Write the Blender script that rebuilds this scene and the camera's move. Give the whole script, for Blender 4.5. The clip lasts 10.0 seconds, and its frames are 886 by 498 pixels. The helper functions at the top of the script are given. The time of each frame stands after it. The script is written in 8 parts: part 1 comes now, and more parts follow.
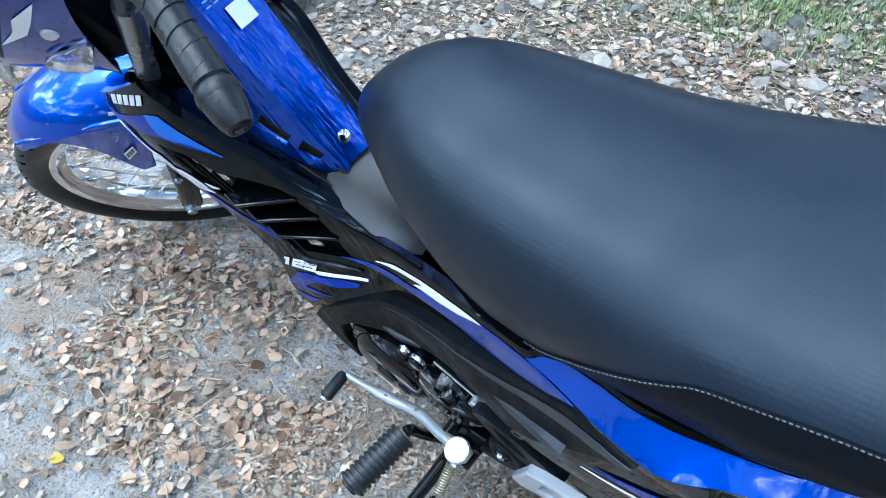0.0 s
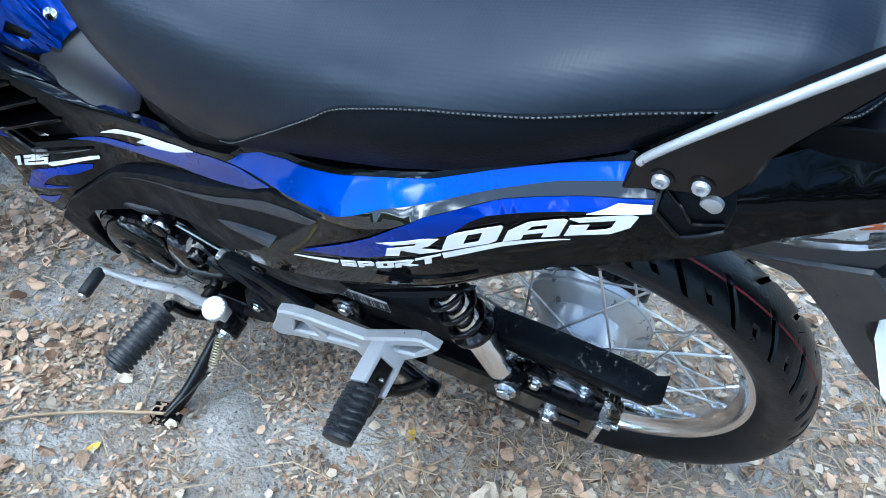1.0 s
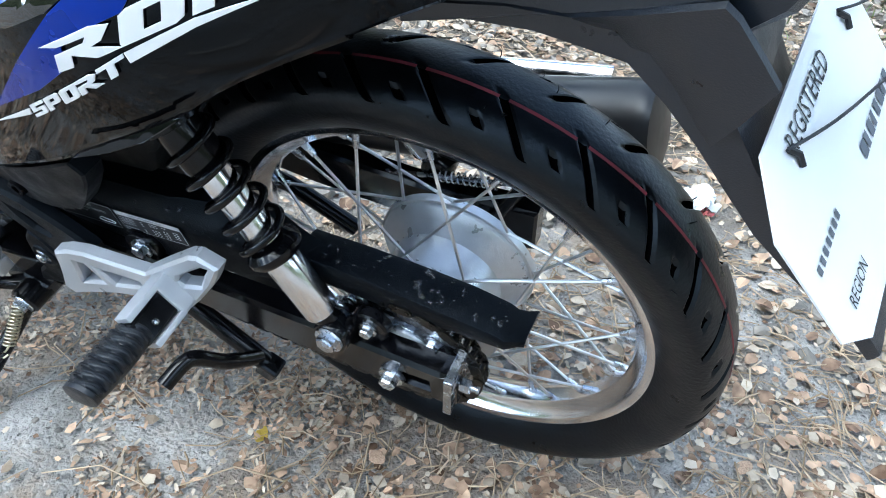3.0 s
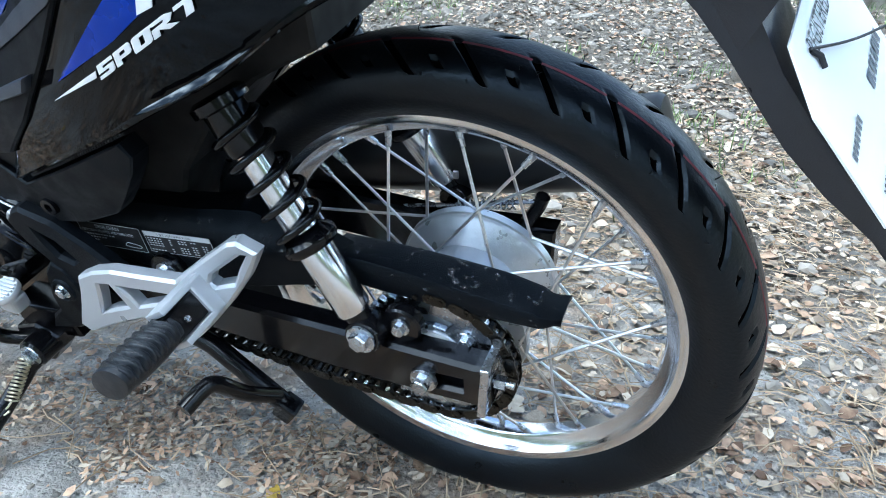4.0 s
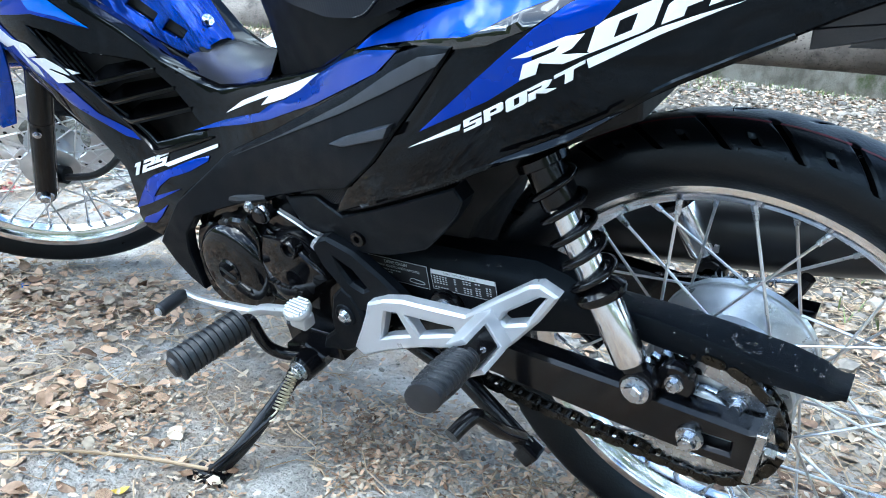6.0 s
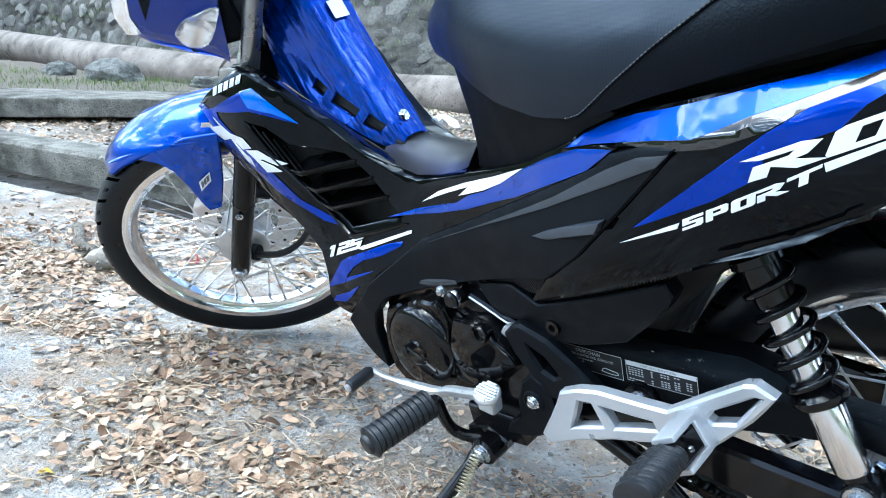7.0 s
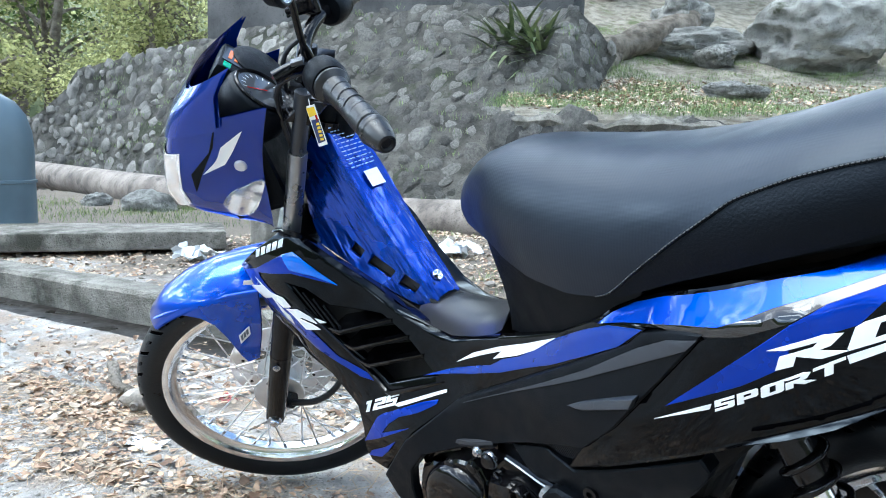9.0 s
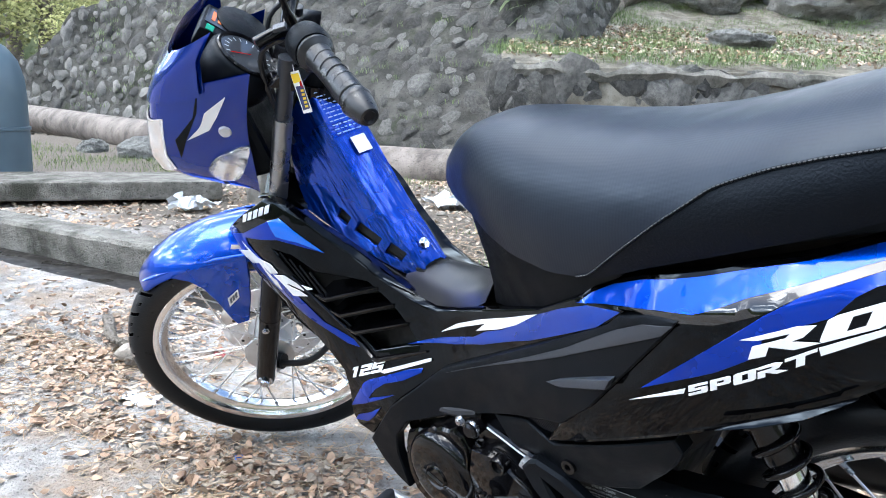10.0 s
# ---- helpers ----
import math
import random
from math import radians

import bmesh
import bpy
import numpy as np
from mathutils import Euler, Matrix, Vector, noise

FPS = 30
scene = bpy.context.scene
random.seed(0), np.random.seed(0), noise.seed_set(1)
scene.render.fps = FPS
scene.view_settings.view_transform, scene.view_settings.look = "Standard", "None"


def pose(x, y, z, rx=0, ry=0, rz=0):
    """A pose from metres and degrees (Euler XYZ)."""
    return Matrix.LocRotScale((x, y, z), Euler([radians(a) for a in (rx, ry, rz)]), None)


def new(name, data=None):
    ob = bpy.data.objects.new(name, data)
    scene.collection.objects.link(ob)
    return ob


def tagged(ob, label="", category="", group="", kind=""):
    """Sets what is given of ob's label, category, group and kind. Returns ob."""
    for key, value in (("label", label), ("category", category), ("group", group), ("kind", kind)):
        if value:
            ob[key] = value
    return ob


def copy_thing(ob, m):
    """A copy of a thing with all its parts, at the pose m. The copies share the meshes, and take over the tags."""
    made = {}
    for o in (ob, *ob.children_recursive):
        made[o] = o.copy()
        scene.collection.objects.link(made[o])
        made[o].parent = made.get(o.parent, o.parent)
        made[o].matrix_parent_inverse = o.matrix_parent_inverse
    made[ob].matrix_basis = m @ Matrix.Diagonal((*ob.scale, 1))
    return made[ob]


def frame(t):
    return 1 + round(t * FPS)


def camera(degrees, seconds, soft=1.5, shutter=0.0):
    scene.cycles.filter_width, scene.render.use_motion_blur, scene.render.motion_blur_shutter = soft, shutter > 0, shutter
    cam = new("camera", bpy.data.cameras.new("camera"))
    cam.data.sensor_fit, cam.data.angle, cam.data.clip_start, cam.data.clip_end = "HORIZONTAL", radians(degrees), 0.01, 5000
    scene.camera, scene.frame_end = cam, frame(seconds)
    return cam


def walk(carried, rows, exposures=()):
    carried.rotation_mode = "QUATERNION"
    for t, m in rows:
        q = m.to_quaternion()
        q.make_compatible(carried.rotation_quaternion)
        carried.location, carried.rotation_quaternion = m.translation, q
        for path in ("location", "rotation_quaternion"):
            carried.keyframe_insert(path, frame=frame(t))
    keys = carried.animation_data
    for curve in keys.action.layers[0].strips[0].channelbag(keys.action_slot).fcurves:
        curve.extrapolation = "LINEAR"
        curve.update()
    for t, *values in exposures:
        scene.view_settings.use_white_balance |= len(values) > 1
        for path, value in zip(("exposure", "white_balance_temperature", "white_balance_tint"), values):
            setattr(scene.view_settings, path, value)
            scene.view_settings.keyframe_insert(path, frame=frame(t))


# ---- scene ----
from mathutils.geometry import delaunay_2d_cdt

cam = camera(60.67, 10.0, soft=1.0)
PATH = [
    (0, -0.1486, -0.6417, 1.1333, 44.83, 0.37, 40.06),
    (0.2, -0.0717, -0.6825, 1.1323, 44.76, 0.40, 39.83),
    (0.3, -0.0419, -0.6950, 1.1226, 44.85, 0.53, 40.01),
    (0.5, -0.0074, -0.7235, 1.1302, 45.05, -0.12, 37.21),
    (0.7, 0.0152, -0.7315, 1.1177, 44.73, -0.55, 32.33),
    (0.8, 0.0306, -0.7323, 1.0965, 44.60, -1.58, 29.56),
    (1, 0.0602, -0.7319, 1.0663, 44.34, -3.21, 25.31),
    (1.5, 0.1230, -0.6804, 0.9990, 45.68, -3.63, 25.47),
    (2, 0.1780, -0.6386, 0.9317, 45.42, -2.83, 26.06),
    (2.5, 0.2181, -0.6098, 0.8734, 49.29, -3.00, 25.43),
    (2.7, 0.2251, -0.6070, 0.8480, 48.89, -3.01, 25.48),
    (3.8, 0.2253, -0.6980, 0.6885, 61.78, -1.97, 22.71),
    (4, 0.2231, -0.7279, 0.6724, 63.85, -2.45, 22.37),
    (4.5, 0.1913, -0.7922, 0.6676, 67.66, -2.95, 23.07),
    (5, 0.1694, -0.8185, 0.6648, 68.13, -4.83, 25.98),
    (6.3, 0.0973, -0.8731, 0.6640, 70.05, -3.70, 36.64),
    (6.5, 0.0832, -0.8818, 0.6733, 70.96, -3.27, 38.94),
    (7, 0.0624, -0.9198, 0.6856, 73.84, -2.77, 43.08),
    (7.5, 0.0607, -0.9331, 0.7043, 76.06, -2.35, 43.47),
    (8, 0.0675, -0.9358, 0.7068, 76.56, -2.50, 43.66),
    (8.5, 0.0642, -0.9413, 0.7329, 79.55, -2.25, 44.06),
    (9, 0.0670, -0.9523, 0.7563, 82.40, -1.59, 44.54),
    (9.5, 0.0679, -0.9551, 0.7632, 83.30, -1.54, 44.46),
    (10, 0.0744, -0.9320, 0.7895, 78.34, -2.05, 44.62),
]
walk(cam, [(t, pose(*row)) for t, *row in PATH], exposures=[(0, 2.05, 5050, -2), (1, 2.12, 5200, -2), (2.5, 2.15, 5600, 0), (4, 2.22, 5350, -2), (5, 2.45, 5330, -2), (7, 2.52, 5400, -2), (9, 2.45, 5700, 0), (10, 2.46, 5950, 6)])

# ---- world, sun, exposure ----
world = bpy.data.worlds.new("world")
scene.world = world
world.use_nodes = True
wt = world.node_tree
sky = wt.nodes.new("ShaderNodeTexSky")
sky.sky_type = "NISHITA"
sky.sun_disc = False
SUN_ELEV, SUN_ROT = radians(62), radians(225)
sky.sun_elevation, sky.sun_rotation = SUN_ELEV, SUN_ROT
sky.dust_density, sky.ozone_density = 2.0, 2.0
# broken cloud over the whole sky, laid on a level sheet so that it draws together towards the horizon
coords = wt.nodes.new("ShaderNodeTexCoord")
split, join = wt.nodes.new("ShaderNodeSeparateXYZ"), wt.nodes.new("ShaderNodeCombineXYZ")
wt.links.new(coords.outputs["Generated"], split.inputs[0])
lift = wt.nodes.new("ShaderNodeMath")
lift.operation = "ADD"
lift.inputs[1].default_value = 0.25
wt.links.new(split.outputs["Z"], lift.inputs[0])
for k, axis in enumerate("XY"):
    div = wt.nodes.new("ShaderNodeMath")
    div.operation = "DIVIDE"
    wt.links.new(split.outputs[axis], div.inputs[0])
    wt.links.new(lift.outputs[0], div.inputs[1])
    wt.links.new(div.outputs[0], join.inputs[k])
puffs = wt.nodes.new("ShaderNodeTexNoise")
puffs.inputs["Scale"].default_value, puffs.inputs["Detail"].default_value, puffs.inputs["Roughness"].default_value = 2.6, 6, 0.58
wt.links.new(join.outputs[0], puffs.inputs["Vector"])
cover_amount = wt.nodes.new("ShaderNodeMapRange")
cover_amount.interpolation_type = "SMOOTHSTEP"
cover_amount.inputs[1].default_value, cover_amount.inputs[2].default_value = 0.49, 0.70
wt.links.new(puffs.outputs["Fac"], cover_amount.inputs[0])
grey = wt.nodes.new("ShaderNodeRGBToBW")
wt.links.new(sky.outputs[0], grey.inputs[0])
cloud = wt.nodes.new("ShaderNodeVectorMath")
cloud.operation = "MULTIPLY"
cloud.inputs[1].default_value = (15.0, 15.0, 15.3)
wt.links.new(grey.outputs[0], cloud.inputs[0])
cloudy = wt.nodes.new("ShaderNodeMix")
cloudy.data_type = "RGBA"
wt.links.new(cover_amount.outputs[0], cloudy.inputs[0])
wt.links.new(sky.outputs[0], cloudy.inputs[6])
wt.links.new(cloud.outputs[0], cloudy.inputs[7])
wt.links.new(cloudy.outputs[2], wt.nodes["Background"].inputs[0])
wt.nodes["Background"].inputs[1].default_value = 0.07
sun = new("sun", bpy.data.lights.new("sun", "SUN"))
sun.data.energy, sun.data.angle, sun.data.color = 0.35, radians(35), (1.0, 0.95, 0.88)
to_sun = Vector((math.sin(SUN_ROT) * math.cos(SUN_ELEV), math.cos(SUN_ROT) * math.cos(SUN_ELEV), math.sin(SUN_ELEV)))
sun.rotation_mode = "QUATERNION"
sun.rotation_quaternion = to_sun.to_track_quat("Z", "Y")

# ---- materials ----


def material(name, color, rough=0.5, metal=0.0, vary=0.25, scale=30.0, bump=0.0, bump_scale=200.0, coat=0.0, spec=0.5, rvary=0.12, per_object=0.0, per_island=0.0, stretch=(1, 1, 1), ior=None, alpha_trans=0.0, sheen=0.0, second=None):
    """A surface with variation at two scales in colour and gloss, and a fine relief."""
    m = bpy.data.materials.new(name)
    m.use_nodes = True
    t = m.node_tree
    p = t.nodes["Principled BSDF"]
    link = t.links.new
    p.inputs["Metallic"].default_value = metal
    p.inputs["Specular IOR Level"].default_value = spec
    p.inputs["Coat Weight"].default_value = coat
    p.inputs["Coat Roughness"].default_value = 0.03
    p.inputs["Coat IOR"].default_value = 1.5
    p.inputs["Transmission Weight"].default_value = alpha_trans
    p.inputs["Sheen Weight"].default_value = sheen
    p.inputs["Sheen Tint"].default_value = (0.78, 0.87, 1.0, 1)
    p.inputs["Sheen Roughness"].default_value = 0.6
    if ior:
        p.inputs["IOR"].default_value = ior
    co = t.nodes.new("ShaderNodeTexCoord")
    mp = t.nodes.new("ShaderNodeMapping")
    mp.inputs["Scale"].default_value = stretch
    link(co.outputs["Object"], mp.inputs[0])
    big, small = t.nodes.new("ShaderNodeTexNoise"), t.nodes.new("ShaderNodeTexNoise")
    big.inputs["Scale"].default_value, small.inputs["Scale"].default_value = scale * 0.22, scale
    big.inputs["Detail"].default_value = small.inputs["Detail"].default_value = 4
    for n in (big, small):
        link(mp.outputs[0], n.inputs["Vector"])
    add = t.nodes.new("ShaderNodeMath")
    add.operation = "ADD"
    link(big.outputs["Fac"], add.inputs[0])
    link(small.outputs["Fac"], add.inputs[1])
    total = add.outputs[0]
    src = t.nodes.new("ShaderNodeObjectInfo").outputs["Random"] if per_object else t.nodes.new("ShaderNodeNewGeometry").outputs["Random Per Island"] if per_island else None
    if src:
        k = t.nodes.new("ShaderNodeMath")
        k.operation = "MULTIPLY_ADD"
        link(src, k.inputs[0])
        k.inputs[1].default_value = (per_object or per_island) * 2
        k.inputs[2].default_value = -(per_object or per_island)
        k2 = t.nodes.new("ShaderNodeMath")
        link(total, k2.inputs[0])
        link(k.outputs[0], k2.inputs[1])
        total = k2.outputs[0]
    ramp = t.nodes.new("ShaderNodeMapRange")
    link(total, ramp.inputs[0])
    ramp.inputs[1].default_value, ramp.inputs[2].default_value = 0.6, 1.4
    mix = t.nodes.new("ShaderNodeMix")
    mix.data_type = "RGBA"
    link(ramp.outputs[0], mix.inputs[0])
    lo = [c * (1 - vary) for c in color]
    hi = list(second) if second else [min(1, c * (1 + vary)) for c in color]
    mix.inputs[6].default_value, mix.inputs[7].default_value = (*lo, 1), (*hi, 1)
    link(mix.outputs[2], p.inputs["Base Color"])
    rr = t.nodes.new("ShaderNodeMapRange")
    link(small.outputs["Fac"], rr.inputs[0])
    rr.inputs[1].default_value, rr.inputs[2].default_value = 0.3, 0.7
    rr.inputs[3].default_value, rr.inputs[4].default_value = max(0.02, rough * (1 - rvary * 2)), min(1, rough * (1 + rvary * 2))
    link(rr.outputs[0], p.inputs["Roughness"])
    if bump:
        bn, bp = t.nodes.new("ShaderNodeTexNoise"), t.nodes.new("ShaderNodeBump")
        bn.inputs["Scale"].default_value, bn.inputs["Detail"].default_value = bump_scale, 3
        link(mp.outputs[0], bn.inputs["Vector"])
        link(bn.outputs["Fac"], bp.inputs["Height"])
        bp.inputs["Strength"].default_value, bp.inputs["Distance"].default_value = bump, 0.002
        link(bp.outputs[0], p.inputs["Normal"])
        if coat:
            link(bp.outputs[0], p.inputs["Coat Normal"])
    return m


def woven(name, color, rough, pitch, depth):
    """Vinyl with a fine regular emboss."""
    m = material(name, color, rough, vary=0.18, scale=14, spec=0.42)
    t = m.node_tree
    p = t.nodes["Principled BSDF"]
    p.inputs["Specular Tint"].default_value = (0.76, 0.88, 1.0, 1)
    co, b = t.nodes.new("ShaderNodeTexCoord"), t.nodes.new("ShaderNodeBump")
    k, sine, dot = (t.nodes.new("ShaderNodeVectorMath") for _ in range(3))
    k.operation, sine.operation, dot.operation = "MULTIPLY", "SINE", "DOT_PRODUCT"
    k.inputs[1].default_value = (2 * math.pi / pitch,) * 3
    dot.inputs[1].default_value = (0.4, 0.4, 0.2)
    t.links.new(co.outputs["Object"], k.inputs[0])
    t.links.new(k.outputs[0], sine.inputs[0])
    t.links.new(sine.outputs[0], dot.inputs[0])
    t.links.new(dot.outputs["Value"], b.inputs["Height"])
    b.inputs["Strength"].default_value, b.inputs["Distance"].default_value = depth, 0.0005
    t.links.new(b.outputs[0], p.inputs["Normal"])
    return m


def wrapped(name, color):
    """Paint under tight clear film, which wrinkles in fine lines down the slope of the cover."""
    m = material(name, color, 0.26, 0.8, 0.10, 8, coat=0.8, spec=0.1)
    t = m.node_tree
    p = t.nodes["Principled BSDF"]
    co, turn = t.nodes.new("ShaderNodeTexCoord"), t.nodes.new("ShaderNodeVectorRotate")
    turn.rotation_type = "Y_AXIS"
    turn.inputs["Angle"].default_value = radians(36)
    t.links.new(co.outputs["Object"], turn.inputs["Vector"])
    last = None
    for stretch, scale, strength, dist in (((1, 1, .03), 100, .9, .0032), ((1, 1, .30), 20, 1.0, .018)):
        mp, n, b = t.nodes.new("ShaderNodeMapping"), t.nodes.new("ShaderNodeTexNoise"), t.nodes.new("ShaderNodeBump")
        mp.inputs["Scale"].default_value = stretch
        t.links.new(turn.outputs[0], mp.inputs[0])
        t.links.new(mp.outputs[0], n.inputs["Vector"])
        n.inputs["Scale"].default_value, n.inputs["Detail"].default_value = scale, 3
        t.links.new(n.outputs["Fac"], b.inputs["Height"])
        b.inputs["Strength"].default_value, b.inputs["Distance"].default_value = strength, dist
        if last:
            t.links.new(last, b.inputs["Normal"])
        last = b.outputs[0]
    t.links.new(last, p.inputs["Coat Normal"])
    t.links.new(last, p.inputs["Normal"])
    return m


BLUE = material("blue_paint", (0.002, 0.054, 0.46), 0.28, 0.8, 0.10, 8, coat=0.85, spec=0.1)
# darker copy of the blue, with the cowl's dark reflections put into it
BLUE_SHADED = material("shaded_blue_paint", (0.0012, 0.026, 0.27), 0.18, 0.55, 0.10, 8, coat=0.9, spec=0.2)
BLUE_WRAP = wrapped("film_wrapped_blue", (0.002, 0.044, 0.38))
BLUE_DARK = material("blue_decal", (0.0008, 0.030, 0.34), 0.28, 0.5, 0.10, 10, coat=0.4, spec=0.1)
CYAN = material("bright_blue_decal", (0.002, 0.13, 0.66), 0.16, vary=0.2, scale=10, coat=0.6)
WHITE = material("white_decal", (0.80, 0.81, 0.82), 0.25, vary=0.04, scale=20, coat=0.4)
GLOSS = material("gloss_black_plastic", (0.0015, 0.0015, 0.0019), 0.05, vary=0.5, scale=25, coat=0.0, spec=0.20, bump=0.01, bump_scale=12)
# shinier copy of the gloss black, added for a stronger sky reflection
BLACK_SHEEN = material("sky_sheen_black", (0.0012, 0.0012, 0.0015), 0.06, vary=0.3, scale=25, coat=1.0, spec=0.5)
MATTE = material("matte_black_plastic", (0.0024, 0.0030, 0.0044), 0.46, vary=0.25, scale=40, bump=0.25, bump_scale=900, spec=0.14)
GREY = material("charcoal_plastic", (0.016, 0.020, 0.028), 0.36, vary=0.2, scale=40, bump=0.2, bump_scale=900, spec=0.6)
VINYL = woven("seat_vinyl", (0.0042, 0.0072, 0.0150), 0.42, 0.0036, 0.10)
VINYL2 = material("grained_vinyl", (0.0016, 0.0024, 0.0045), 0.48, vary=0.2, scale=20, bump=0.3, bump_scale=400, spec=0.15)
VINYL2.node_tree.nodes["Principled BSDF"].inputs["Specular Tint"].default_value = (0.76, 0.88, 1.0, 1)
STEP = material("step_mat_plastic", (0.012, 0.0125, 0.014), 0.30, vary=0.1, scale=30, rvary=0.03, bump=0.08, bump_scale=800)
THREAD = material("grey_thread", (0.09, 0.095, 0.10), 0.7, vary=0.2, scale=100)
RUBBER = material("tyre_rubber", (0.0028, 0.0034, 0.0050), 0.36, vary=0.35, scale=30, bump=0.2, bump_scale=300, spec=0.36)
RUBBER2 = material("peg_rubber", (0.008, 0.010, 0.014), 0.46, vary=0.3, scale=60, bump=0.2, bump_scale=400)
GRIP = material("grip_rubber", (0.0035, 0.004, 0.005), 0.32, vary=0.3, scale=60, bump=0.2, bump_scale=900)
PINK = material("red_tyre_line", (0.16, 0.018, 0.028), 0.6, vary=0.4, scale=40)
# shineless black that puts the shade of the tread grooves into colour
GROOVE_SHADE = material("groove_shade", (0.0012, 0.0012, 0.0014), 0.9, vary=0.3, scale=60, spec=0.0)
CHROME = material("chrome", (0.80, 0.80, 0.82), 0.16, 1.0, 0.1, 40, rvary=0.25)
ALU = material("cast_aluminium", (0.58, 0.60, 0.63), 0.34, 0.65, 0.12, 60, bump=0.1, bump_scale=500)
SATIN = material("satin_steel", (0.30, 0.31, 0.33), 0.30, 0.9, 0.1, 40)
ALU2 = material("silver_paint", (0.54, 0.56, 0.60), 0.34, 0.5, 0.04, 20, bump=0.06, bump_scale=700)
STEEL = material("spoke_steel", (0.74, 0.74, 0.75), 0.36, 1.0, 0.15, 80)
ZINC = material("zinc_plated_steel", (0.50, 0.53, 0.58), 0.26, 1.0, 0.2, 90)
BRASSY = material("yellow_zinc", (0.56, 0.51, 0.38), 0.34, 1.0, 0.2, 90)
for m_ in (MATTE, RUBBER, GLOSS):
    m_.node_tree.nodes["Principled BSDF"].inputs["Specular Tint"].default_value = (0.74, 0.87, 1.0, 1)
FRAME = material("black_enamel", (0.004, 0.004, 0.005), 0.14, vary=0.4, scale=40, coat=0.0, spec=0.3)
ENGINE = material("black_engine_enamel", (0.003, 0.003, 0.0036), 0.07, vary=0.4, scale=30, coat=0.0, spec=0.32, bump=0.03, bump_scale=60)
# near-black for insides, with the shade of cavities put into the colour
DARK = material("inside_shade", (0.004, 0.004, 0.0045), 0.7, vary=0.4, scale=30)
CHAIN = material("oily_chain", (0.05, 0.047, 0.042), 0.3, 1.0, 0.3, 200)
EXHAUST = material("satin_black_exhaust", (0.008, 0.008, 0.009), 0.38, vary=0.3, scale=20)
RED_LENS = material("red_lens", (0.55, 0.012, 0.012), 0.08, vary=0.1, coat=1.0)
AMBER = material("amber_reflector", (0.75, 0.17, 0.03), 0.12, vary=0.1, coat=0.8)
CLEAR = material("clear_lens", (0.97, 0.98, 0.99), 0.03, vary=0.01, alpha_trans=1.0, ior=1.35)
MIRRORED = material("reflector_bowl", (0.90, 0.91, 0.92), 0.12, 0.85, 0.06, 60, bump=0.25, bump_scale=160)
PAPER = material("white_card", (0.82, 0.83, 0.84), 0.5, vary=0.03, scale=20)
INK = material("black_ink", (0.012, 0.012, 0.014), 0.6, vary=0.2)
GREYINK = material("faded_ink", (0.10, 0.11, 0.13), 0.6, vary=0.3)
YELLOW = material("yellow_tag", (0.86, 0.60, 0.03), 0.4, vary=0.06)
NAVY = material("navy_tag", (0.015, 0.03, 0.13), 0.4, vary=0.1)
FILM = material("protective_film", (0.30, 0.42, 0.66), 0.18, vary=0.1, scale=60)
GREENLENS = material("green_indicator", (0.01, 0.30, 0.16), 0.25, vary=0.1)
DIAL = material("dial_face", (0.02, 0.022, 0.026), 0.35, vary=0.2, coat=1.0)
WATER = material("water_drop", (0.9, 0.92, 0.95), 0.03, vary=0.02, alpha_trans=0.95, ior=1.33)

# ---- building blocks ----


def mesh_of(name, verts, faces, mat, smooth=False):
    me = bpy.data.meshes.new(name)
    me.from_pydata([tuple(v) for v in verts], [], faces)
    me.materials.append(mat)
    if smooth:
        me.shade_smooth()
        me.set_sharp_from_angle(angle=radians(38))
    me.update()
    return me


def part(name, data, parent, label="", m=None):
    """Links (verts, faces, material, smooth) or a mesh as one object under a thing or a part."""
    me = data if isinstance(data, bpy.types.Mesh) else mesh_of(name, *data)
    ob = new(name, me)
    ob.parent = parent
    if m is not None:
        ob.matrix_basis = m
    if label:
        ob["label"] = label
    return ob


def joined(*pieces):
    """Several (verts, faces) as one."""
    vs, fs = [], []
    for v, f in pieces:
        n = len(vs)
        vs += [Vector(p) for p in v]
        fs += [tuple(i + n for i in face) for face in f]
    return vs, fs


def moved(piece, m):
    return [m @ Vector(p) for p in piece[0]], piece[1]


def mirrored(piece):
    return [Vector((p[0], -p[1], p[2])) for p in piece[0]], [tuple(reversed(f)) for f in piece[1]]


def box(x0, x1, y0, y1, z0, z1, b=0.002):
    """A box with chamfered edges."""
    sx, sy, sz = (x1 - x0) / 2, (y1 - y0) / 2, (z1 - z0) / 2
    c = Vector(((x0 + x1) / 2, (y0 + y1) / 2, (z0 + z1) / 2))
    b = min(b, sx * 0.45, sy * 0.45, sz * 0.45)
    bm = bmesh.new()
    bmesh.ops.create_cube(bm, size=2)
    for v in bm.verts:
        v.co = Vector((v.co.x * sx, v.co.y * sy, v.co.z * sz)) + c
    bmesh.ops.bevel(bm, geom=bm.edges[:], offset=b, segments=2, affect="EDGES", profile=0.6)
    return from_bm(bm)


def from_bm(bm):
    bm.verts.index_update()
    out = [v.co.copy() for v in bm.verts], [tuple(v.index for v in f.verts) for f in bm.faces]
    bm.free()
    return out


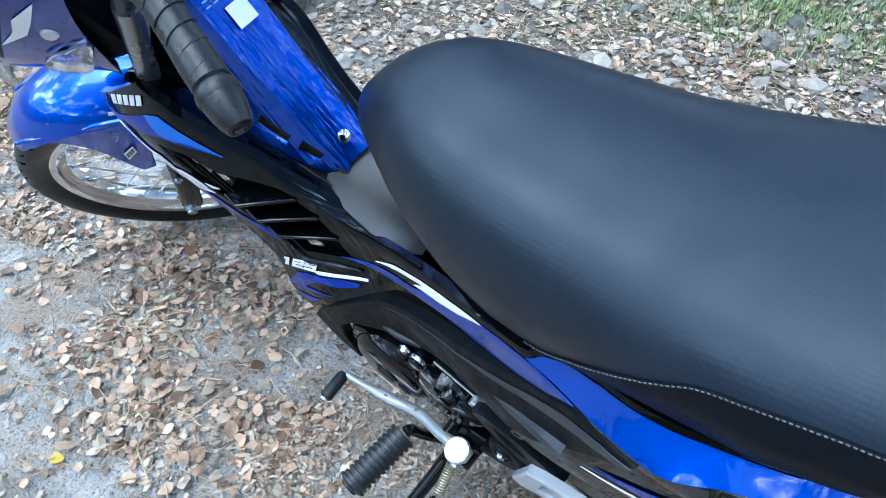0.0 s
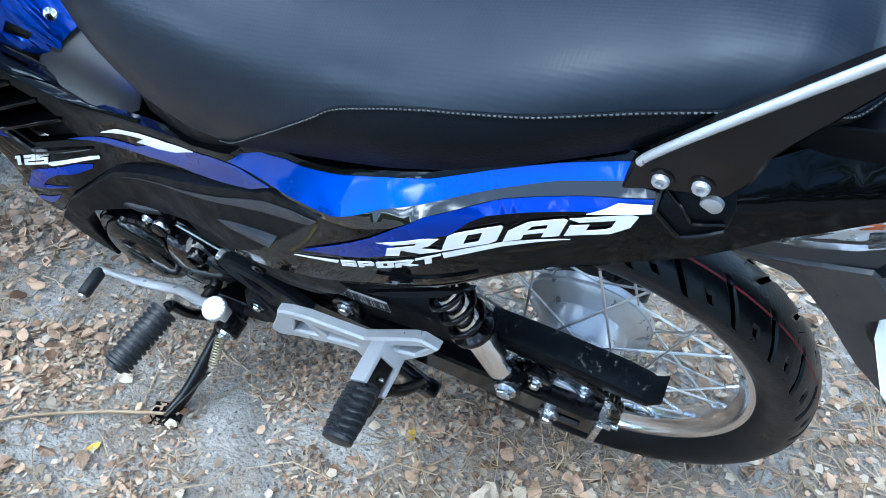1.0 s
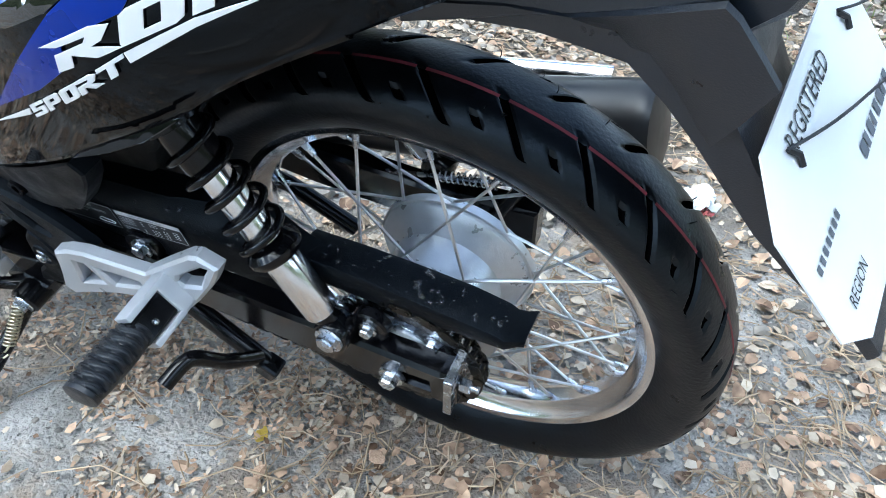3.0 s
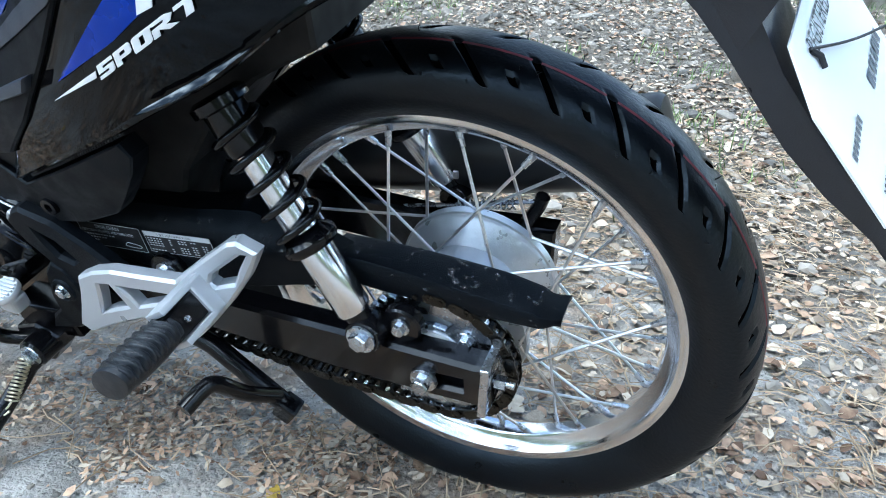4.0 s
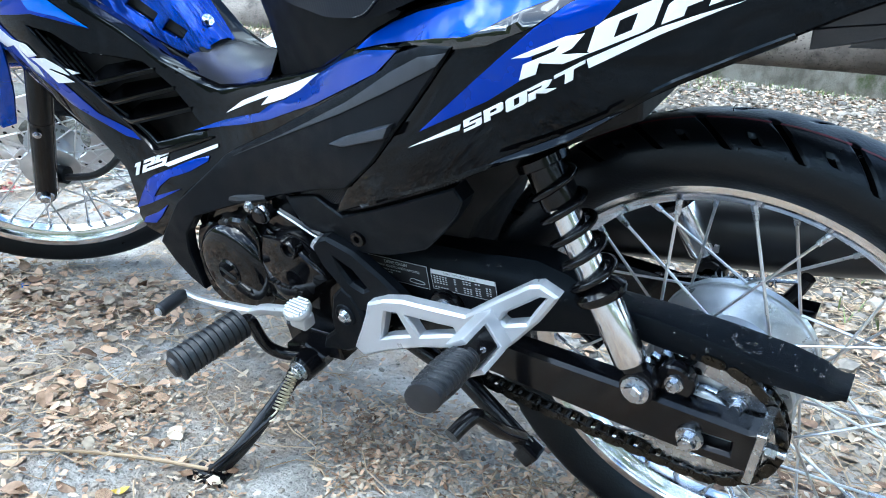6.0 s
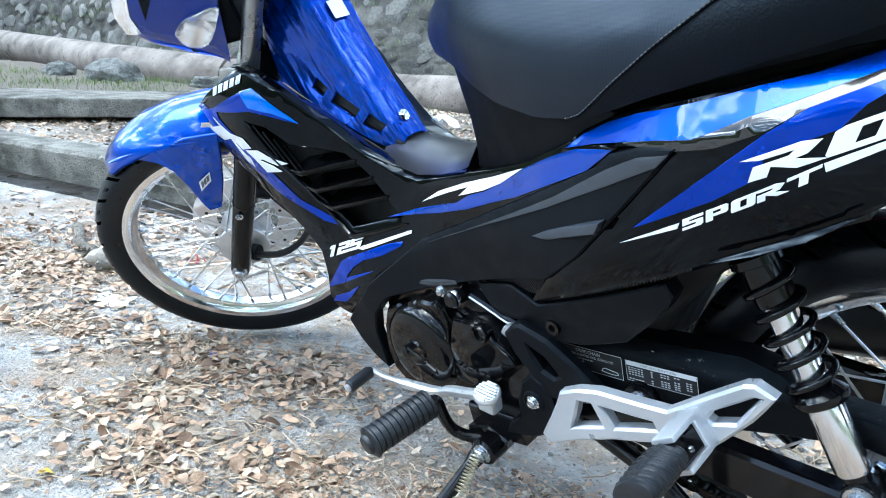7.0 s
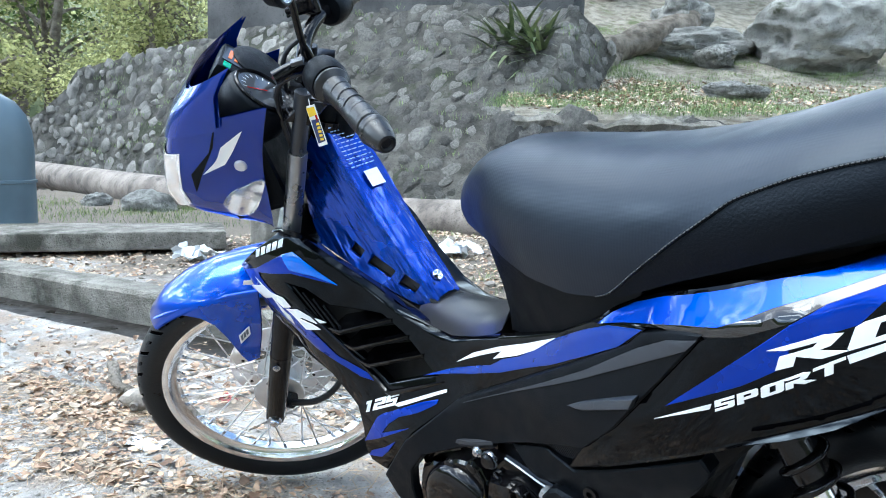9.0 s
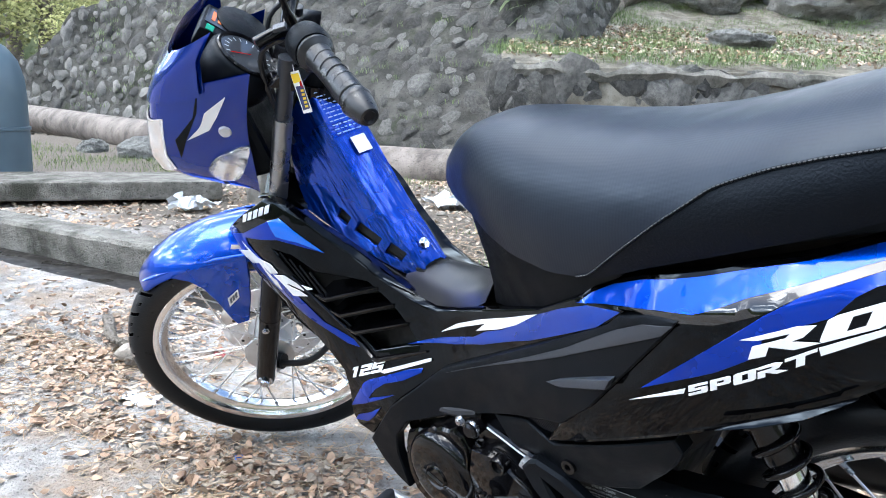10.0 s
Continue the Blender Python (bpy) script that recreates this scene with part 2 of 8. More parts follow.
def smooth_line(points, n=6, closed=False):
    """A Catmull-Rom line through the points."""
    p = [Vector(q) for q in points]
    out = []
    count = len(p) if closed else len(p) - 1
    for i in range(count):
        a, b, c, d = (p[(i - 1) % len(p)], p[i], p[(i + 1) % len(p)], p[(i + 2) % len(p)]) if closed else (p[max(i - 1, 0)], p[i], p[i + 1], p[min(i + 2, len(p) - 1)])
        for j in range(n):
            t = j / n
            out.append(0.5 * ((2 * b) + (c - a) * t + (2 * a - 5 * b + 4 * c - d) * t * t + (3 * b - a - 3 * c + d) * t ** 3))
    if not closed:
        out.append(p[-1])
    return out


def tube(points, r, k=12, closed=False, flat=1.0, cap=True):
    """A round bar along a line; r may be one radius or one per point; flat squeezes it in its second direction."""
    p = [Vector(q) for q in points]
    rs = r if isinstance(r, (list, tuple)) else [r] * len(p)
    vs, fs = [], []
    ref = None
    for i, q in enumerate(p):
        a, b = (p[i - 1], p[(i + 1) % len(p)]) if closed else (p[max(i - 1, 0)], p[min(i + 1, len(p) - 1)])
        d = (b - a).normalized()
        if ref is None:
            ref = d.orthogonal().normalized()
        ref = (ref - d * ref.dot(d)).normalized()
        side = d.cross(ref)
        for j in range(k):
            an = 2 * math.pi * j / k
            vs.append(q + ref * math.cos(an) * rs[i] + side * math.sin(an) * rs[i] * flat)
    n = len(p)
    for i in range(n if closed else n - 1):
        for j in range(k):
            fs.append((i * k + j, i * k + (j + 1) % k, ((i + 1) % n) * k + (j + 1) % k, ((i + 1) % n) * k + j))
    if cap and not closed:
        fs.append(tuple(range(k - 1, -1, -1)))
        fs.append(tuple((n - 1) * k + j for j in range(k)))
    return vs, fs


def lathe(profile, n=48, axis="Y", arc=None):
    """Turns (radius, along) pairs about an axis."""
    vs, fs = [], []
    m = len(profile)
    for i in range(n):
        a = 2 * math.pi * i / n
        c, s = math.cos(a), math.sin(a)
        for r, h in profile:
            vs.append(Vector((r * c, h, r * s)) if axis == "Y" else Vector((r * c, r * s, h)) if axis == "Z" else Vector((h, r * c, r * s)))
    for i in range(n):
        for j in range(m - 1):
            a, b = i * m + j, ((i + 1) % n) * m + j
            fs.append((a, b, b + 1, a + 1) if axis != "Y" else (a, a + 1, b + 1, b))
    return vs, fs


def used_only(vs, fs):
    keep = sorted({i for f in fs for i in f})
    where = {i: n for n, i in enumerate(keep)}
    return [vs[i] for i in keep], [tuple(where[i] for i in f) for f in fs]


def in_loops(x, y, loops):
    inside = False
    for lp in loops:
        for i in range(len(lp)):
            (x1, y1), (x2, y2) = lp[i - 1], lp[i]
            if (y1 > y) != (y2 > y) and x < (x2 - x1) * (y - y1) / (y2 - y1) + x1:
                inside = not inside
    return inside


def fine_loop(lp, h):
    out = []
    for i in range(len(lp)):
        a, b = Vector(lp[i]), Vector(lp[(i + 1) % len(lp)])
        n = max(1, int((b - a).length / h + 0.5))
        out += [tuple(a.lerp(b, j / n)) for j in range(n)]
    return out


def filled(loops, h):
    """Triangles that fill 2D loops (even-odd), with points inside every h metres."""
    loops = [fine_loop(lp, h) for lp in loops]
    pts, edges = [], []
    for lp in loops:
        n = len(pts)
        pts += [Vector(q) for q in lp]
        edges += [(n + i, n + (i + 1) % len(lp)) for i in range(len(lp))]
    rim = len(pts)
    xs, ys = [p.x for p in pts], [p.y for p in pts]
    x = min(xs) + h / 2
    row = 0
    border = np.array([tuple(p) for p in pts])
    while x < max(xs):
        y = min(ys) + (h / 2 if row % 2 else 0.1 * h)
        while y < max(ys):
            if in_loops(x, y, loops) and ((border - (x, y)) ** 2).sum(1).min() > (0.45 * h) ** 2:
                pts.append(Vector((x, y)))
            y += h
        x += h
        row += 1
    v, _, f, _, _, _ = delaunay_2d_cdt(pts, edges, [], 0, 1e-6)
    f = [t for t in f if in_loops(sum(v[i].x for i in t) / 3, sum(v[i].y for i in t) / 3, loops)]
    return v, f


def panel(loops, surf, thick=0.004, off=0.0, h=0.02, edge=0.0012):
    """A shell whose outline is drawn in the side view (x, z) and whose face lies on y = surf(x, z) - off, turned in at its rim."""
    loops = loops if isinstance(loops[0][0], (tuple, list)) else [loops]
    v, f = filled(loops, h)
    vs = [Vector((p.x, surf(p.x, p.y) - off, p.y)) for p in v]
    fs = []
    for a, b, c in f:
        n = (v[b] - v[a]).cross(v[c] - v[a])
        fs.append((a, b, c) if n > 0 else (a, c, b))
    seen = {}
    for t in fs:
        for i in range(3):
            e = (t[i], t[(i + 1) % 3])
            seen[tuple(sorted(e))] = None if tuple(sorted(e)) in seen else e
    rim = [e for e in seen.values() if e]
    out = {}
    for a, b in rim:
        d = (v[b] - v[a]).normalized()
        w = Vector((d.y, -d.x))
        for i in (a, b):
            out[i] = out.get(i, Vector((0, 0))) + w
    front, back = {}, {}
    for i, w in out.items():
        w = w.normalized() * edge if w.length > 1e-6 else w
        p = vs[i]
        front[i] = len(vs)
        vs.append(Vector((p.x + w.x, p.y + edge, p.z + w.y)))
        back[i] = len(vs)
        vs.append(Vector((p.x + w.x, p.y + edge + thick, p.z + w.y)))
    for a, b in rim:
        fs.append((b, a, front[a], front[b]))
        fs.append((front[b], front[a], back[a], back[b]))
    return vs, fs


def plate(loops, y0, y1, b=0.0015, h=0.5):
    """A flat plate cut to a side-view outline, from y0 (outer face) to y1, with a chamfered front rim."""
    v, f = panel(loops, lambda x, z: y0, thick=abs(y1 - y0) - b, h=h, edge=b)
    return v, f


def bolt(r=0.006, length=0.006, washer=True):
    """A flanged hex head that looks along -y from y = 0."""
    hexa = lathe([(0, -length), (r * 0.9, -length), (r, -length * 0.8), (r, 0)], 6)
    if not washer:
        return hexa
    return joined(hexa, lathe([(0, -length * 0.25), (r * 1.45, -length * 0.2), (r * 1.5, 0.0005), (0, 0.001)], 18), lathe([(0, -length - 0.0002), (r * 0.45, -length - 0.0002), (r * 0.4, -length + 0.001)], 12))


def at(x, y, z):
    return Matrix.Translation((x, y, z))


def lettering(text, size, shear=0.0, spread=1.0):
    """Outlines of a word in the built-in font, as a flat (verts, faces) in x and y, from the left end of its base line."""
    cu = bpy.data.curves.new("word", "FONT")
    cu.body, cu.size, cu.shear, cu.space_character, cu.resolution_u = text, size, shear, spread, 2
    ob = new("word", cu)
    bpy.context.view_layer.update()
    me = bpy.data.meshes.new_from_object(ob.evaluated_get(bpy.context.evaluated_depsgraph_get()))
    out = [v.co.copy() for v in me.vertices], [tuple(p.vertices) for p in me.polygons]
    bpy.data.objects.remove(ob)
    bpy.data.curves.remove(cu)
    bpy.data.meshes.remove(me)
    return out


def thing(name, label, category, m=None, group="", kind=""):
    ob = new(name)
    if m is not None:
        ob.matrix_basis = m
    return tagged(ob, label, category, group, kind)


# ---- the place: ground, kerb, pipes, stone slope, bank, trees ----


def two_tone(name, a, b, scale, rough=.9, bump=.6, bump_scale=40, third=None, third_scale=3.0, third_at=.56, dist=.01, fine=260):
    """Ground or stone: two colours in patches, a third in stains, and grain."""
    m = bpy.data.materials.new(name)
    m.use_nodes = True
    t = m.node_tree
    p = t.nodes["Principled BSDF"]
    p.inputs["Roughness"].default_value = rough
    p.inputs["Specular IOR Level"].default_value = .3
    co = t.nodes.new("ShaderNodeTexCoord").outputs["Object"]

    def noise_tex(s, detail=8, rough_n=.6):
        n = t.nodes.new("ShaderNodeTexNoise")
        n.inputs["Scale"].default_value, n.inputs["Detail"].default_value, n.inputs["Roughness"].default_value = s, detail, rough_n
        t.links.new(co, n.inputs["Vector"])
        return n.outputs["Fac"]

    def ramp(src, lo, hi):
        r = t.nodes.new("ShaderNodeMapRange")
        r.inputs[1].default_value, r.inputs[2].default_value = lo, hi
        t.links.new(src, r.inputs[0])
        return r.outputs[0]

    def mix(fac, x, y):
        n = t.nodes.new("ShaderNodeMix")
        n.data_type = "RGBA"
        t.links.new(fac, n.inputs[0])
        for s, v in ((6, x), (7, y)):
            if isinstance(v, tuple):
                n.inputs[s].default_value = (*v, 1)
            else:
                t.links.new(v, n.inputs[s])
        return n.outputs[2]

    col = mix(ramp(noise_tex(scale), .38, .62), a, b)
    if third:
        col = mix(ramp(noise_tex(third_scale, 10, .7), third_at, third_at + .12), col, third)
    grain = noise_tex(fine, 3)
    col = mix(ramp(grain, .30, .42), tuple(c * .45 for c in a), col)
    t.links.new(col, p.inputs["Base Color"])
    bp = t.nodes.new("ShaderNodeBump")
    add = t.nodes.new("ShaderNodeMath")
    t.links.new(noise_tex(bump_scale, 8), add.inputs[0])
    t.links.new(grain, add.inputs[1])
    t.links.new(add.outputs[0], bp.inputs["Height"])
    bp.inputs["Strength"].default_value, bp.inputs["Distance"].default_value = bump, dist
    t.links.new(bp.outputs[0], p.inputs["Normal"])
    return m


GROUND = two_tone("worn_asphalt_and_dirt", (.25, .235, .215), (.45, .425, .395), 11, .88, 1.0, 90, (.30, .24, .185), 3.4, .47, .010, 130)
def with_verge(m, dark, light):
    """Earth instead of asphalt past a ragged edge along the verge."""
    t = m.node_tree
    p = t.nodes["Principled BSDF"]
    co, xyz = t.nodes.new("ShaderNodeTexCoord"), t.nodes.new("ShaderNodeSeparateXYZ")
    t.links.new(co.outputs["Object"], xyz.inputs[0])
    edge, fine = t.nodes.new("ShaderNodeTexNoise"), t.nodes.new("ShaderNodeTexNoise")
    edge.inputs["Scale"].default_value, fine.inputs["Scale"].default_value = 4.0, 45
    edge.inputs["Detail"].default_value = fine.inputs["Detail"].default_value = 6
    for n in (edge, fine):
        t.links.new(co.outputs["Object"], n.inputs["Vector"])
    add, ramp = t.nodes.new("ShaderNodeMath"), t.nodes.new("ShaderNodeMapRange")
    t.links.new(xyz.outputs["Y"], add.inputs[0])
    t.links.new(edge.outputs["Fac"], add.inputs[1])
    t.links.new(add.outputs[0], ramp.inputs[0])
    ramp.inputs[1].default_value, ramp.inputs[2].default_value = .95, 1.35
    soil, mix = t.nodes.new("ShaderNodeMix"), t.nodes.new("ShaderNodeMix")
    soil.data_type = mix.data_type = "RGBA"
    t.links.new(fine.outputs["Fac"], soil.inputs[0])
    soil.inputs[6].default_value, soil.inputs[7].default_value = (*dark, 1), (*light, 1)
    old = p.inputs["Base Color"].links[0].from_socket
    t.links.new(ramp.outputs[0], mix.inputs[0])
    t.links.new(old, mix.inputs[6])
    t.links.new(soil.outputs[2], mix.inputs[7])
    t.links.new(mix.outputs[2], p.inputs["Base Color"])


with_verge(GROUND, (.05, .042, .032), (.24, .205, .165))
CONCRETE = two_tone("old_concrete", (.15, .14, .12), (.29, .275, .24), 9, .92, 1.0, 40, (.065, .064, .05), 2.6, .50, .014, 120)
DARKCON = two_tone("stained_concrete", (.045, .045, .046), (.095, .094, .092), 1.4, .85, .5, 20, (.04, .04, .038), .8, .5, .01, 60)
MORTAR = two_tone("mossy_mortar", (.052, .050, .044), (.15, .143, .125), 3.4, .95, 1.0, 16, (.045, .052, .03), 1.6, .54, .04, 60)
STONE = two_tone("river_stone", (.10, .096, .088), (.19, .182, .165), 5, .8, .8, 20, (.065, .07, .045), 3.0, .58, .02, 60)
def varied(m, lo, hi):
    """Each stone lighter or darker than the next."""
    t = m.node_tree
    p = t.nodes["Principled BSDF"]
    add, wrap, rng_, mul = t.nodes.new("ShaderNodeMath"), t.nodes.new("ShaderNodeMath"), t.nodes.new("ShaderNodeMapRange"), t.nodes.new("ShaderNodeVectorMath")
    t.links.new(t.nodes.new("ShaderNodeObjectInfo").outputs["Random"], add.inputs[0])
    t.links.new(t.nodes.new("ShaderNodeNewGeometry").outputs["Random Per Island"], add.inputs[1])
    wrap.operation = "FRACT"
    t.links.new(add.outputs[0], wrap.inputs[0])
    t.links.new(wrap.outputs[0], rng_.inputs[0])
    rng_.inputs[3].default_value, rng_.inputs[4].default_value = lo, hi
    mul.operation = "SCALE"
    t.links.new(p.inputs["Base Color"].links[0].from_socket, mul.inputs[0])
    t.links.new(rng_.outputs[0], mul.inputs["Scale"])
    t.links.new(mul.outputs[0], p.inputs["Base Color"])


varied(STONE, .45, 1.5)
BOULDER = two_tone("lichened_boulder", (.24, .24, .22), (.50, .495, .46), 3.0, .9, 1.0, 12, (.08, .085, .055), 2.0, .56, .06, 50)
PIPE = two_tone("weathered_pipe", (.13, .108, .092), (.26, .225, .195), 3.2, .75, .5, 20, (.07, .062, .052), 4.0, .54, .008, 70)
TEAL = material("teal_painted_pipe", (.085, .125, .155), .42, vary=.2, scale=6, bump=.15, bump_scale=40)
SOIL = two_tone("leafy_soil", (.17, .15, .115), (.36, .33, .27), 5, .95, .9, 22, (.10, .12, .05), 1.7, .55, .02)
WETMUD = material("wet_gutter", (.014, .012, .010), .45, vary=.6, scale=8, bump=.8, bump_scale=30, rvary=.4, spec=.25)
BARK = two_tone("pale_bark", (.10, .085, .065), (.24, .21, .175), 6, .9, 1.0, 18, (.05, .05, .04), 2, .6, .02, 80)
LEAF_DEAD = material("dead_leaf", (.23, .125, .065), .68, vary=.5, scale=60, per_island=.45, bump=.3, bump_scale=150, second=(.56, .38, .25))
LEAF_PALE = material("bleached_leaf", (.33, .245, .165), .7, vary=.4, scale=60, per_island=.42, bump=.3, bump_scale=150, second=(.56, .47, .36))
LEAF_YELLOW = material("yellow_leaf", (.52, .36, .05), .5, vary=.25, scale=60, per_object=.3)
STRAW = material("dry_straw", (.36, .25, .14), .75, vary=.35, scale=30, per_island=.4, second=(.52, .40, .27))
PEBBLE = material("pebble", (.17, .155, .135), .85, vary=.4, scale=50, per_island=.42, bump=.4, bump_scale=120, second=(.34, .30, .25))
GRASS = material("grass_blade", (.085, .145, .035), .6, vary=.35, scale=8, per_island=.4, second=(.25, .33, .12))
FOLIAGE = material("tree_leaf", (.060, .105, .030), .55, vary=.4, scale=2, per_island=.42, second=(.20, .26, .08))
# lightened leaf green, with the sunlight put into the colour
FOLIAGE2 = material("sunlit_leaf", (.30, .33, .12), .55, vary=.4, scale=2, per_island=.42, second=(.62, .62, .30))
def let_light_through(m, share):
    """Lets a leaf glow when it is lit from behind."""
    t = m.node_tree
    p, out = t.nodes["Principled BSDF"], t.nodes["Material Output"]
    tr, mx = t.nodes.new("ShaderNodeBsdfTranslucent"), t.nodes.new("ShaderNodeMixShader")
    t.links.new(p.inputs["Base Color"].links[0].from_socket, tr.inputs["Color"])
    mx.inputs[0].default_value = share
    t.links.new(p.outputs[0], mx.inputs[1])
    t.links.new(tr.outputs[0], mx.inputs[2])
    t.links.new(mx.outputs[0], out.inputs["Surface"])


let_light_through(FOLIAGE2, .5)
let_light_through(FOLIAGE, .4)
STRAP = material("strap_leaf", (.05, .085, .03), .4, vary=.3, scale=10, per_object=.35, second=(.26, .31, .16))
BACK_HILL = two_tone("far_woods", (.07, .085, .04), (.20, .21, .11), .5, .95, .6, 1.5, (.03, .045, .02), .25, .5, .1, 6)
RED_PAPER = material("red_scrap", (.42, .11, .11), .6, vary=.4, scale=40)
PLASTIC = material("crumpled_plastic", (.62, .64, .66), .3, vary=.15, scale=20)


def bump_at(x, y, s, seed=0.0):
    return noise.noise(Vector((x * s, y * s, seed)))


def ground_z(x, y):
    near = min(1, max(0, (math.hypot(x + .5, y - .1) - .9) / 1.5))
    z = .004 * bump_at(x, y, 9) + .006 * near * bump_at(x, y, 3.1, 4) + .03 * near * bump_at(x, y, .7, 8)
    strip = (y - (.366 + (x + 2.81) * .277))
    if x < -1.2 and strip > .06:
        z += .11 * min(1, (strip - .06) / .05) * min(1, max(0, (-1.75 - x) / .5)) * (1 if strip < 3 else max(0, 4 - strip))
    if x < -1.6 and -.80 < strip < .12:
        z = min(z, -.008) if x < -1.8 else z
    rise = min(1, max(0, (y - 1.6) / 2.4)) * min(1, max(0, (x + 2.6) / .8))
    z += .10 * rise * rise * (3 - 2 * rise)
    ditch = y - (4.22 + .135 * (x + 1.4))
    if ditch > 0:
        z -= (.34 + .45 * min(1, max(0, (x + 3.2) / .8))) * min(1, ditch / .12)
    return z


def axis_steps(lo, hi, fine_lo, fine_hi, step):
    out = list(np.arange(fine_lo, fine_hi, step))
    d, v = step, fine_hi
    while v < hi:
        out.append(v)
        d *= 1.16
        v += d
    out.append(hi)
    d, v = step, fine_lo - step
    low = []
    while v > lo:
        low.append(v)
        d *= 1.16
        v -= d
    low.append(lo)
    return list(reversed(low)) + out


gx, gy = axis_steps(-400, 400, -4.6, 1.4, .03), axis_steps(-400, 400, -1.1, 4.8, .03)
gv = [(x, y, ground_z(x, y) if abs(x) < 30 and abs(y) < 30 else 0) for x in gx for y in gy]
nyy = len(gy)
gf = [(i * nyy + j, (i + 1) * nyy + j, (i + 1) * nyy + j + 1, i * nyy + j + 1) for i in range(len(gx) - 1) for j in range(nyy - 1)]
ground = tagged(new("ground", mesh_of("ground", gv, gf, GROUND, True)), "worn grey asphalt and dirt strewn with dead leaves", "ground", kind="structure")


def structure(name, piece, mat, label, category, smooth=False, m=None):
    ob = new(name, mesh_of(name, *piece, mat, smooth))
    if m is not None:
        ob.matrix_basis = m
    return tagged(ob, label, category, kind="structure")


def roughened(piece, amount, scale, cuts=0):
    """Breaks the clean edges of a block."""
    bm = bmesh.new()
    vsb = [bm.verts.new(p) for p in piece[0]]
    for f in piece[1]:
        bm.faces.new([vsb[i] for i in f])
    if cuts:
        bmesh.ops.subdivide_edges(bm, edges=bm.edges[:], cuts=cuts, use_grid_fill=True)
    for v in bm.verts:
        n = noise.noise_vector(v.co * scale)
        v.co += n * amount
    return from_bm(bm)


def along(p0, p1, prof, n=40, amount=.006):
    """A long profile (offset across, height) swept from p0 to p1, a little worn."""
    p0, p1 = Vector((*p0, 0)), Vector((*p1, 0))
    d = (p1 - p0).normalized()
    s = Vector((-d.y, d.x, 0))
    vs, fs = [], []
    k = len(prof)
    for i in range(n + 1):
        c = p0.lerp(p1, i / n)
        for o, z in prof:
            q = c + s * o + Vector((0, 0, z))
            vs.append(q + noise.noise_vector(q * 5) * amount)
    for i in range(n):
        for j in range(k - 1):
            fs.append((i * k + j, i * k + k + j, i * k + k + j + 1, i * k + j + 1))
    fs += [tuple(range(k)), tuple(n * k + j for j in range(k - 1, -1, -1))]
    return vs, fs


K0, K1 = (-9.5, -1.45), (-1.85, .635)
structure("kerb", along(K0, K1, [(.02, -.1), (.0, .125), (.015, .142), (.15, .145), (.165, .13), (.17, -.1)], 90), CONCRETE, "worn grey concrete kerb beside a gutter", "kerb", True)
structure("gutter", along(K0, K1, [(-.20, .002), (-.16, .006), (-.03, .004), (.01, .006)], 60, .002), WETMUD, "dark wet gutter along the kerb", "gutter", True)
structure("gutter_apron", along((-9.5, -1.61), (-1.75, .50), [(-.46, -.02), (-.44, .004), (-.25, .010), (-.02, .016), (.0, -.02)], 90, .006), GROUND, "pale concrete gutter apron", "pavement", True)

# concrete slab, teal standpipe and small post beyond the kerb
sl = roughened(box(-2.6, 0, 0, .55, .135, .235, .012), .010, 6, 5)
structure("concrete_slab", sl, CONCRETE, "thick grey concrete slab with worn edges", "slab", m=at(-3.90, 1.30, 0) @ Matrix.Rotation(radians(63), 4, "Z"))
part("slab_support", (*box(-2.4, -.4, .25, .5, -.02, .137, .02), SOIL, False), bpy.data.objects["concrete_slab"])
stub = thing("standpipe", "teal painted standpipe with a rounded elbow top", "pipe", at(-5.55, .52, .11))
part("riser", (*lathe([(.27, -.2), (.27, .34), (.279, .343), (.279, .360), (.268, .365)], 40, "Z"), TEAL, True), stub)
part("elbow", (*lathe([(.268, .36), (.268, .56), (.258, .68), (.225, .79), (.165, .87), (.09, .915), (0, .93)], 40, "Z"), TEAL, True), stub)
post = thing("concrete_post", "short square concrete post below the pipe", "post", at(-3.75, 1.50, 0))
part("shaft", (*roughened(box(-.085, .085, -.085, .085, -.1, .42, .012), .005, 8, 2), CONCRETE, False), post)
pipe = thing("long_pipe", "weathered grey pipe lying in a ditch", "pipe")
part("barrel", (*tube(smooth_line([(-22, 2.6, .30), (-13, 3.25, .15), (-8.5, 3.2, .13), (-4.9, 3.95, .08), (-1.45, 4.55, .36), (2, 5.2, .46), (9, 6.6, .6)], 6), .205, 28), PIPE, True), pipe)
for q, d in (((-7.0, 3.45, .10), (1, .15, 0)), ((-2.9, 4.28, .19), (1, .17, .05))):
    dd = Vector(d).normalized()
    part("joint_collar", (*tube([Vector(q) - dd * .07, Vector(q) + dd * .07], .225, 28), PIPE, False), pipe)

# stone-pitched slope below the concrete wall
COLS = [((-17.0, 3.0, -.2), (-16.9, 3.2, .35)), ((-15.5, 3.7, -.2), (-15.3, 4.0, 1.25)), ((-14.4, 4.0, -.2), (-14.5, 4.5, 2.0)), ((-13.5, 4.2, -.2), (-13.6, 5.0, 2.24)), ((-11.5, 4.5, -.2), (-12.1, 5.8, 2.55)), ((-9, 4.8, -.2), (-9.8, 6.7, 2.9)), ((-7, 5.1, -.2), (-7.9, 7.4, 2.9)), ((-5.4, 5.6, -.2), (-6.2, 8.0, 2.75)), ((-5.25, 5.8, -.2), (-6.0, 8.7, 2.1))]


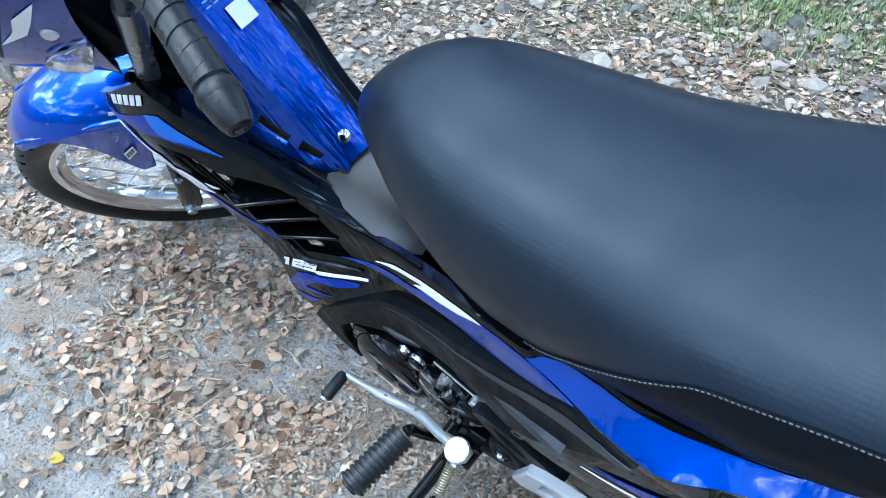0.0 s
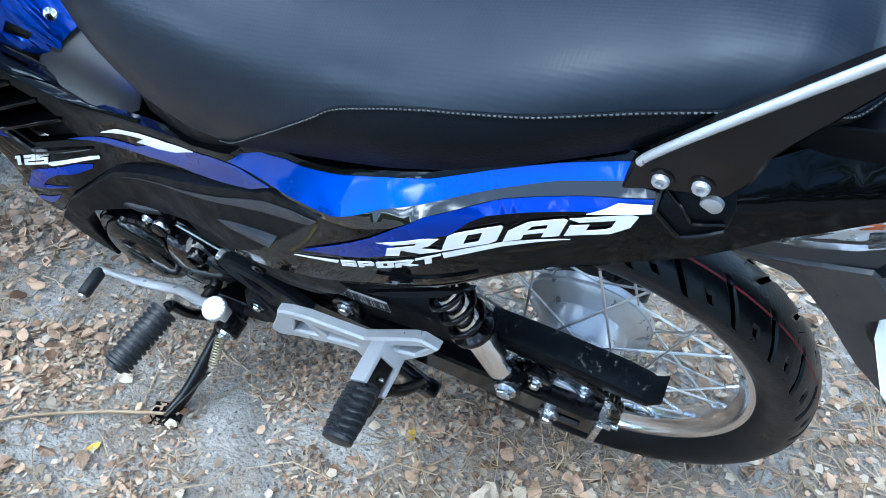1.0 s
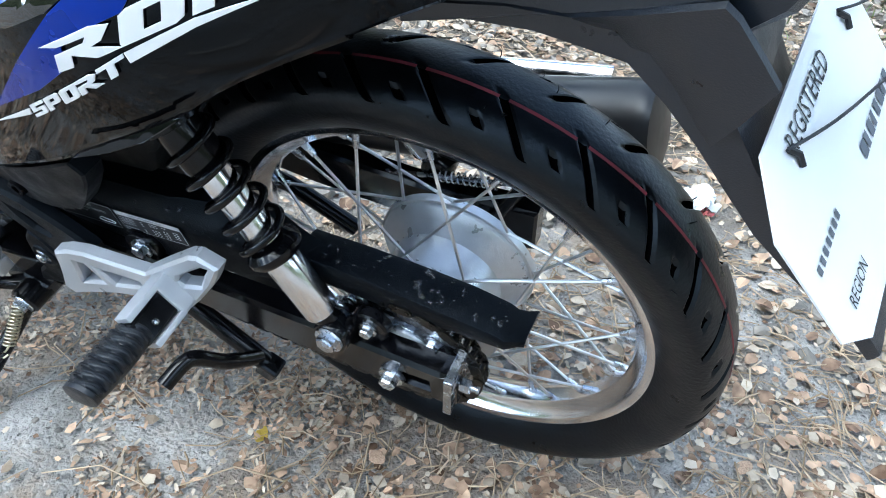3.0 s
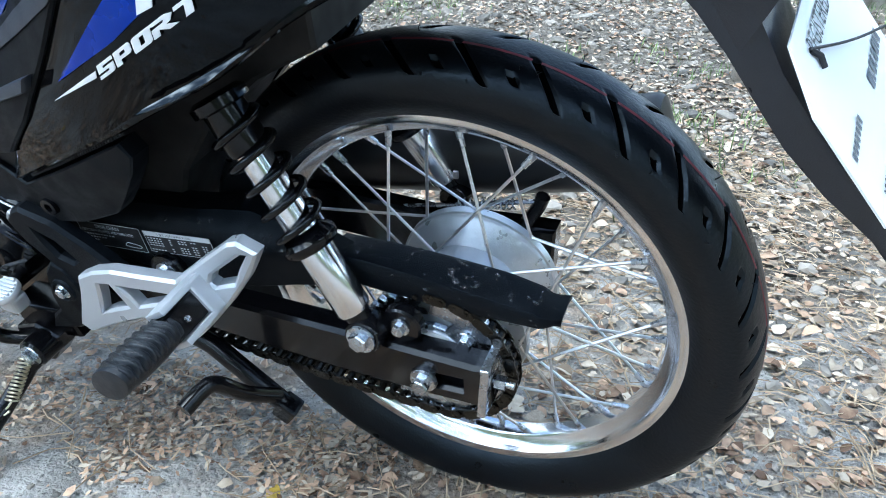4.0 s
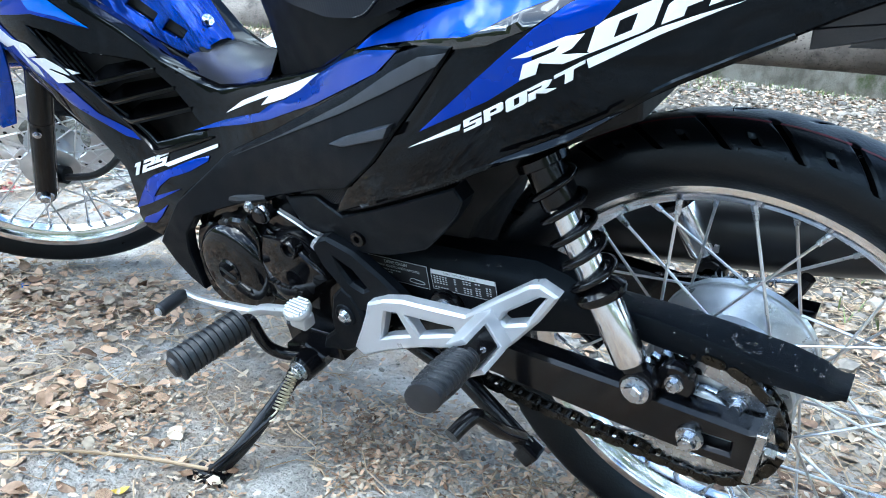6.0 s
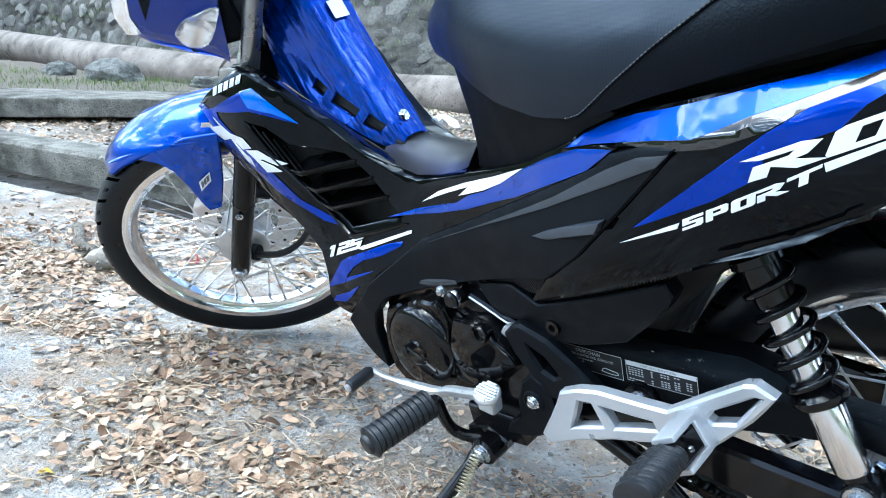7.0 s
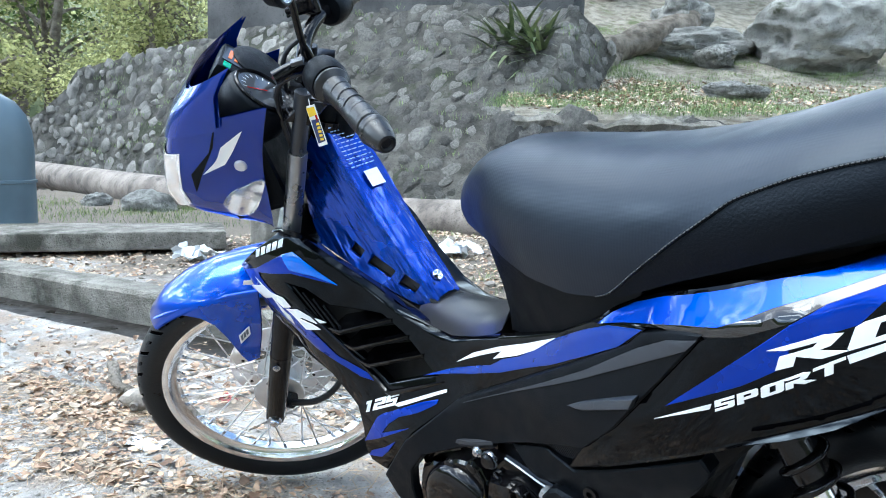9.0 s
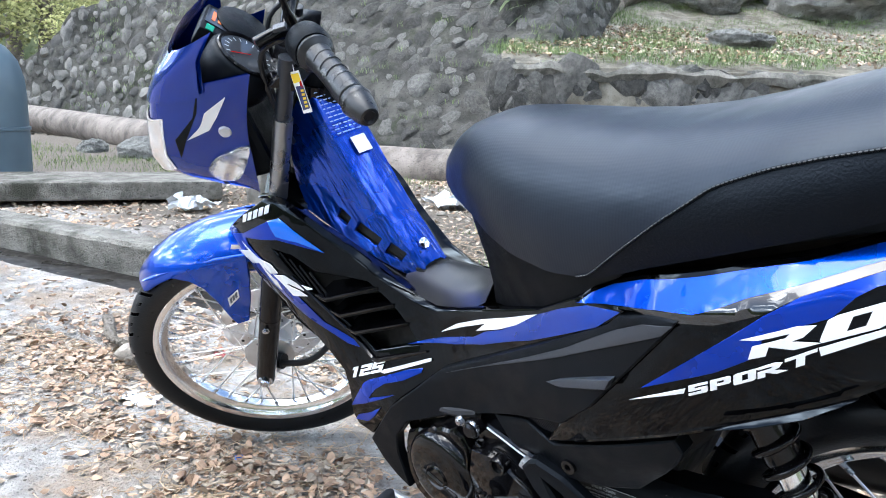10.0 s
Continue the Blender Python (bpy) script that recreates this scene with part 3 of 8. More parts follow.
def slope_point(u, v):
    """u from 0 to 1 along the slope, v from its foot to its top."""
    f = u * (len(COLS) - 1)
    i = min(int(f), len(COLS) - 2)
    t = f - i
    lo = Vector(COLS[i][0]).lerp(Vector(COLS[i + 1][0]), t)
    hi = Vector(COLS[i][1]).lerp(Vector(COLS[i + 1][1]), t)
    return lo.lerp(hi, v)


NU, NV = 150, 34
vs = []
for i in range(NU + 1):
    for j in range(NV + 1):
        p = slope_point(i / NU, j / NV)
        vs.append(p + noise.noise_vector(p * 1.3) * .09 + noise.noise_vector(p * 5) * .03)
fs = [(i * (NV + 1) + j, (i + 1) * (NV + 1) + j, (i + 1) * (NV + 1) + j + 1, i * (NV + 1) + j + 1) for i in range(NU) for j in range(NV)]
slope = structure("wall_stone_slope", (vs, fs), MORTAR, "mossy slope pitched with river stones", "wall", True)


def pebble_mesh(name, seed, mat, sub=2, rough=.22, flat=.6, fine=0.0):
    bm = bmesh.new()
    bmesh.ops.create_icosphere(bm, subdivisions=sub, radius=1)
    for v in bm.verts:
        n = v.co.normalized()
        v.co = n * (1 + rough * noise.noise(n * 1.4 + Vector((seed * 7.1, 0, 0))) * 2 + rough * .5 * noise.noise(n * 3.3 + Vector((0, seed * 3.3, 0))))
        v.co += n * fine * (noise.noise(n * 6 + Vector((seed, 0, 0))) + .5 * noise.noise(n * 15 + Vector((seed, 0, 0))))
        v.co.z *= flat
    piece = from_bm(bm)
    return mesh_of(name, *piece, mat, True)


stones = [pebble_mesh("stone", k, STONE, 2, .22, .55) for k in range(7)]
sr = random.Random(21)
placed = []
uv = {}
for k in range(20000):
    u, v = sr.uniform(.03, .99), sr.uniform(.06, .99)
    p = slope_point(u, v)
    r = sr.uniform(.07, .19)
    if any(abs(p.x - q.x) < .5 and (p - q).length < (r + w) * .86 for q, w in placed):
        continue
    placed.append((p, r))
    uv[p.to_tuple()] = (u, v)
    if len(placed) > 1500:
        break
placed.sort(key=lambda q: (q[0] - Vector((-7.5, 6, 1.6))).length)
rest_v, rest_f = [], []
for k, (p, r) in enumerate(placed):
    du, dv = slope_point(min(1, uv[p.to_tuple()][0] + .01), uv[p.to_tuple()][1]) - p, slope_point(uv[p.to_tuple()][0], min(1, uv[p.to_tuple()][1] + .01)) - p
    nrm = du.cross(dv)
    nrm = (nrm if nrm.y < 0 else -nrm).normalized() if nrm.length > 1e-9 else Vector((.1, -.78, .62)).normalized()
    p = p + noise.noise_vector(p * 1.3) * .09 + noise.noise_vector(p * 5) * .03
    form = stones[sr.randrange(7)]
    m4 = Matrix.Translation(p - nrm * r * .29) @ nrm.to_track_quat("Z", "Y").to_matrix().to_4x4() @ Matrix.Rotation(sr.uniform(0, 6), 4, "Z") @ Matrix.Diagonal((r * sr.uniform(.95, 1.4), r * sr.uniform(.8, 1.1), r * sr.uniform(.8, 1.2), 1))
    if k < 295:
        part("stone", form, slope, m=m4)
    else:
        n = len(rest_v)
        rest_v += [m4 @ q.co for q in form.vertices]
        rest_f += [tuple(i + n for i in q.vertices) for q in form.polygons]
far_stones = part("stone_facing", (rest_v, rest_f, STONE, True), slope)
far_stones["kind"] = "stuff"
structure("wall_concrete", along((-12.3, 5.75), (-6.25, 7.95), [(0, 2.2), (0, 7.5), (.6, 7.5), (.6, 2.2)], 30, .02), DARKCON, "tall dark stained concrete wall", "wall")

# grassy bank held by a low stone edge
BANK = [(-5.4, 5.5), (-3.9, 6.65), (-2.4, 8.1), (1.0, 11.0), (9, 16)]


vs, fs = [], []
rows_b = [(0, -1.0), (0, .7), (.06, 1.12), (.3, 1.2), (.8, 1.3), (1.5, 1.42), (2.4, 1.58), (3.5, 1.8), (5, 2.3), (9, 4.2), (16, 8)]
line_b = smooth_line([(*p, 0) for p in BANK], 14)
for i, p in enumerate(line_b):
    q = line_b[min(i + 1, len(line_b) - 1)] - line_b[max(i - 1, 0)]
    s = Vector((-q.y, q.x, 0)).normalized()
    for d, z in rows_b:
        w = p + s * d + Vector((0, 0, z))
        vs.append(w + noise.noise_vector(w * 1.6) * (.10 if d > .1 else .05))
k = len(rows_b)
fs = [(i * k + j, (i + 1) * k + j, (i + 1) * k + j + 1, i * k + j + 1) for i in range(len(line_b) - 1) for j in range(k - 1)]
bank = structure("bank", (vs, fs), SOIL, "grassy earth bank behind a low stone edge", "bank", True)
for kk in range(230):
    i = sr.randrange(0, 44)
    p = line_b[i].lerp(line_b[i + 1], sr.random())
    q = line_b[i + 1] - line_b[i]
    side = Vector((-q.y, q.x, 0)).normalized()
    r = sr.uniform(.08, .17) if kk % 5 else sr.uniform(.2, .29)
    ob = part("stone", stones[sr.randrange(7)], bank)
    ob.matrix_basis = Matrix.Translation(p + side * (r * .30 + .02) + Vector((0, 0, sr.uniform(.25, 1.02)))) @ (-side).to_track_quat("Z", "Y").to_matrix().to_4x4() @ Matrix.Rotation(sr.uniform(0, 6), 4, "Z") @ Matrix.Diagonal((r * 1.2, r * .95, r * .9, 1))
rock_mesh = [pebble_mesh("rock_form", 31 + q, BOULDER, 5, .18, .85, .10) for q in range(4)]


def boulder(name, label, x, y, z, sx, sy, sz, rot, which, group=""):
    ob = new(name, rock_mesh[which])
    ob.matrix_basis = at(x, y, z) @ Matrix.Rotation(rot, 4, "Z") @ Matrix.Diagonal((sx, sy, sz, 1))
    return tagged(ob, label, "boulder", group)


boulder("boulder", "large pale lichened boulder on the bank", -4.6, 12.7, 2.78, 1.02, .85, .84, .4, 0)
boulder("boulder", "dark rounded boulder on the bank", -6.9, 12.3, 3.2, .55, .5, .48, 1.2, 1)
boulder("boulder", "long low grey boulder on the bank", -6.15, 11.75, 2.62, .92, .36, .36, .75, 2)
boulder("boulder", "grey boulder half sunk in the bank", -5.85, 11.5, 2.36, .5, .3, .26, 2.2, 3)
for q, (x, y, z, s) in enumerate(((-4.2, 8.5, 1.68, .20), (-3.95, 8.7, 1.68, .15), (-5.1, 8.1, 1.50, .14), (-5.45, 7.9, 1.55, .15), (-5.0, 7.6, 1.42, .12), (-2.2, 9.9, 1.75, .3), (-5.7, 7.2, 1.4, .13), (-4.6, 9.0, 1.75, .16))):
    boulder("rock", "small grey rock lying in the grass", x, y, z - .12, s * 1.3, s, s * .7, q * 1.1, q % 4, "rocks on the bank")
root = thing("tree_root", "thick pale mossy tree root on the bank", "root")
root_line = smooth_line([(-7.6, 9.5, 2.0), (-7.3, 10.0, 2.3), (-7.0, 10.7, 2.62), (-6.75, 11.4, 2.85), (-6.75, 12.3, 3.1)], 6)
part("root_trunk", (*roughened(tube(root_line, [.16 + .006 * k for k in range(len(root_line))], 18), .08, 2.6), BARK, True), root)
part("side_root", (*roughened(tube(smooth_line([(-7.1, 10.5, 2.45), (-6.9, 9.9, 2.15), (-6.85, 9.3, 1.95)], 6), .12, 12), .05, 3), BARK, True), root)
vs, fs = [], []
for i, p in enumerate(line_b[:46]):
    q = line_b[i + 1] - line_b[max(i - 1, 0)]
    side = Vector((-q.y, q.x, 0)).normalized()
    for d, z in ((.02, .98), (-.02, 1.07), (.02, 1.12), (.20, 1.15), (.34, 1.13)):
        w = p + side * d + Vector((0, 0, z))
        vs.append(w + noise.noise_vector(w * 1.6) * .07 + noise.noise_vector(w * 4.5) * .07 + noise.noise_vector(w * 14) * .02)
fs = [(i * 5 + j, i * 5 + 5 + j, i * 5 + 6 + j, i * 5 + j + 1) for i in range(45) for j in range(4)]
structure("bank_coping", (vs, fs), CONCRETE, "worn pale concrete coping on the stone edge", "coping", True)


# strap-leaved plant and grass
def blade_strip(base, tip, width, droop, n=5):
    b, t = Vector(base), Vector(tip)
    side = (t - b).cross(Vector((0, 0, 1))).normalized()
    vs, fs = [], []
    for i in range(n + 1):
        s = i / n
        c = b.lerp(t, s) + Vector((0, 0, -droop * s * s + droop * .9 * s))
        w = width * (1 - s) ** .6 * (.5 + .5 * min(1, s * 4)) * .5
        vs += [c - side * w, c + side * w]
    fs = [(2 * i, 2 * i + 1, 2 * i + 3, 2 * i + 2) for i in range(n)]
    return vs, fs


plant = thing("strap_leaved_plant", "green strap-leaved plant growing on the stone slope", "plant", at(-6.65, 7.55, 2.05))
for k in range(150):
    a, e = sr.uniform(0, 2 * math.pi), sr.uniform(-.6, 1.0)
    L = sr.uniform(.4, .8)
    base = Vector((sr.uniform(-.35, .35), sr.uniform(-.2, .1), sr.uniform(-.1, .2)))
    tip = base + Vector((math.cos(a) * math.cos(e), math.sin(a) * math.cos(e) - .3, math.sin(e))) * L
    part("leaf", (*blade_strip(base, tip, .085, .25), LEAF_YELLOW if k == 5 else STRAP, True), plant)


def scatter_blades(name, label, spots, mat, rng, per, height, spread, category="grass"):
    pieces = []
    vs, fs = [], []
    for x, y, z in spots:
        for _ in range(per):
            a = rng.uniform(0, 6.3)
            b = Vector((x + rng.gauss(0, spread), y + rng.gauss(0, spread), z - .01))
            h = height * rng.uniform(.5, 1.2)
            t = b + Vector((math.cos(a) * h * .6, math.sin(a) * h * .6, h))
            v, f = blade_strip(b, t, height * .10, height * .25, 2)
            n = len(vs)
            vs += v
            fs += [tuple(i + n for i in q) for q in f]
    return tagged(new(name, mesh_of(name, vs, fs, mat)), label, category, kind="stuff")


gr = random.Random(5)
lawn = []
low_spots = []
spots = []
for _ in range(3600):
    i = gr.randrange(0, 50)
    p = line_b[i]
    q = (line_b[i + 1] - line_b[i]).normalized()
    s = Vector((-q.y, q.x, 0))
    d = .1 + 6.5 * gr.random() ** 1.3
    w = p + s * d
    if noise.noise(w * 1.4) + .4 * noise.noise(w * 4) > -.12:
        spots.append((w.x, w.y, np.interp(d, [r[0] for r in rows_b[2:]], [r[1] for r in rows_b[2:]]) + .03))
scatter_blades("bank_grass", "short green grass and weeds on the bank", spots, GRASS, gr, 22, .062, .12)
for x, y, n in ((-.60, 1.60, 26), (-.85, 1.75, 20), (-.30, 1.75, 20), (-.95, 1.45, 8)):
    for _ in range(n):
        bx, by = x + gr.gauss(0, .22), y + gr.gauss(0, .16)
        lawn.append((bx, by, ground_z(bx, by)))
scatter_blades("lawn_grass", "patch of short green grass beside the litter", lawn, GRASS, gr, 34, .055, .05)
spots = []
for _ in range(520):
    x, y = gr.uniform(-2.6, 1.8), gr.uniform(.9, 4.2)
    if noise.noise(Vector((x * 1.1, y * 1.1, 3))) > .05:
        spots.append((x, y, ground_z(x, y)))
for k in range(36):
    x, y = -1.5 + k * .07 + gr.uniform(-.1, .1), 4.1 + .135 * (k * .07) + gr.uniform(-.12, .05)
    spots.append((x, y, ground_z(x, y - .1)))
scatter_blades("ground_grass", "sparse green grass between the leaves", spots, GRASS, gr, 12, .055, .05)
spots = []
for _ in range(260):
    p = slope_point(gr.uniform(.3, .97), gr.uniform(.05, .98))
    spots.append((p.x, p.y - .05, p.z))
for k in range(560):
    x = gr.uniform(-9.5, -5.0) if k > 120 else gr.uniform(-5.0, -3.2)
    y = (2.1 + (x + 6) * .30 if k > 120 else 2.6 + (x + 4) * .2) + gr.gauss(0, .5)
    if noise.noise(Vector((x * 1.3, y * 1.3, 7))) > -.15 and (x + 5.55) ** 2 + (y - .52) ** 2 > .2:
        low_spots.append((x, y, ground_z(x, y)))
for q, (x, y, r) in enumerate(((-6.75, 2.15, .22), (-5.9, 2.55, .12), (-7.6, 2.0, .14), (-5.2, 2.75, .10))):
    boulder("rock", "grey rock half buried beside the pipe", x, y, ground_z(x, y) + .02, r * 1.3, r, r * .8, q * 1.3, q, "rocks beside the pipe")
scatter_blades("ditch_weeds", "low weeds between the slab and the pipe", low_spots, FOLIAGE, gr, 14, .055, .12, "weeds")
scatter_blades("wall_weeds", "small weeds rooted in the stone slope", spots, GRASS, gr, 9, .09, .05, "weeds")


# dead leaves, straw and pebbles
def leaf_form(seed):
    r = random.Random(seed)
    n = 6
    vs, fs = [], []
    cup, twist = r.uniform(-.5, .8), r.uniform(-.7, .7)
    wide = r.uniform(.27, .42)
    for i in range(n + 1):
        s = i / n
        w = wide * math.sin(math.pi * min(1, s * .96 + .02)) ** .75
        z0 = .10 * math.sin(s * 3.1 + seed) + .06
        for t in (-1, 0, 1):
            vs.append(Vector((s - .5, t * w * (1 + .1 * r.uniform(-1, 1)), z0 + cup * w * abs(t) * .8 + twist * t * w * (s - .5))))
    for i in range(n):
        for j in range(2):
            fs.append((i * 3 + j, i * 3 + j + 1, i * 3 + j + 4, i * 3 + j + 3))
    return vs, fs


forms = [leaf_form(k) for k in range(10)]


HEAPS = ((-1.16, -.18, .26, .13), (-1.05, -.06, .20, .10), (-1.20, -.36, .10, .16), (-.97, -.42, .16, .12), (-1.33, -.18, .22, .09), (-1.61, -.29, .22, .09), (-2.1, -.16, .40, .14), (-.82, -.31, .12, .10), (-.60, -.62, .22, .14))


def litter_amount(x, y):
    """How thickly the leaves lie, from 0 to 1."""
    if y > .25:
        a = .75 + .5 * noise.noise(Vector((x * .9, y * .9, 2)))
        return max(.15, min(1, a))
    n = .10 * noise.noise(Vector((x * 5, y * 5, 1)))
    heaps = HEAPS
    heap = max(math.exp(-((x - hx + n) / rx / .75) ** 2 - ((y - hy + n) / ry / .8) ** 2) for hx, hy, rx, ry in heaps)
    a = .02 + 1.0 * heap + .12 * max(0, noise.noise(Vector((x * 1.7, y * 1.7, 6))))
    a += .8 * min(1, max(0, (x + .30) / .35))
    if x < -1.7:
        a += .45
    return max(0, min(1, a))


def litter_z(x, y):
    """The height on which a leaf rests: the ground, or the apron along the gutter."""
    strip = y - (.366 + (x + 2.81) * .277)
    return max(ground_z(x, y), .012) if x < -1.75 and -.62 < strip < -.15 else ground_z(x, y)


def leaf_place(rng, x, y, size):
    rot = Euler((rng.gauss(0, .24), rng.gauss(0, .24), rng.uniform(0, 6.3))).to_matrix().to_4x4()
    if rng.random() < .5:
        rot = rot @ Matrix.Rotation(math.pi, 4, "X")
    return Matrix.Translation((x, y, litter_z(x, y) + .003 + rng.uniform(0, .008))) @ rot @ Matrix.Diagonal((size, size, size, 1))


lr, er = random.Random(77), random.Random(78)


def thinned(x, y):
    """Spreads the outer leaves, so that the litter thins out instead of ending in a line."""
    x = 1.0 + (x - 1.0) * er.uniform(.8, 4.0) if x > 1.0 else x
    return x, -.95 + (y + .95) * er.uniform(1, 6) if y < -.95 else y


near_forms = [mesh_of("leaf", *forms[k], (LEAF_DEAD, LEAF_DEAD, LEAF_PALE)[k % 3], True) for k in range(10)]
count = 0
bulk = {"dead": ([], []), "pale": ([], [])}
crumbs = {"dead": ([], []), "pale": ([], [])}
tries = 0
while tries < 76000:
    tries += 1
    x, y = thinned(lr.uniform(-4.6, 1.6), lr.uniform(-1.15, 4.4))
    if math.hypot(x + .3, y) > 2.4 and lr.random() < .35:
        continue
    if lr.random() > litter_amount(x, y) * (.75 if y > .25 else .5):
        continue
    strip = y - (.366 + (x + 2.81) * .277)
    if x < -1.8 and -.20 < strip < .18 and lr.random() < .85:
        continue
    size = lr.uniform(.014, .036)
    m4 = leaf_place(lr, x, y, size)
    if count < 280 and -1.5 < x < .5 and -.85 < y < .1 and lr.random() < .35:
        part("leaf", near_forms[lr.randrange(10)], ground, m=m4)
        count += 1
        continue
    v, f = bulk["pale" if lr.random() < (.62 if y > .25 else .25) else "dead"]
    form = forms[lr.randrange(10)]
    n = len(v)
    v += [m4 @ p for p in form[0]]
    f += [tuple(i + n for i in q) for q in form[1]]
for hx, hy, rx, ry in HEAPS:
    for _ in range(int(1500 * rx * ry) + 20):
        x, y = hx + lr.gauss(0, .5) * rx, hy + lr.gauss(0, .5) * ry
        m4 = Matrix.Translation((0, 0, lr.uniform(0, .008))) @ leaf_place(lr, x, y, lr.uniform(.016, .034))
        v, f = bulk["pale" if lr.random() < .35 else "dead"]
        form = forms[lr.randrange(10)]
        n = len(v)
        v += [m4 @ p for p in form[0]]
        f += [tuple(i + n for i in q) for q in form[1]]
for _ in range(4200):
    i = lr.randrange(0, 50)
    q = (line_b[i + 1] - line_b[i]).normalized()
    d = lr.uniform(.15, 3.6)
    w = line_b[i] + (line_b[i + 1] - line_b[i]) * lr.random() + Vector((-q.y, q.x, 0)) * d
    z = float(np.interp(d, [r[0] for r in rows_b[2:]], [r[1] for r in rows_b[2:]])) + .05
    size = lr.uniform(.03, .075)
    m4 = Matrix.Translation((w.x, w.y, z)) @ Euler((lr.gauss(0, .35), lr.gauss(0, .35), lr.uniform(0, 6.3))).to_matrix().to_4x4() @ Matrix.Diagonal((size, size, size, 1))
    v, f = bulk["pale" if lr.random() < .6 else "dead"]
    form = forms[lr.randrange(10)]
    n = len(v)
    v += [m4 @ p for p in form[0]]
    f += [tuple(j + n for j in g) for g in form[1]]
for k, mt in (("dead", LEAF_DEAD), ("pale", LEAF_PALE)):
    tagged(new("leaf_litter", mesh_of("leaf_litter", *bulk[k], mt, True)), "brown dead leaves scattered over the ground" if k == "dead" else "bleached tan leaves scattered over the ground", "leaves", kind="stuff")
for x, y, s in ((-1.05, -.57, .034), (-.30, -.42, .026), (-.13, -.30, .024), (.12, -.28, .026), (-.62, -.40, .022), (-.20, -.16, .026)):
    tagged(new("yellow_leaf", mesh_of("yellow_leaf", *forms[3], LEAF_YELLOW, True)), "single yellow leaf lying on the ground", "leaf", "yellow leaves").matrix_basis = leaf_place(lr, x, y, s)

# crumbled leaf bits between the whole leaves
for _ in range(120000):
    x, y = thinned(lr.uniform(-2.6, 1.4), lr.uniform(-1.1, 2.2))
    if y > .3 and lr.random() < .5:
        continue
    patch = max(0, .5 + 1.6 * noise.noise(Vector((x * 3.2, y * 3.2, 11)))) if -1.4 < x < .5 else 0
    if lr.random() > .04 + .13 * patch + .5 * litter_amount(x, y):
        continue
    size = lr.uniform(.004, .011) if lr.random() < .7 else lr.uniform(.010, .022)
    m4 = leaf_place(lr, x, y, size)
    v, f = crumbs["pale" if lr.random() < (.6 if y > .25 or x > .1 else .35) else "dead"]
    n = len(v)
    v += [m4 @ Vector(q) for q in ((-.5, -.25, .05), (.1, -.4, .12), (.5, .1, .06), (.1, .35, .15), (-.4, .3, .08))]
    f.append((n, n + 1, n + 2, n + 3, n + 4))
# finer chaff round the stands and in the heaps
def crumb(x, y, size):
    m4 = leaf_place(lr, x, y, size)
    v, f = crumbs["pale" if lr.random() < .5 else "dead"]
    n = len(v)
    v += [m4 @ Vector(q) for q in ((-.7, -.15, .05), (.1, -.28, .12), (.7, .05, .06), (.1, .22, .15), (-.5, .2, .08))]
    f.append((n, n + 1, n + 2, n + 3, n + 4))


for _ in range(34000):
    x, y = lr.uniform(-.80, .15), lr.uniform(-.62, .02)
    if lr.random() < .22 + 1.1 * noise.noise(Vector((x * 6, y * 6, 15))):
        crumb(x, y, lr.uniform(.003, .012))
for hx, hy, rx, ry in HEAPS:
    for _ in range(int(9000 * rx * ry)):
        crumb(hx + lr.gauss(0, .4) * rx, hy + lr.gauss(0, .4) * ry, lr.uniform(.006, .018))
for k, mt in (("dead", LEAF_DEAD), ("pale", LEAF_PALE)):
    tagged(new("leaf_crumbs", mesh_of("leaf_crumbs", *crumbs[k], mt)), "small broken bits of dead leaves on the ground", "leaves", kind="stuff")

vs, fs = [], []
for _ in range(30000):
    x, y = thinned(lr.uniform(-2.6, 1.3), lr.uniform(-1.0, 1.6))
    am = litter_amount(x, y) if y < .25 else .5
    am = max(am, min(1, max(0, (x + .40) / .3)) * .9)
    if lr.random() > am * .6 + .10:
        continue
    a, L = lr.uniform(0, 6.3), lr.uniform(.015, .06) if lr.random() < .8 else lr.uniform(.06, .13)
    d = Vector((math.cos(a), math.sin(a), 0))
    s = Vector((-d.y, d.x, 0)) * lr.uniform(.0006, .0014)
    z = ground_z(x, y) + lr.uniform(.003, .012)
    p = Vector((x, y, z))
    bend = Vector((-d.y, d.x, 0)) * L * lr.uniform(-.18, .18)
    pts = [p, p + d * L * .5 + bend + Vector((0, 0, lr.uniform(-.002, .006))), p + d * L]
    n = len(vs)
    for q in pts:
        vs += [q - s, q + s, q + Vector((0, 0, .0012))]
    for i in range(2):
        o = n + i * 3
        fs += [(o, o + 3, o + 5, o + 2), (o + 1, o + 2, o + 5, o + 4)]
tagged(new("dry_straw", mesh_of("dry_straw", vs, fs, STRAW)), "dry pine needles and straw on the ground", "straw", kind="stuff")

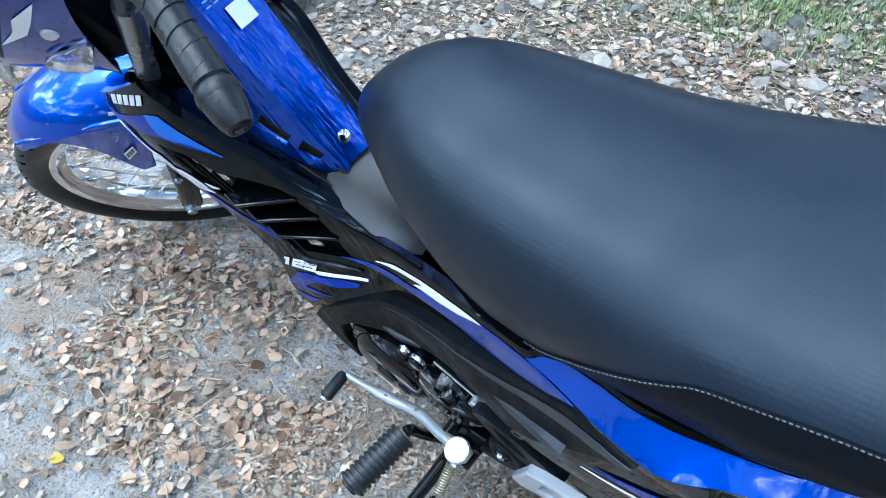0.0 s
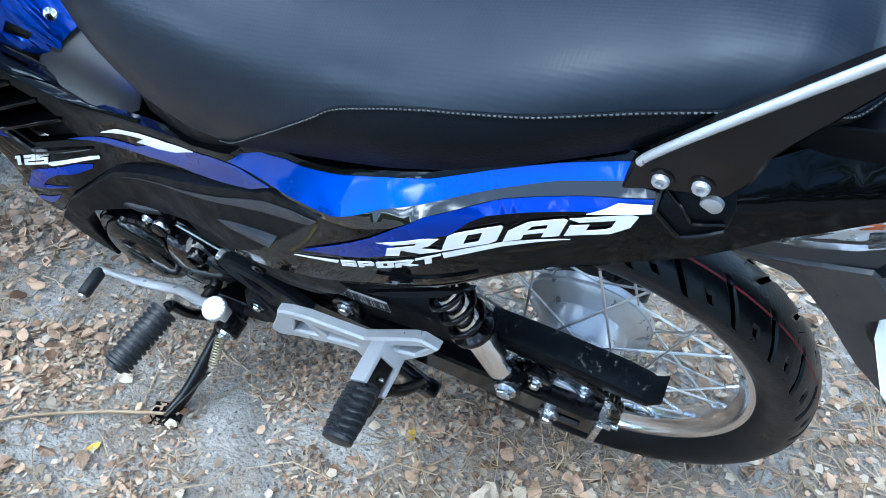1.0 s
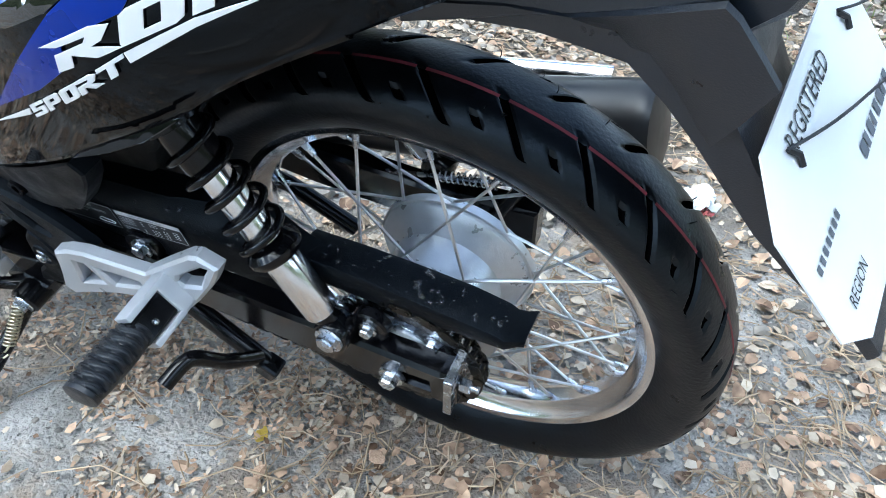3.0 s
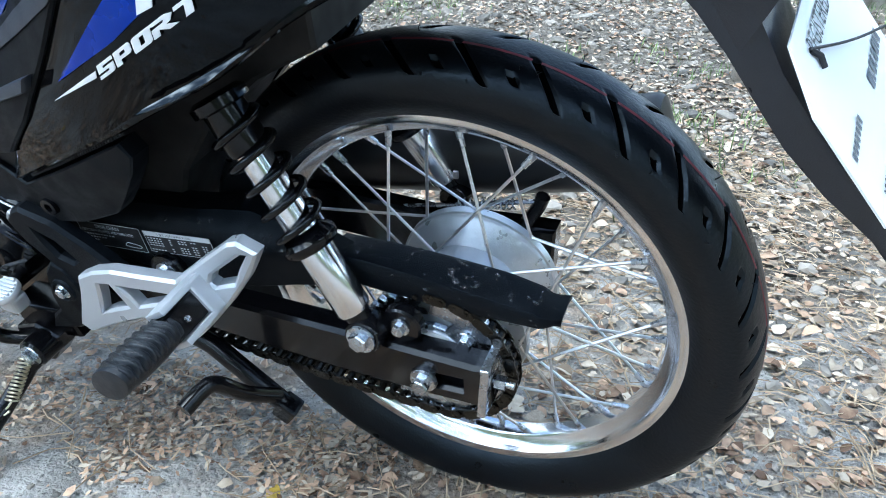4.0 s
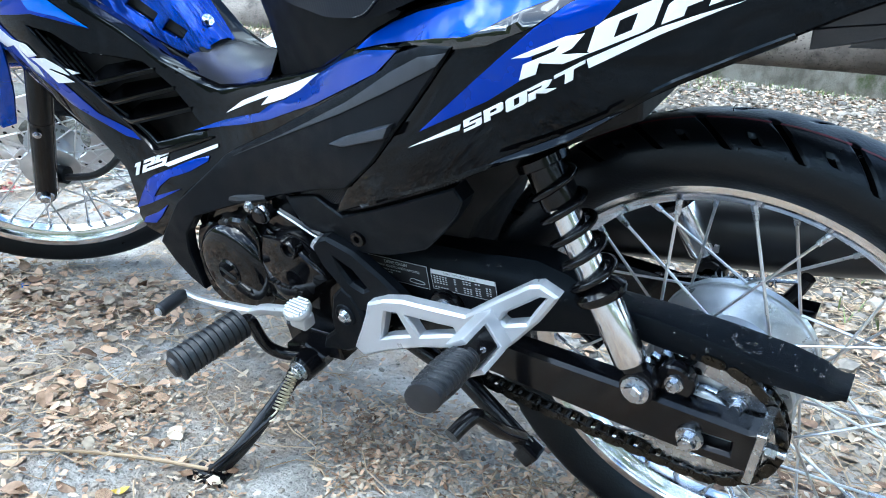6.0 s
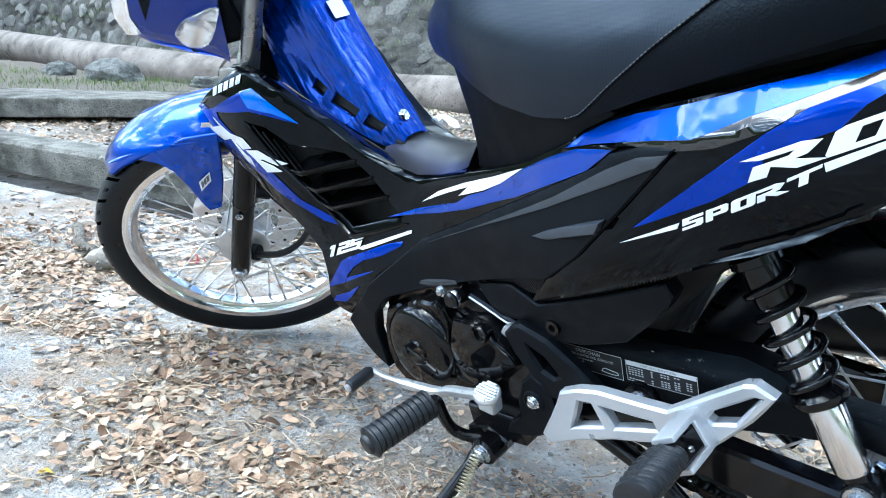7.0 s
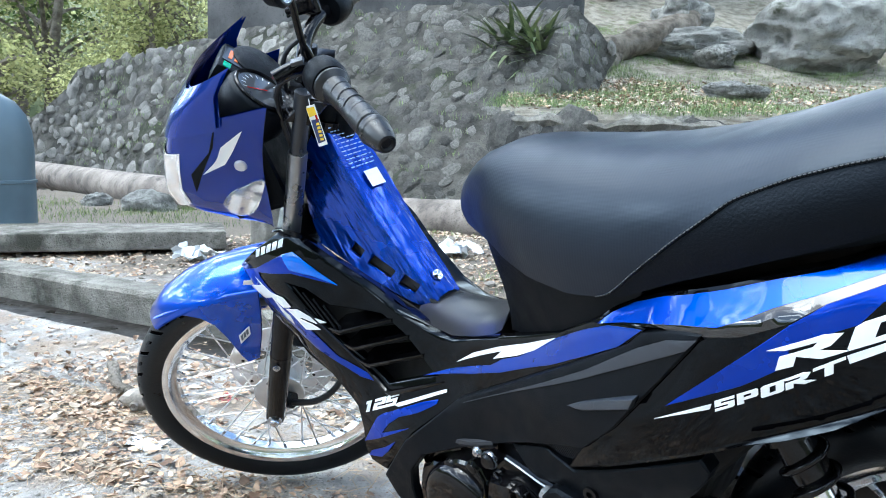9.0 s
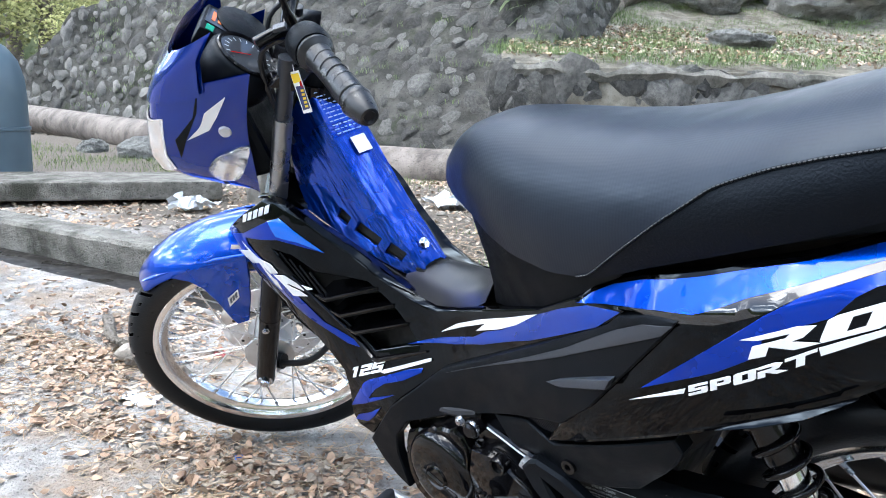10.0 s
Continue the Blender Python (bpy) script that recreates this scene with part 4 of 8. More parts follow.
pv, pf = [], []
small = []
for q in range(5):
    bm = bmesh.new()
    bmesh.ops.create_icosphere(bm, subdivisions=1, radius=1)
    for v in bm.verts:
        v.co *= 1 + .35 * noise.noise(v.co * 1.3 + Vector((q * 5, 0, 0)))
        v.co.z *= .6
    small.append(from_bm(bm))
for _ in range(20000):
    x, y = lr.uniform(-3.6, 1.8), lr.uniform(-1.1, 4.3)
    far = y > .3
    if x < -2.1 and lr.random() < .85:
        continue
    if not far and lr.random() > .30:
        continue
    r = lr.uniform(.004, .016) if far else lr.uniform(.002, .006)
    if far and lr.random() < .05:
        r *= 2.2
    m4 = Matrix.Translation((x, y, ground_z(x, y) + r * .2)) @ Euler((lr.uniform(-.4, .4), lr.uniform(-.4, .4), lr.uniform(0, 6))).to_matrix().to_4x4() @ Matrix.Diagonal((r * 1.2, r, r, 1))
    form = small[lr.randrange(5)]
    n = len(pv)
    pv += [m4 @ p for p in form[0]]
    pf += [tuple(i + n for i in q) for q in form[1]]
tagged(new("pebbles", mesh_of("pebbles", pv, pf, PEBBLE)), "pale pebbles and grit on the ground", "pebbles", kind="stuff")
pale_rock = pebble_mesh("pale_rock", 3, PEBBLE, 3, .2, .75)
for x, y, s, w in ((.22, 3.36, .13, 0), (.28, 2.37, .10, 1), (-2.0, -.02, .07, 3), (.75, 3.1, .09, 1)):
    rk = boulder("rock", "pale grey rock lying on the ground", x, y, ground_z(x, y) + s * .3, s * 1.1, s, s * .95, s * 31, w, "rocks on the ground")
    rk.data = pale_rock
twig = thing("fallen_twig", "dry brown twig lying on the ground", "twig")
part("stick", (*tube(smooth_line([(-.56, -.31, .012), (-.66, -.36, .014), (-.78, -.44, .012), (-.86, -.56, .014)], 5), [.0026] * 8 + [.002] * 8, 8), STRAW, True), twig)
twig2 = thing("broken_branch", "short broken branch lying by the kerb", "branch")
part("stick", (*roughened(tube(smooth_line([(-2.38, .02, .022), (-2.18, -.05, .026), (-2.04, -.05, .022), (-1.95, -.1, .02)], 5), [.017] * 6 + [.012] * 10, 10), .006, 14), BARK, True), twig2)


def crumple(name, label, x, y, s, mat):
    vs = []
    n = 12
    for i in range(n):
        for j in range(n):
            q = Vector((i / (n - 1) - .5, j / (n - 1) - .5, 0))
            vs.append(q + noise.noise_vector(q * 3.4 + Vector((x, y, 0)) * 9) * .34 + noise.noise_vector(q * 9 + Vector((y, x, 0)) * 9) * .10 + Vector((0, 0, .22)))
    fs = [(i * n + j, i * n + j + 1, i * n + n + j + 1, i * n + n + j) for i in range(n - 1) for j in range(n - 1)]
    ob = new(name, mesh_of(name, vs, fs, mat, True))
    ob.matrix_basis = at(x, y, ground_z(x, y)) @ Matrix.Rotation(x * 9, 4, "Z") @ Matrix.Diagonal((s * .8, s * .6, s * .8, 1))
    return tagged(ob, label, "litter")


crumple("plastic_scrap", "crumpled white plastic bag on the leaves", -3.75, 1.02, .28, PLASTIC)
crumple("plastic_scrap", "crumpled clear plastic near the pipe", -3.0, 2.3, .30, PLASTIC)
crumple("paper_scrap", "white paper scrap on the ground", -1.715, -.17, .11, PAPER).scale.z = .035
crumple("wrapper", "torn red and white wrapper on the ground", .20, .62, .10, PAPER)
crumple("wrapper", "small red wrapper on the ground", .215, .60, .05, RED_PAPER)
crumple("wrapper", "small red wrapper below the front wheel", -1.87, .15, .08, RED_PAPER)
cap_b = thing("bottle_cap", "small blue bottle cap on the ground", "cap", at(-1.27, -.152, .004))
part("cap_top", (*lathe([(0, .006), (.011, .006), (.013, .004), (.013, -.002)], 16, "Z"), CYAN, True), cap_b)
crumple("dry_leaf", "large curled pale dead leaf by the rear wheel", -.02, -.235, .10, LEAF_PALE)
crumple("dry_leaf", "large curled pale dead leaf by the rear wheel", .06, -.27, .08, LEAF_PALE)


# trees
def build_tree(name, label, h, crown_r, leaf_mat, seed, leaves=1500, leaf=.16):
    r = random.Random(seed)
    t = thing(name, label, "tree")
    limbs = [tube(smooth_line([(0, 0, -.3), (r.uniform(-.2, .2), r.uniform(-.2, .2), h * .3), (r.uniform(-.4, .4), r.uniform(-.4, .4), h * .65), (r.uniform(-.5, .5), r.uniform(-.5, .5), h * .92)], 4), [.22 - .015 * i for i in range(13)], 10)]
    ends = []
    for _ in range(9):
        z0 = r.uniform(.3, .85) * h
        a = r.uniform(0, 6.3)
        e = Vector((math.cos(a) * crown_r * r.uniform(.5, .95), math.sin(a) * crown_r * r.uniform(.5, .95), min(h, z0 + r.uniform(.1, .3) * h)))
        limbs.append(tube(smooth_line([(0, 0, z0), e * .5 + Vector((0, 0, z0 * .55)), e], 4), [.08 - .007 * i for i in range(9)], 6))
        ends.append(e)
    ends += [Vector((r.gauss(0, .3) * crown_r, r.gauss(0, .3) * crown_r, h * r.uniform(.7, 1.05))) for _ in range(7)]
    part("trunk", (*joined(*limbs), BARK, True), t)
    vs, fs = [], []
    for _ in range(leaves):
        e = ends[r.randrange(len(ends))]
        p = e + Vector((r.gauss(0, .32), r.gauss(0, .32), r.gauss(0, .26))) * crown_r * .55
        if p.z < .12 * h:
            continue
        u = Vector((r.gauss(0, 1), r.gauss(0, 1), r.gauss(0, .6))).normalized()
        w = u.orthogonal().normalized()
        L = leaf * r.uniform(.6, 1.3)
        n = len(vs)
        vs += [p, p + u * L * .5 + w * L * .28, p + u * L, p + u * L * .5 - w * L * .28]
        fs.append((n, n + 1, n + 2, n + 3))
    part("crown", (vs, fs, leaf_mat, False), t)
    return t


tree_a = build_tree("tree", "slender tree with bright yellow-green leaves", 6.0, 2.6, FOLIAGE2, 3, 2600, .17)
tree_a.matrix_basis = at(-19.5, 9.2, .6)
tree_b = build_tree("tree", "dark green leafy tree beyond the slope or out of view", 7.5, 3.2, FOLIAGE, 5, 2600, .20)
tree_b.matrix_basis = at(-22.5, 6.5, .2)
shrub = build_tree("shrub", "dense yellow-green shrub above the stone slope", 2.2, 1.5, FOLIAGE2, 9, 2400, .10)
shrub.matrix_basis = at(-14.6, 8.2, 2.0)
# last three rows: unseen trees behind the camera, added to darken reflections
for x, y, z, s, src in ((-26, 4.2, 0, 1.2, tree_a), (-24, 10.5, 1.5, 1.2, tree_b), (-30, 8.0, 0, 1.5, tree_b), (-17.5, 9.6, 2.6, .9, shrub), (-16.4, 7.4, 1.0, .7, shrub), (-21, 4.6, .1, 1.3, shrub), (-4.0, 15.5, 5.5, 1.0, tree_b), (-8.5, 15, 6.0, 1.1, tree_a), (2.0, 19, 6.0, 1.2, tree_b),
                        (-9.2, 13.4, 3.5, .7, shrub), (-8.0, 14.6, 4.0, .9, shrub), (-5.8, 15.2, 4.0, .9, shrub), (-3.0, 14.6, 3.2, .8, shrub), (-1.6, 13.4, 2.6, .7, shrub), (-18.5, 6.6, .4, 1.0, shrub), (-20.5, 8.2, .8, 1.3, shrub), (-23.5, 5.2, .2, 1.5, shrub), (-19.0, 7.8, .5, .7, tree_a), (-25, 7.5, .3, .9, tree_a), (-22, 9.5, 1.0, .8, tree_a), (-28, 5.5, .2, 1.1, tree_a), (-17.2, 6.0, .3, .6, shrub),
                        (4, -14, 0, 1.3, tree_b), (11, -9, 0, 1.2, tree_a),
                        (-1.0, -14.5, 0, 1.0, tree_b), (8.5, -13, 0, 1.0, tree_b), (12.5, -5.5, 0, 1.0, tree_b), (8, -18, 0, 1.7, tree_b), (18, -6, 0, 1.7, tree_b),
                        (1.5, -17, 0, 1.5, tree_b), (5.5, -15.5, 0, 1.4, tree_b), (10.5, -14.5, 0, 1.4, tree_b), (14, -9, 0, 1.5, tree_b), (16, -2, 0, 1.5, tree_b)):
    copy_thing(src, at(x, y, z) @ Matrix.Rotation(x * 3.1, 4, "Z") @ Matrix.Diagonal((s, s, s, 1)))
hill = []
hf = []
for i in range(61):
    a = radians(6.0 * i)
    for j, (r, z) in enumerate(((46, -1), (50, 5), (56, 9), (64, 12))):
        q = Vector((math.cos(a) * r, math.sin(a) * r, z))
        hill.append(q + noise.noise_vector(q * .12) * 3.0)
for i in range(60):
    for j in range(3):
        hf.append((i * 4 + j, i * 4 + 4 + j, i * 4 + 5 + j, i * 4 + j + 1))
structure("backdrop_woods", (hill, hf), BACK_HILL, "distant wooded hillside", "hillside", True)


# ---- the motorcycle: built upright, x to its rear, y to its right, then leant onto its stand ----
LEAN = radians(14.5)
BIKE = Matrix.Rotation(LEAN, 4, "X")
bike = thing("motorcycle", "blue and black underbone motorcycle leaning on its side stand", "motorcycle", BIKE)

# Half-width of the bodywork over the side view (x, z), y to the left is negative
HULL = [(-1.091, .595, -.122), (-1.027, .621, -.13), (-.946, .646, -.124), (-.965, .663, -.11), (-.845, .585, -.102), (-.866, .532, -.121), (-.767, .433, -.104),
        (-.812, .391, -.115), (-.669, .467, -.086), (-.631, .497, -.079), (-.552, .524, -.088), (-.432, .59, -.107), (-.615, .457, -.094), (-.705, .381, -.122),
        (-.413, .44, -.138), (-.394, .531, -.139), (-.266, .571, -.162), (-.155, .66, -.164), (-.296, .644, -.141), (-.359, .632, -.125), (.039, .752, -.116),
        (.02, .79, -.108), (-.092, .674, -.148), (-.012, .70, -.127), (-.209, .592, -.165), (-.283, .655, -.149), (-.246, .665, -.156), (.134, .751, -.092), (.30, .80, -.05), (-.15, .50, -.15), (-.62, .30, -.12), (-1.0, .45, -.11)]


def spread_over(points):
    """A smooth y(x, z) through scattered points."""
    c = np.array(points)
    q = c[:, :2]
    n = len(q)

    def k(d):
        return np.sqrt((d ** 2).sum(-1) + 0.08 ** 2)

    top = np.c_[k(q[:, None] - q[None]) - 1e-3 * np.eye(n), np.ones(n), q]
    low = np.c_[np.r_[np.ones((1, n)), q.T], np.zeros((3, 3))]
    w = np.linalg.solve(np.r_[top, low], np.r_[c[:, 2], 0, 0, 0])
    return lambda x, z: float(k(q - np.array((x, z))) @ w[:n] + w[n] + w[n + 1] * x + w[n + 2] * z)


hull_side = spread_over(HULL)
ROLL = [(-.36, .630), (-.27, .6555), (-.19, .676), (-.15, .690), (-.11, .705), (-.065, .7215), (-.003, .744), (.044, .762), (.2, .80)]


def hull(x, z):
    """The side of the bodywork, which rolls in towards the seat above a line along the tail."""
    d = 0 if x < -.40 else max(0, z - float(np.interp(x, [r[0] for r in ROLL], [r[1] for r in ROLL])))
    return hull_side(x, z) + .9 * d * min(1, d / .008)



def both(name, piece, mat, parent, label="", smooth=True):
    """The left part and its mirror image on the right."""
    a = part(name, (*piece, mat, smooth), parent, label)
    part(name, (*mirrored(piece), mat, smooth), parent, label)
    return a


def decal(name, loops, mat, parent, lift=0.0016, h=0.014, surf=None):
    return part(name, (*panel(loops, surf or hull, 0.0006, lift, h, 0.0002), mat, True), parent)


# steering: the front end is turned to the left about the steering axis
STEER_AXIS = Vector((0.446, 0, 0.895))
PIVOT = Vector((-1.1975, 0, 0.2753))
STEER = Matrix.Translation(PIVOT) @ Matrix.Rotation(radians(49.1), 4, STEER_AXIS) @ Matrix.Translation(-PIVOT)


# -- wheels --
def groove_turn(v):
    """How far a groove has turned back, in pattern repeats, at v from the middle (0) to the shoulder (1)."""
    return -0.85 * v ** 0.8


def tread_depth(u, v):
    """Groove depth from 0 to 1; u counts pattern repeats round the tyre, v runs from 0 at the middle to 1 at the shoulder."""
    u = u - groove_turn(v)
    best = 0.0
    for c, half, lo, hi, taper in ((0.12, 0.080, 0.10, 0.84, 0.22), (0.62, 0.080, 0.50, 0.70, 0.04)):
        if lo < v < hi:
            d = abs((u - c + 0.5) % 1.0 - 0.5)
            best = max(best, min(1, max(0, (half - d) / 0.03)) * min(1, (v - lo) / taper, (hi - v) / 0.04))
    return best


def tyre_mesh(R, w, rim_r, repeats, n):
    """A tyre with cut grooves: R outer radius, w half-width."""
    crown = R - rim_r
    prof = []
    for s, y in ((0.02, 0.50), (0.10, 0.66), (0.25, 0.84), (0.42, 0.96), (0.56, 1.0)):
        prof.append((rim_r + crown * s, -y * w, None))
    m = 46
    for j in range(m + 1):
        a = -1 + 2 * j / m
        y = math.sin(a * math.pi / 2 * 0.97)
        z = 0.62 + 0.38 * math.cos(a * math.pi / 2 * 0.97) ** 0.9
        prof.append((rim_r + crown * z, y * w, a))
    prof += [(r, -y, None) for r, y, _ in reversed(prof[:5])]
    vs, fs = [], []
    k = len(prof)
    for i in range(n):
        for r, y, a in prof:
            v = 1.0 if a is None else abs(a)
            turn = repeats * i / n + groove_turn(v)
            if a is not None:
                r = r - 0.0060 * tread_depth(turn + (0.5 if a > 0 else 0.0), v)
            an = 2 * math.pi * turn / repeats
            vs.append((r * math.cos(an), y, r * math.sin(an)))
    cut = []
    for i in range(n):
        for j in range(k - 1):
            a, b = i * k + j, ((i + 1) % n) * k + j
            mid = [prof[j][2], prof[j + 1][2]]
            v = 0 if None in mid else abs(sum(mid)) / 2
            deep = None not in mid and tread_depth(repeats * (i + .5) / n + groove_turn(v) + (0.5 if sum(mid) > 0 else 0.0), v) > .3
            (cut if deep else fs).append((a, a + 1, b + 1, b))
    return vs, fs, cut


def build_wheel(name, label, m, R, w, hub_prof, flange_r, flange_y, rear):
    """Hub with its flanges, spokes, nipples, rim and tyre."""
    hub = part(name, (*lathe(hub_prof, 64), ALU, True), bike, label, m)
    n = 28 * (36 if rear else 22)
    tv, tf, cut = tyre_mesh(R, w, 0.222, 28, n)
    tyre = part("tyre", (*used_only(tv, tf), RUBBER, True), hub, "new black tyre with curved tread grooves")
    # groove faces are darkened here to stand for the shade in them
    part("tread_groove", (*used_only(tv, cut), GROOVE_SHADE, True), tyre, "tread grooves with their shade in a blacker colour")["kind"] = "stuff"
    rimp = [(0.2285, -0.0205), (0.2308, -0.0225), (0.2300, -0.0248), (0.2260, -0.0252), (0.2185, -0.0232), (0.2165, -0.0205), (0.2135, -0.0150), (0.2065, -0.0112), (0.2040, -0.0085), (0.2033, 0)]
    rimp = rimp + [(r, -y) for r, y in reversed(rimp[:-1])]
    part("rim", (*lathe(rimp, 160), CHROME, True), hub, "chromed steel rim")
    spoke_n = 36
    one = {}
    nip = None
    for i in range(spoke_n):
        side = -1 if i % 2 else 1
        lead = 1 if (i // 2) % 2 else -1
        th = 2 * math.pi * i / spoke_n
        key = (side, lead)
        if key not in one:
            ha = lead * radians(46)
            a = Vector((flange_r * math.cos(ha), flange_y[0] if side < 0 else flange_y[1], flange_r * math.sin(ha)))
            b = Vector((0.2035, side * 0.005, 0.0))
            out = a + Vector((0, side * 0.0035, 0))
            one[key] = mesh_of("spoke", *tube([out + (a - b).normalized() * 0.004, out, out.lerp(b, 0.15), b], 0.00165, 6), STEEL, True)
            d = (a - b).normalized()
            one[key + ("n",)] = mesh_of("nipple", *tube([b - d * 0.004, b + d * 0.002, b + d * 0.015, b + d * 0.0155], [0.0042, 0.0036, 0.0029, 0.002], 8), ZINC, True)
        turn = Matrix.Rotation(-th, 4, "Y")
        part("spoke", one[key], hub, m=turn)
        part("nipple", one[key + ("n",)], hub, m=turn)
    return hub


rear_hub = build_wheel("rear_wheel", "spoked rear wheel with a silver drum hub", at(0, 0, 0.288), 0.2905, 0.0425,
                       [(0.012, -0.064), (0.035, -0.062), (0.05, -0.052), (0.055, -0.047), (0.078, -0.046), (0.080, -0.043), (0.080, -0.039), (0.066, -0.035), (0.060, -0.02),
                        (0.060, 0.01), (0.072, 0.02), (0.083, 0.026), (0.085, 0.029), (0.085, 0.042), (0.080, 0.046), (0.06, 0.05), (0.02, 0.058), (0.012, 0.07)], 0.0735, (-0.043, 0.037), True)
front_m = STEER @ at(-1.233, 0, 0.293)
front_hub = build_wheel("front_wheel", "spoked front wheel turned to the left", front_m, 0.2805, 0.0355,
                        [(0.010, -0.055), (0.020, -0.052), (0.024, -0.040), (0.044, -0.037), (0.050, -0.034), (0.051, -0.030), (0.049, -0.026), (0.038, -0.022), (0.034, -0.01), (0.034, 0.015), (0.045, 0.024), (0.051, 0.03), (0.048, 0.034), (0.03, 0.04), (0.010, 0.055)], 0.0455, (-0.030, 0.030), False)


def tyre_line(R, w, repeats, a0, a1):
    """A thin coloured line moulded round the tread, broken by the grooves."""
    crown = R - 0.222
    vs, fs = [], []

    def pt(i, a):
        an = 2 * math.pi * i / 720
        r = 0.222 + crown * (0.62 + 0.38 * math.cos(a * math.pi / 2 * 0.97) ** 0.9) + 0.0004
        y = math.sin(a * math.pi / 2 * 0.97) * w
        return (r * math.cos(an), y, r * math.sin(an))

    for i in range(720):
        if tread_depth(repeats * i / 720, abs(a0)) > 0.25:
            continue
        k = len(vs)
        vs += [pt(i, a0), pt(i, a1), pt(i + 1, a1), pt(i + 1, a0)]
        fs.append((k, k + 1, k + 2, k + 3))
    return vs, fs


part("tread_line", (*tyre_line(0.2905, 0.0425, 28, -0.21, -0.165), PINK, False), rear_hub, "faded red moulding line")
rng = random.Random(4)
hairs = []
for i in range(60):
    an, a = rng.uniform(0, 2 * math.pi), rng.choice((-0.86, -0.4, 0.3, 0.0, 0.62, 0.8)) + rng.uniform(-0.02, 0.02)
    r = 0.222 + 0.0685 * (0.62 + 0.38 * math.cos(a * math.pi / 2 * 0.97) ** 0.9)
    p = Vector((r * math.cos(an), math.sin(a * math.pi / 2 * 0.97) * 0.0425, r * math.sin(an)))
    up = Vector((math.cos(an), a * 0.7, math.sin(an))).normalized()
    side = Vector((-math.sin(an), 0, math.cos(an))) * rng.uniform(-0.003, 0.003)
    hairs.append(tube([p - up * 0.001, p + up * 0.003, p + up * rng.uniform(0.004, 0.007) + side], [0.0006, 0.0005, 0.0002], 4))
part("moulding_hair", (*joined(*hairs), RUBBER, False), rear_hub, "short rubber moulding hairs")["kind"] = "stuff"
for i in range(4):
    an = radians(45 + 90 * i)
    part("sprocket_bolt", (*moved(bolt(0.0065, 0.007), at(0.046 * math.cos(an), -0.089, 0.046 * math.sin(an))), ZINC, False), rear_hub)
teeth = 38
spr = []
for i in range(teeth * 4):
    r = 0.0795 if i % 4 in (0, 1) else 0.0735
    spr.append((r * math.cos(2 * math.pi * i / teeth / 4), r * math.sin(2 * math.pi * i / teeth / 4)))
holes = [[(0.055 * math.cos(radians(90 * q + a)) * (1 if b else 0.72), 0.055 * math.sin(radians(90 * q + a)) * (1 if b else 0.72)) for a, b in ((66, 1), (90, 1), (114, 1), (108, 0), (90, 0), (72, 0))] for q in range(4)]
part("sprocket", (*plate([spr] + holes, -0.088, -0.082, 0.001, 0.02), ZINC, False), rear_hub, "zinc-plated rear sprocket")
part("sprocket_carrier", (*lathe([(0.012, -0.094), (0.028, -0.094), (0.034, -0.090), (0.036, -0.080), (0.05, -0.075), (0.055, -0.05)], 40), ALU, True), rear_hub)
part("brake_drum_ring", (*lathe([(0.0855, 0.030), (0.0875, 0.031), (0.0875, 0.040), (0.0855, 0.041)], 64), ALU, True), rear_hub)
part("brake_disc", (*lathe([(0.062, 0.046), (0.108, 0.046), (0.109, 0.048), (0.108, 0.050), (0.062, 0.050), (0.062, 0.046)], 72), STEEL, False), front_hub, "steel front brake disc")
# dark plugs in the disc stand for the shade in its drilled holes
for i in range(24):
    an = 2 * math.pi * i / 24
    r = 0.082 + 0.012 * (i % 3 - 1)
    part("disc_hole", (*lathe([(0, 0.0455), (0.0036, 0.0455), (0.0036, 0.0505), (0, 0.0505)], 8), DARK, False), front_hub, m=at(r * math.cos(an), 0, r * math.sin(an)))

# -- leg shield, left and right --
SHIELD = [(-1.09, .595), (-1.042, .563), (-1.013, .521), (-.978, .487), (-.948, .454), (-.893, .433), (-.866, .41), (-.839, .387), (-.83, .35), (-.831, .315), (-.817, .299),
          (-.781, .297), (-.749, .333), (-.709, .381), (-.616, .456), (-.525, .504), (-.436, .554), (-.369, .592), (-.315, .624), (-.292, .645), (-.358, .634), (-.383, .62),
          (-.431, .593), (-.484, .573), (-.545, .553), (-.599, .535), (-.647, .522), (-.692, .527), (-.751, .55), (-.806, .587), (-.841, .608), (-.874, .633), (-.914, .657), (-.959, .665)]
VENT = [(-.94, .592), (-.90, .584), (-.861, .558), (-.775, .547), (-.737, .520), (-.707, .494), (-.690, .478), (-.668, .469), (-.766, .436), (-.85, .497), (-.905, .548)]
shield = both("leg_shield", panel([SHIELD, VENT], hull, 0.012, 0, 0.016, 0.002), GLOSS, bike, "glossy black leg shield with blue decals")
# black sheet added behind the louvres in place of the shade in the vent
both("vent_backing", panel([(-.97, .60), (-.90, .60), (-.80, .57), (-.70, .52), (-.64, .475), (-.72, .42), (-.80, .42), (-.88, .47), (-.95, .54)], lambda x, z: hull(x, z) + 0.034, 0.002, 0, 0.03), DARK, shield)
part("vent_frame", (*tube([(x, hull(x, z) - 0.002, z) for x, z in ((-.905, .548), (-.85, .497), (-.804, .4556), (-.769, .4277), (-.757, .4276), (-.71, .4445), (-.659, .4628))], [.002, .003, .004, .0048, .0048, .004, .0015], 8), ENGINE, True), shield)
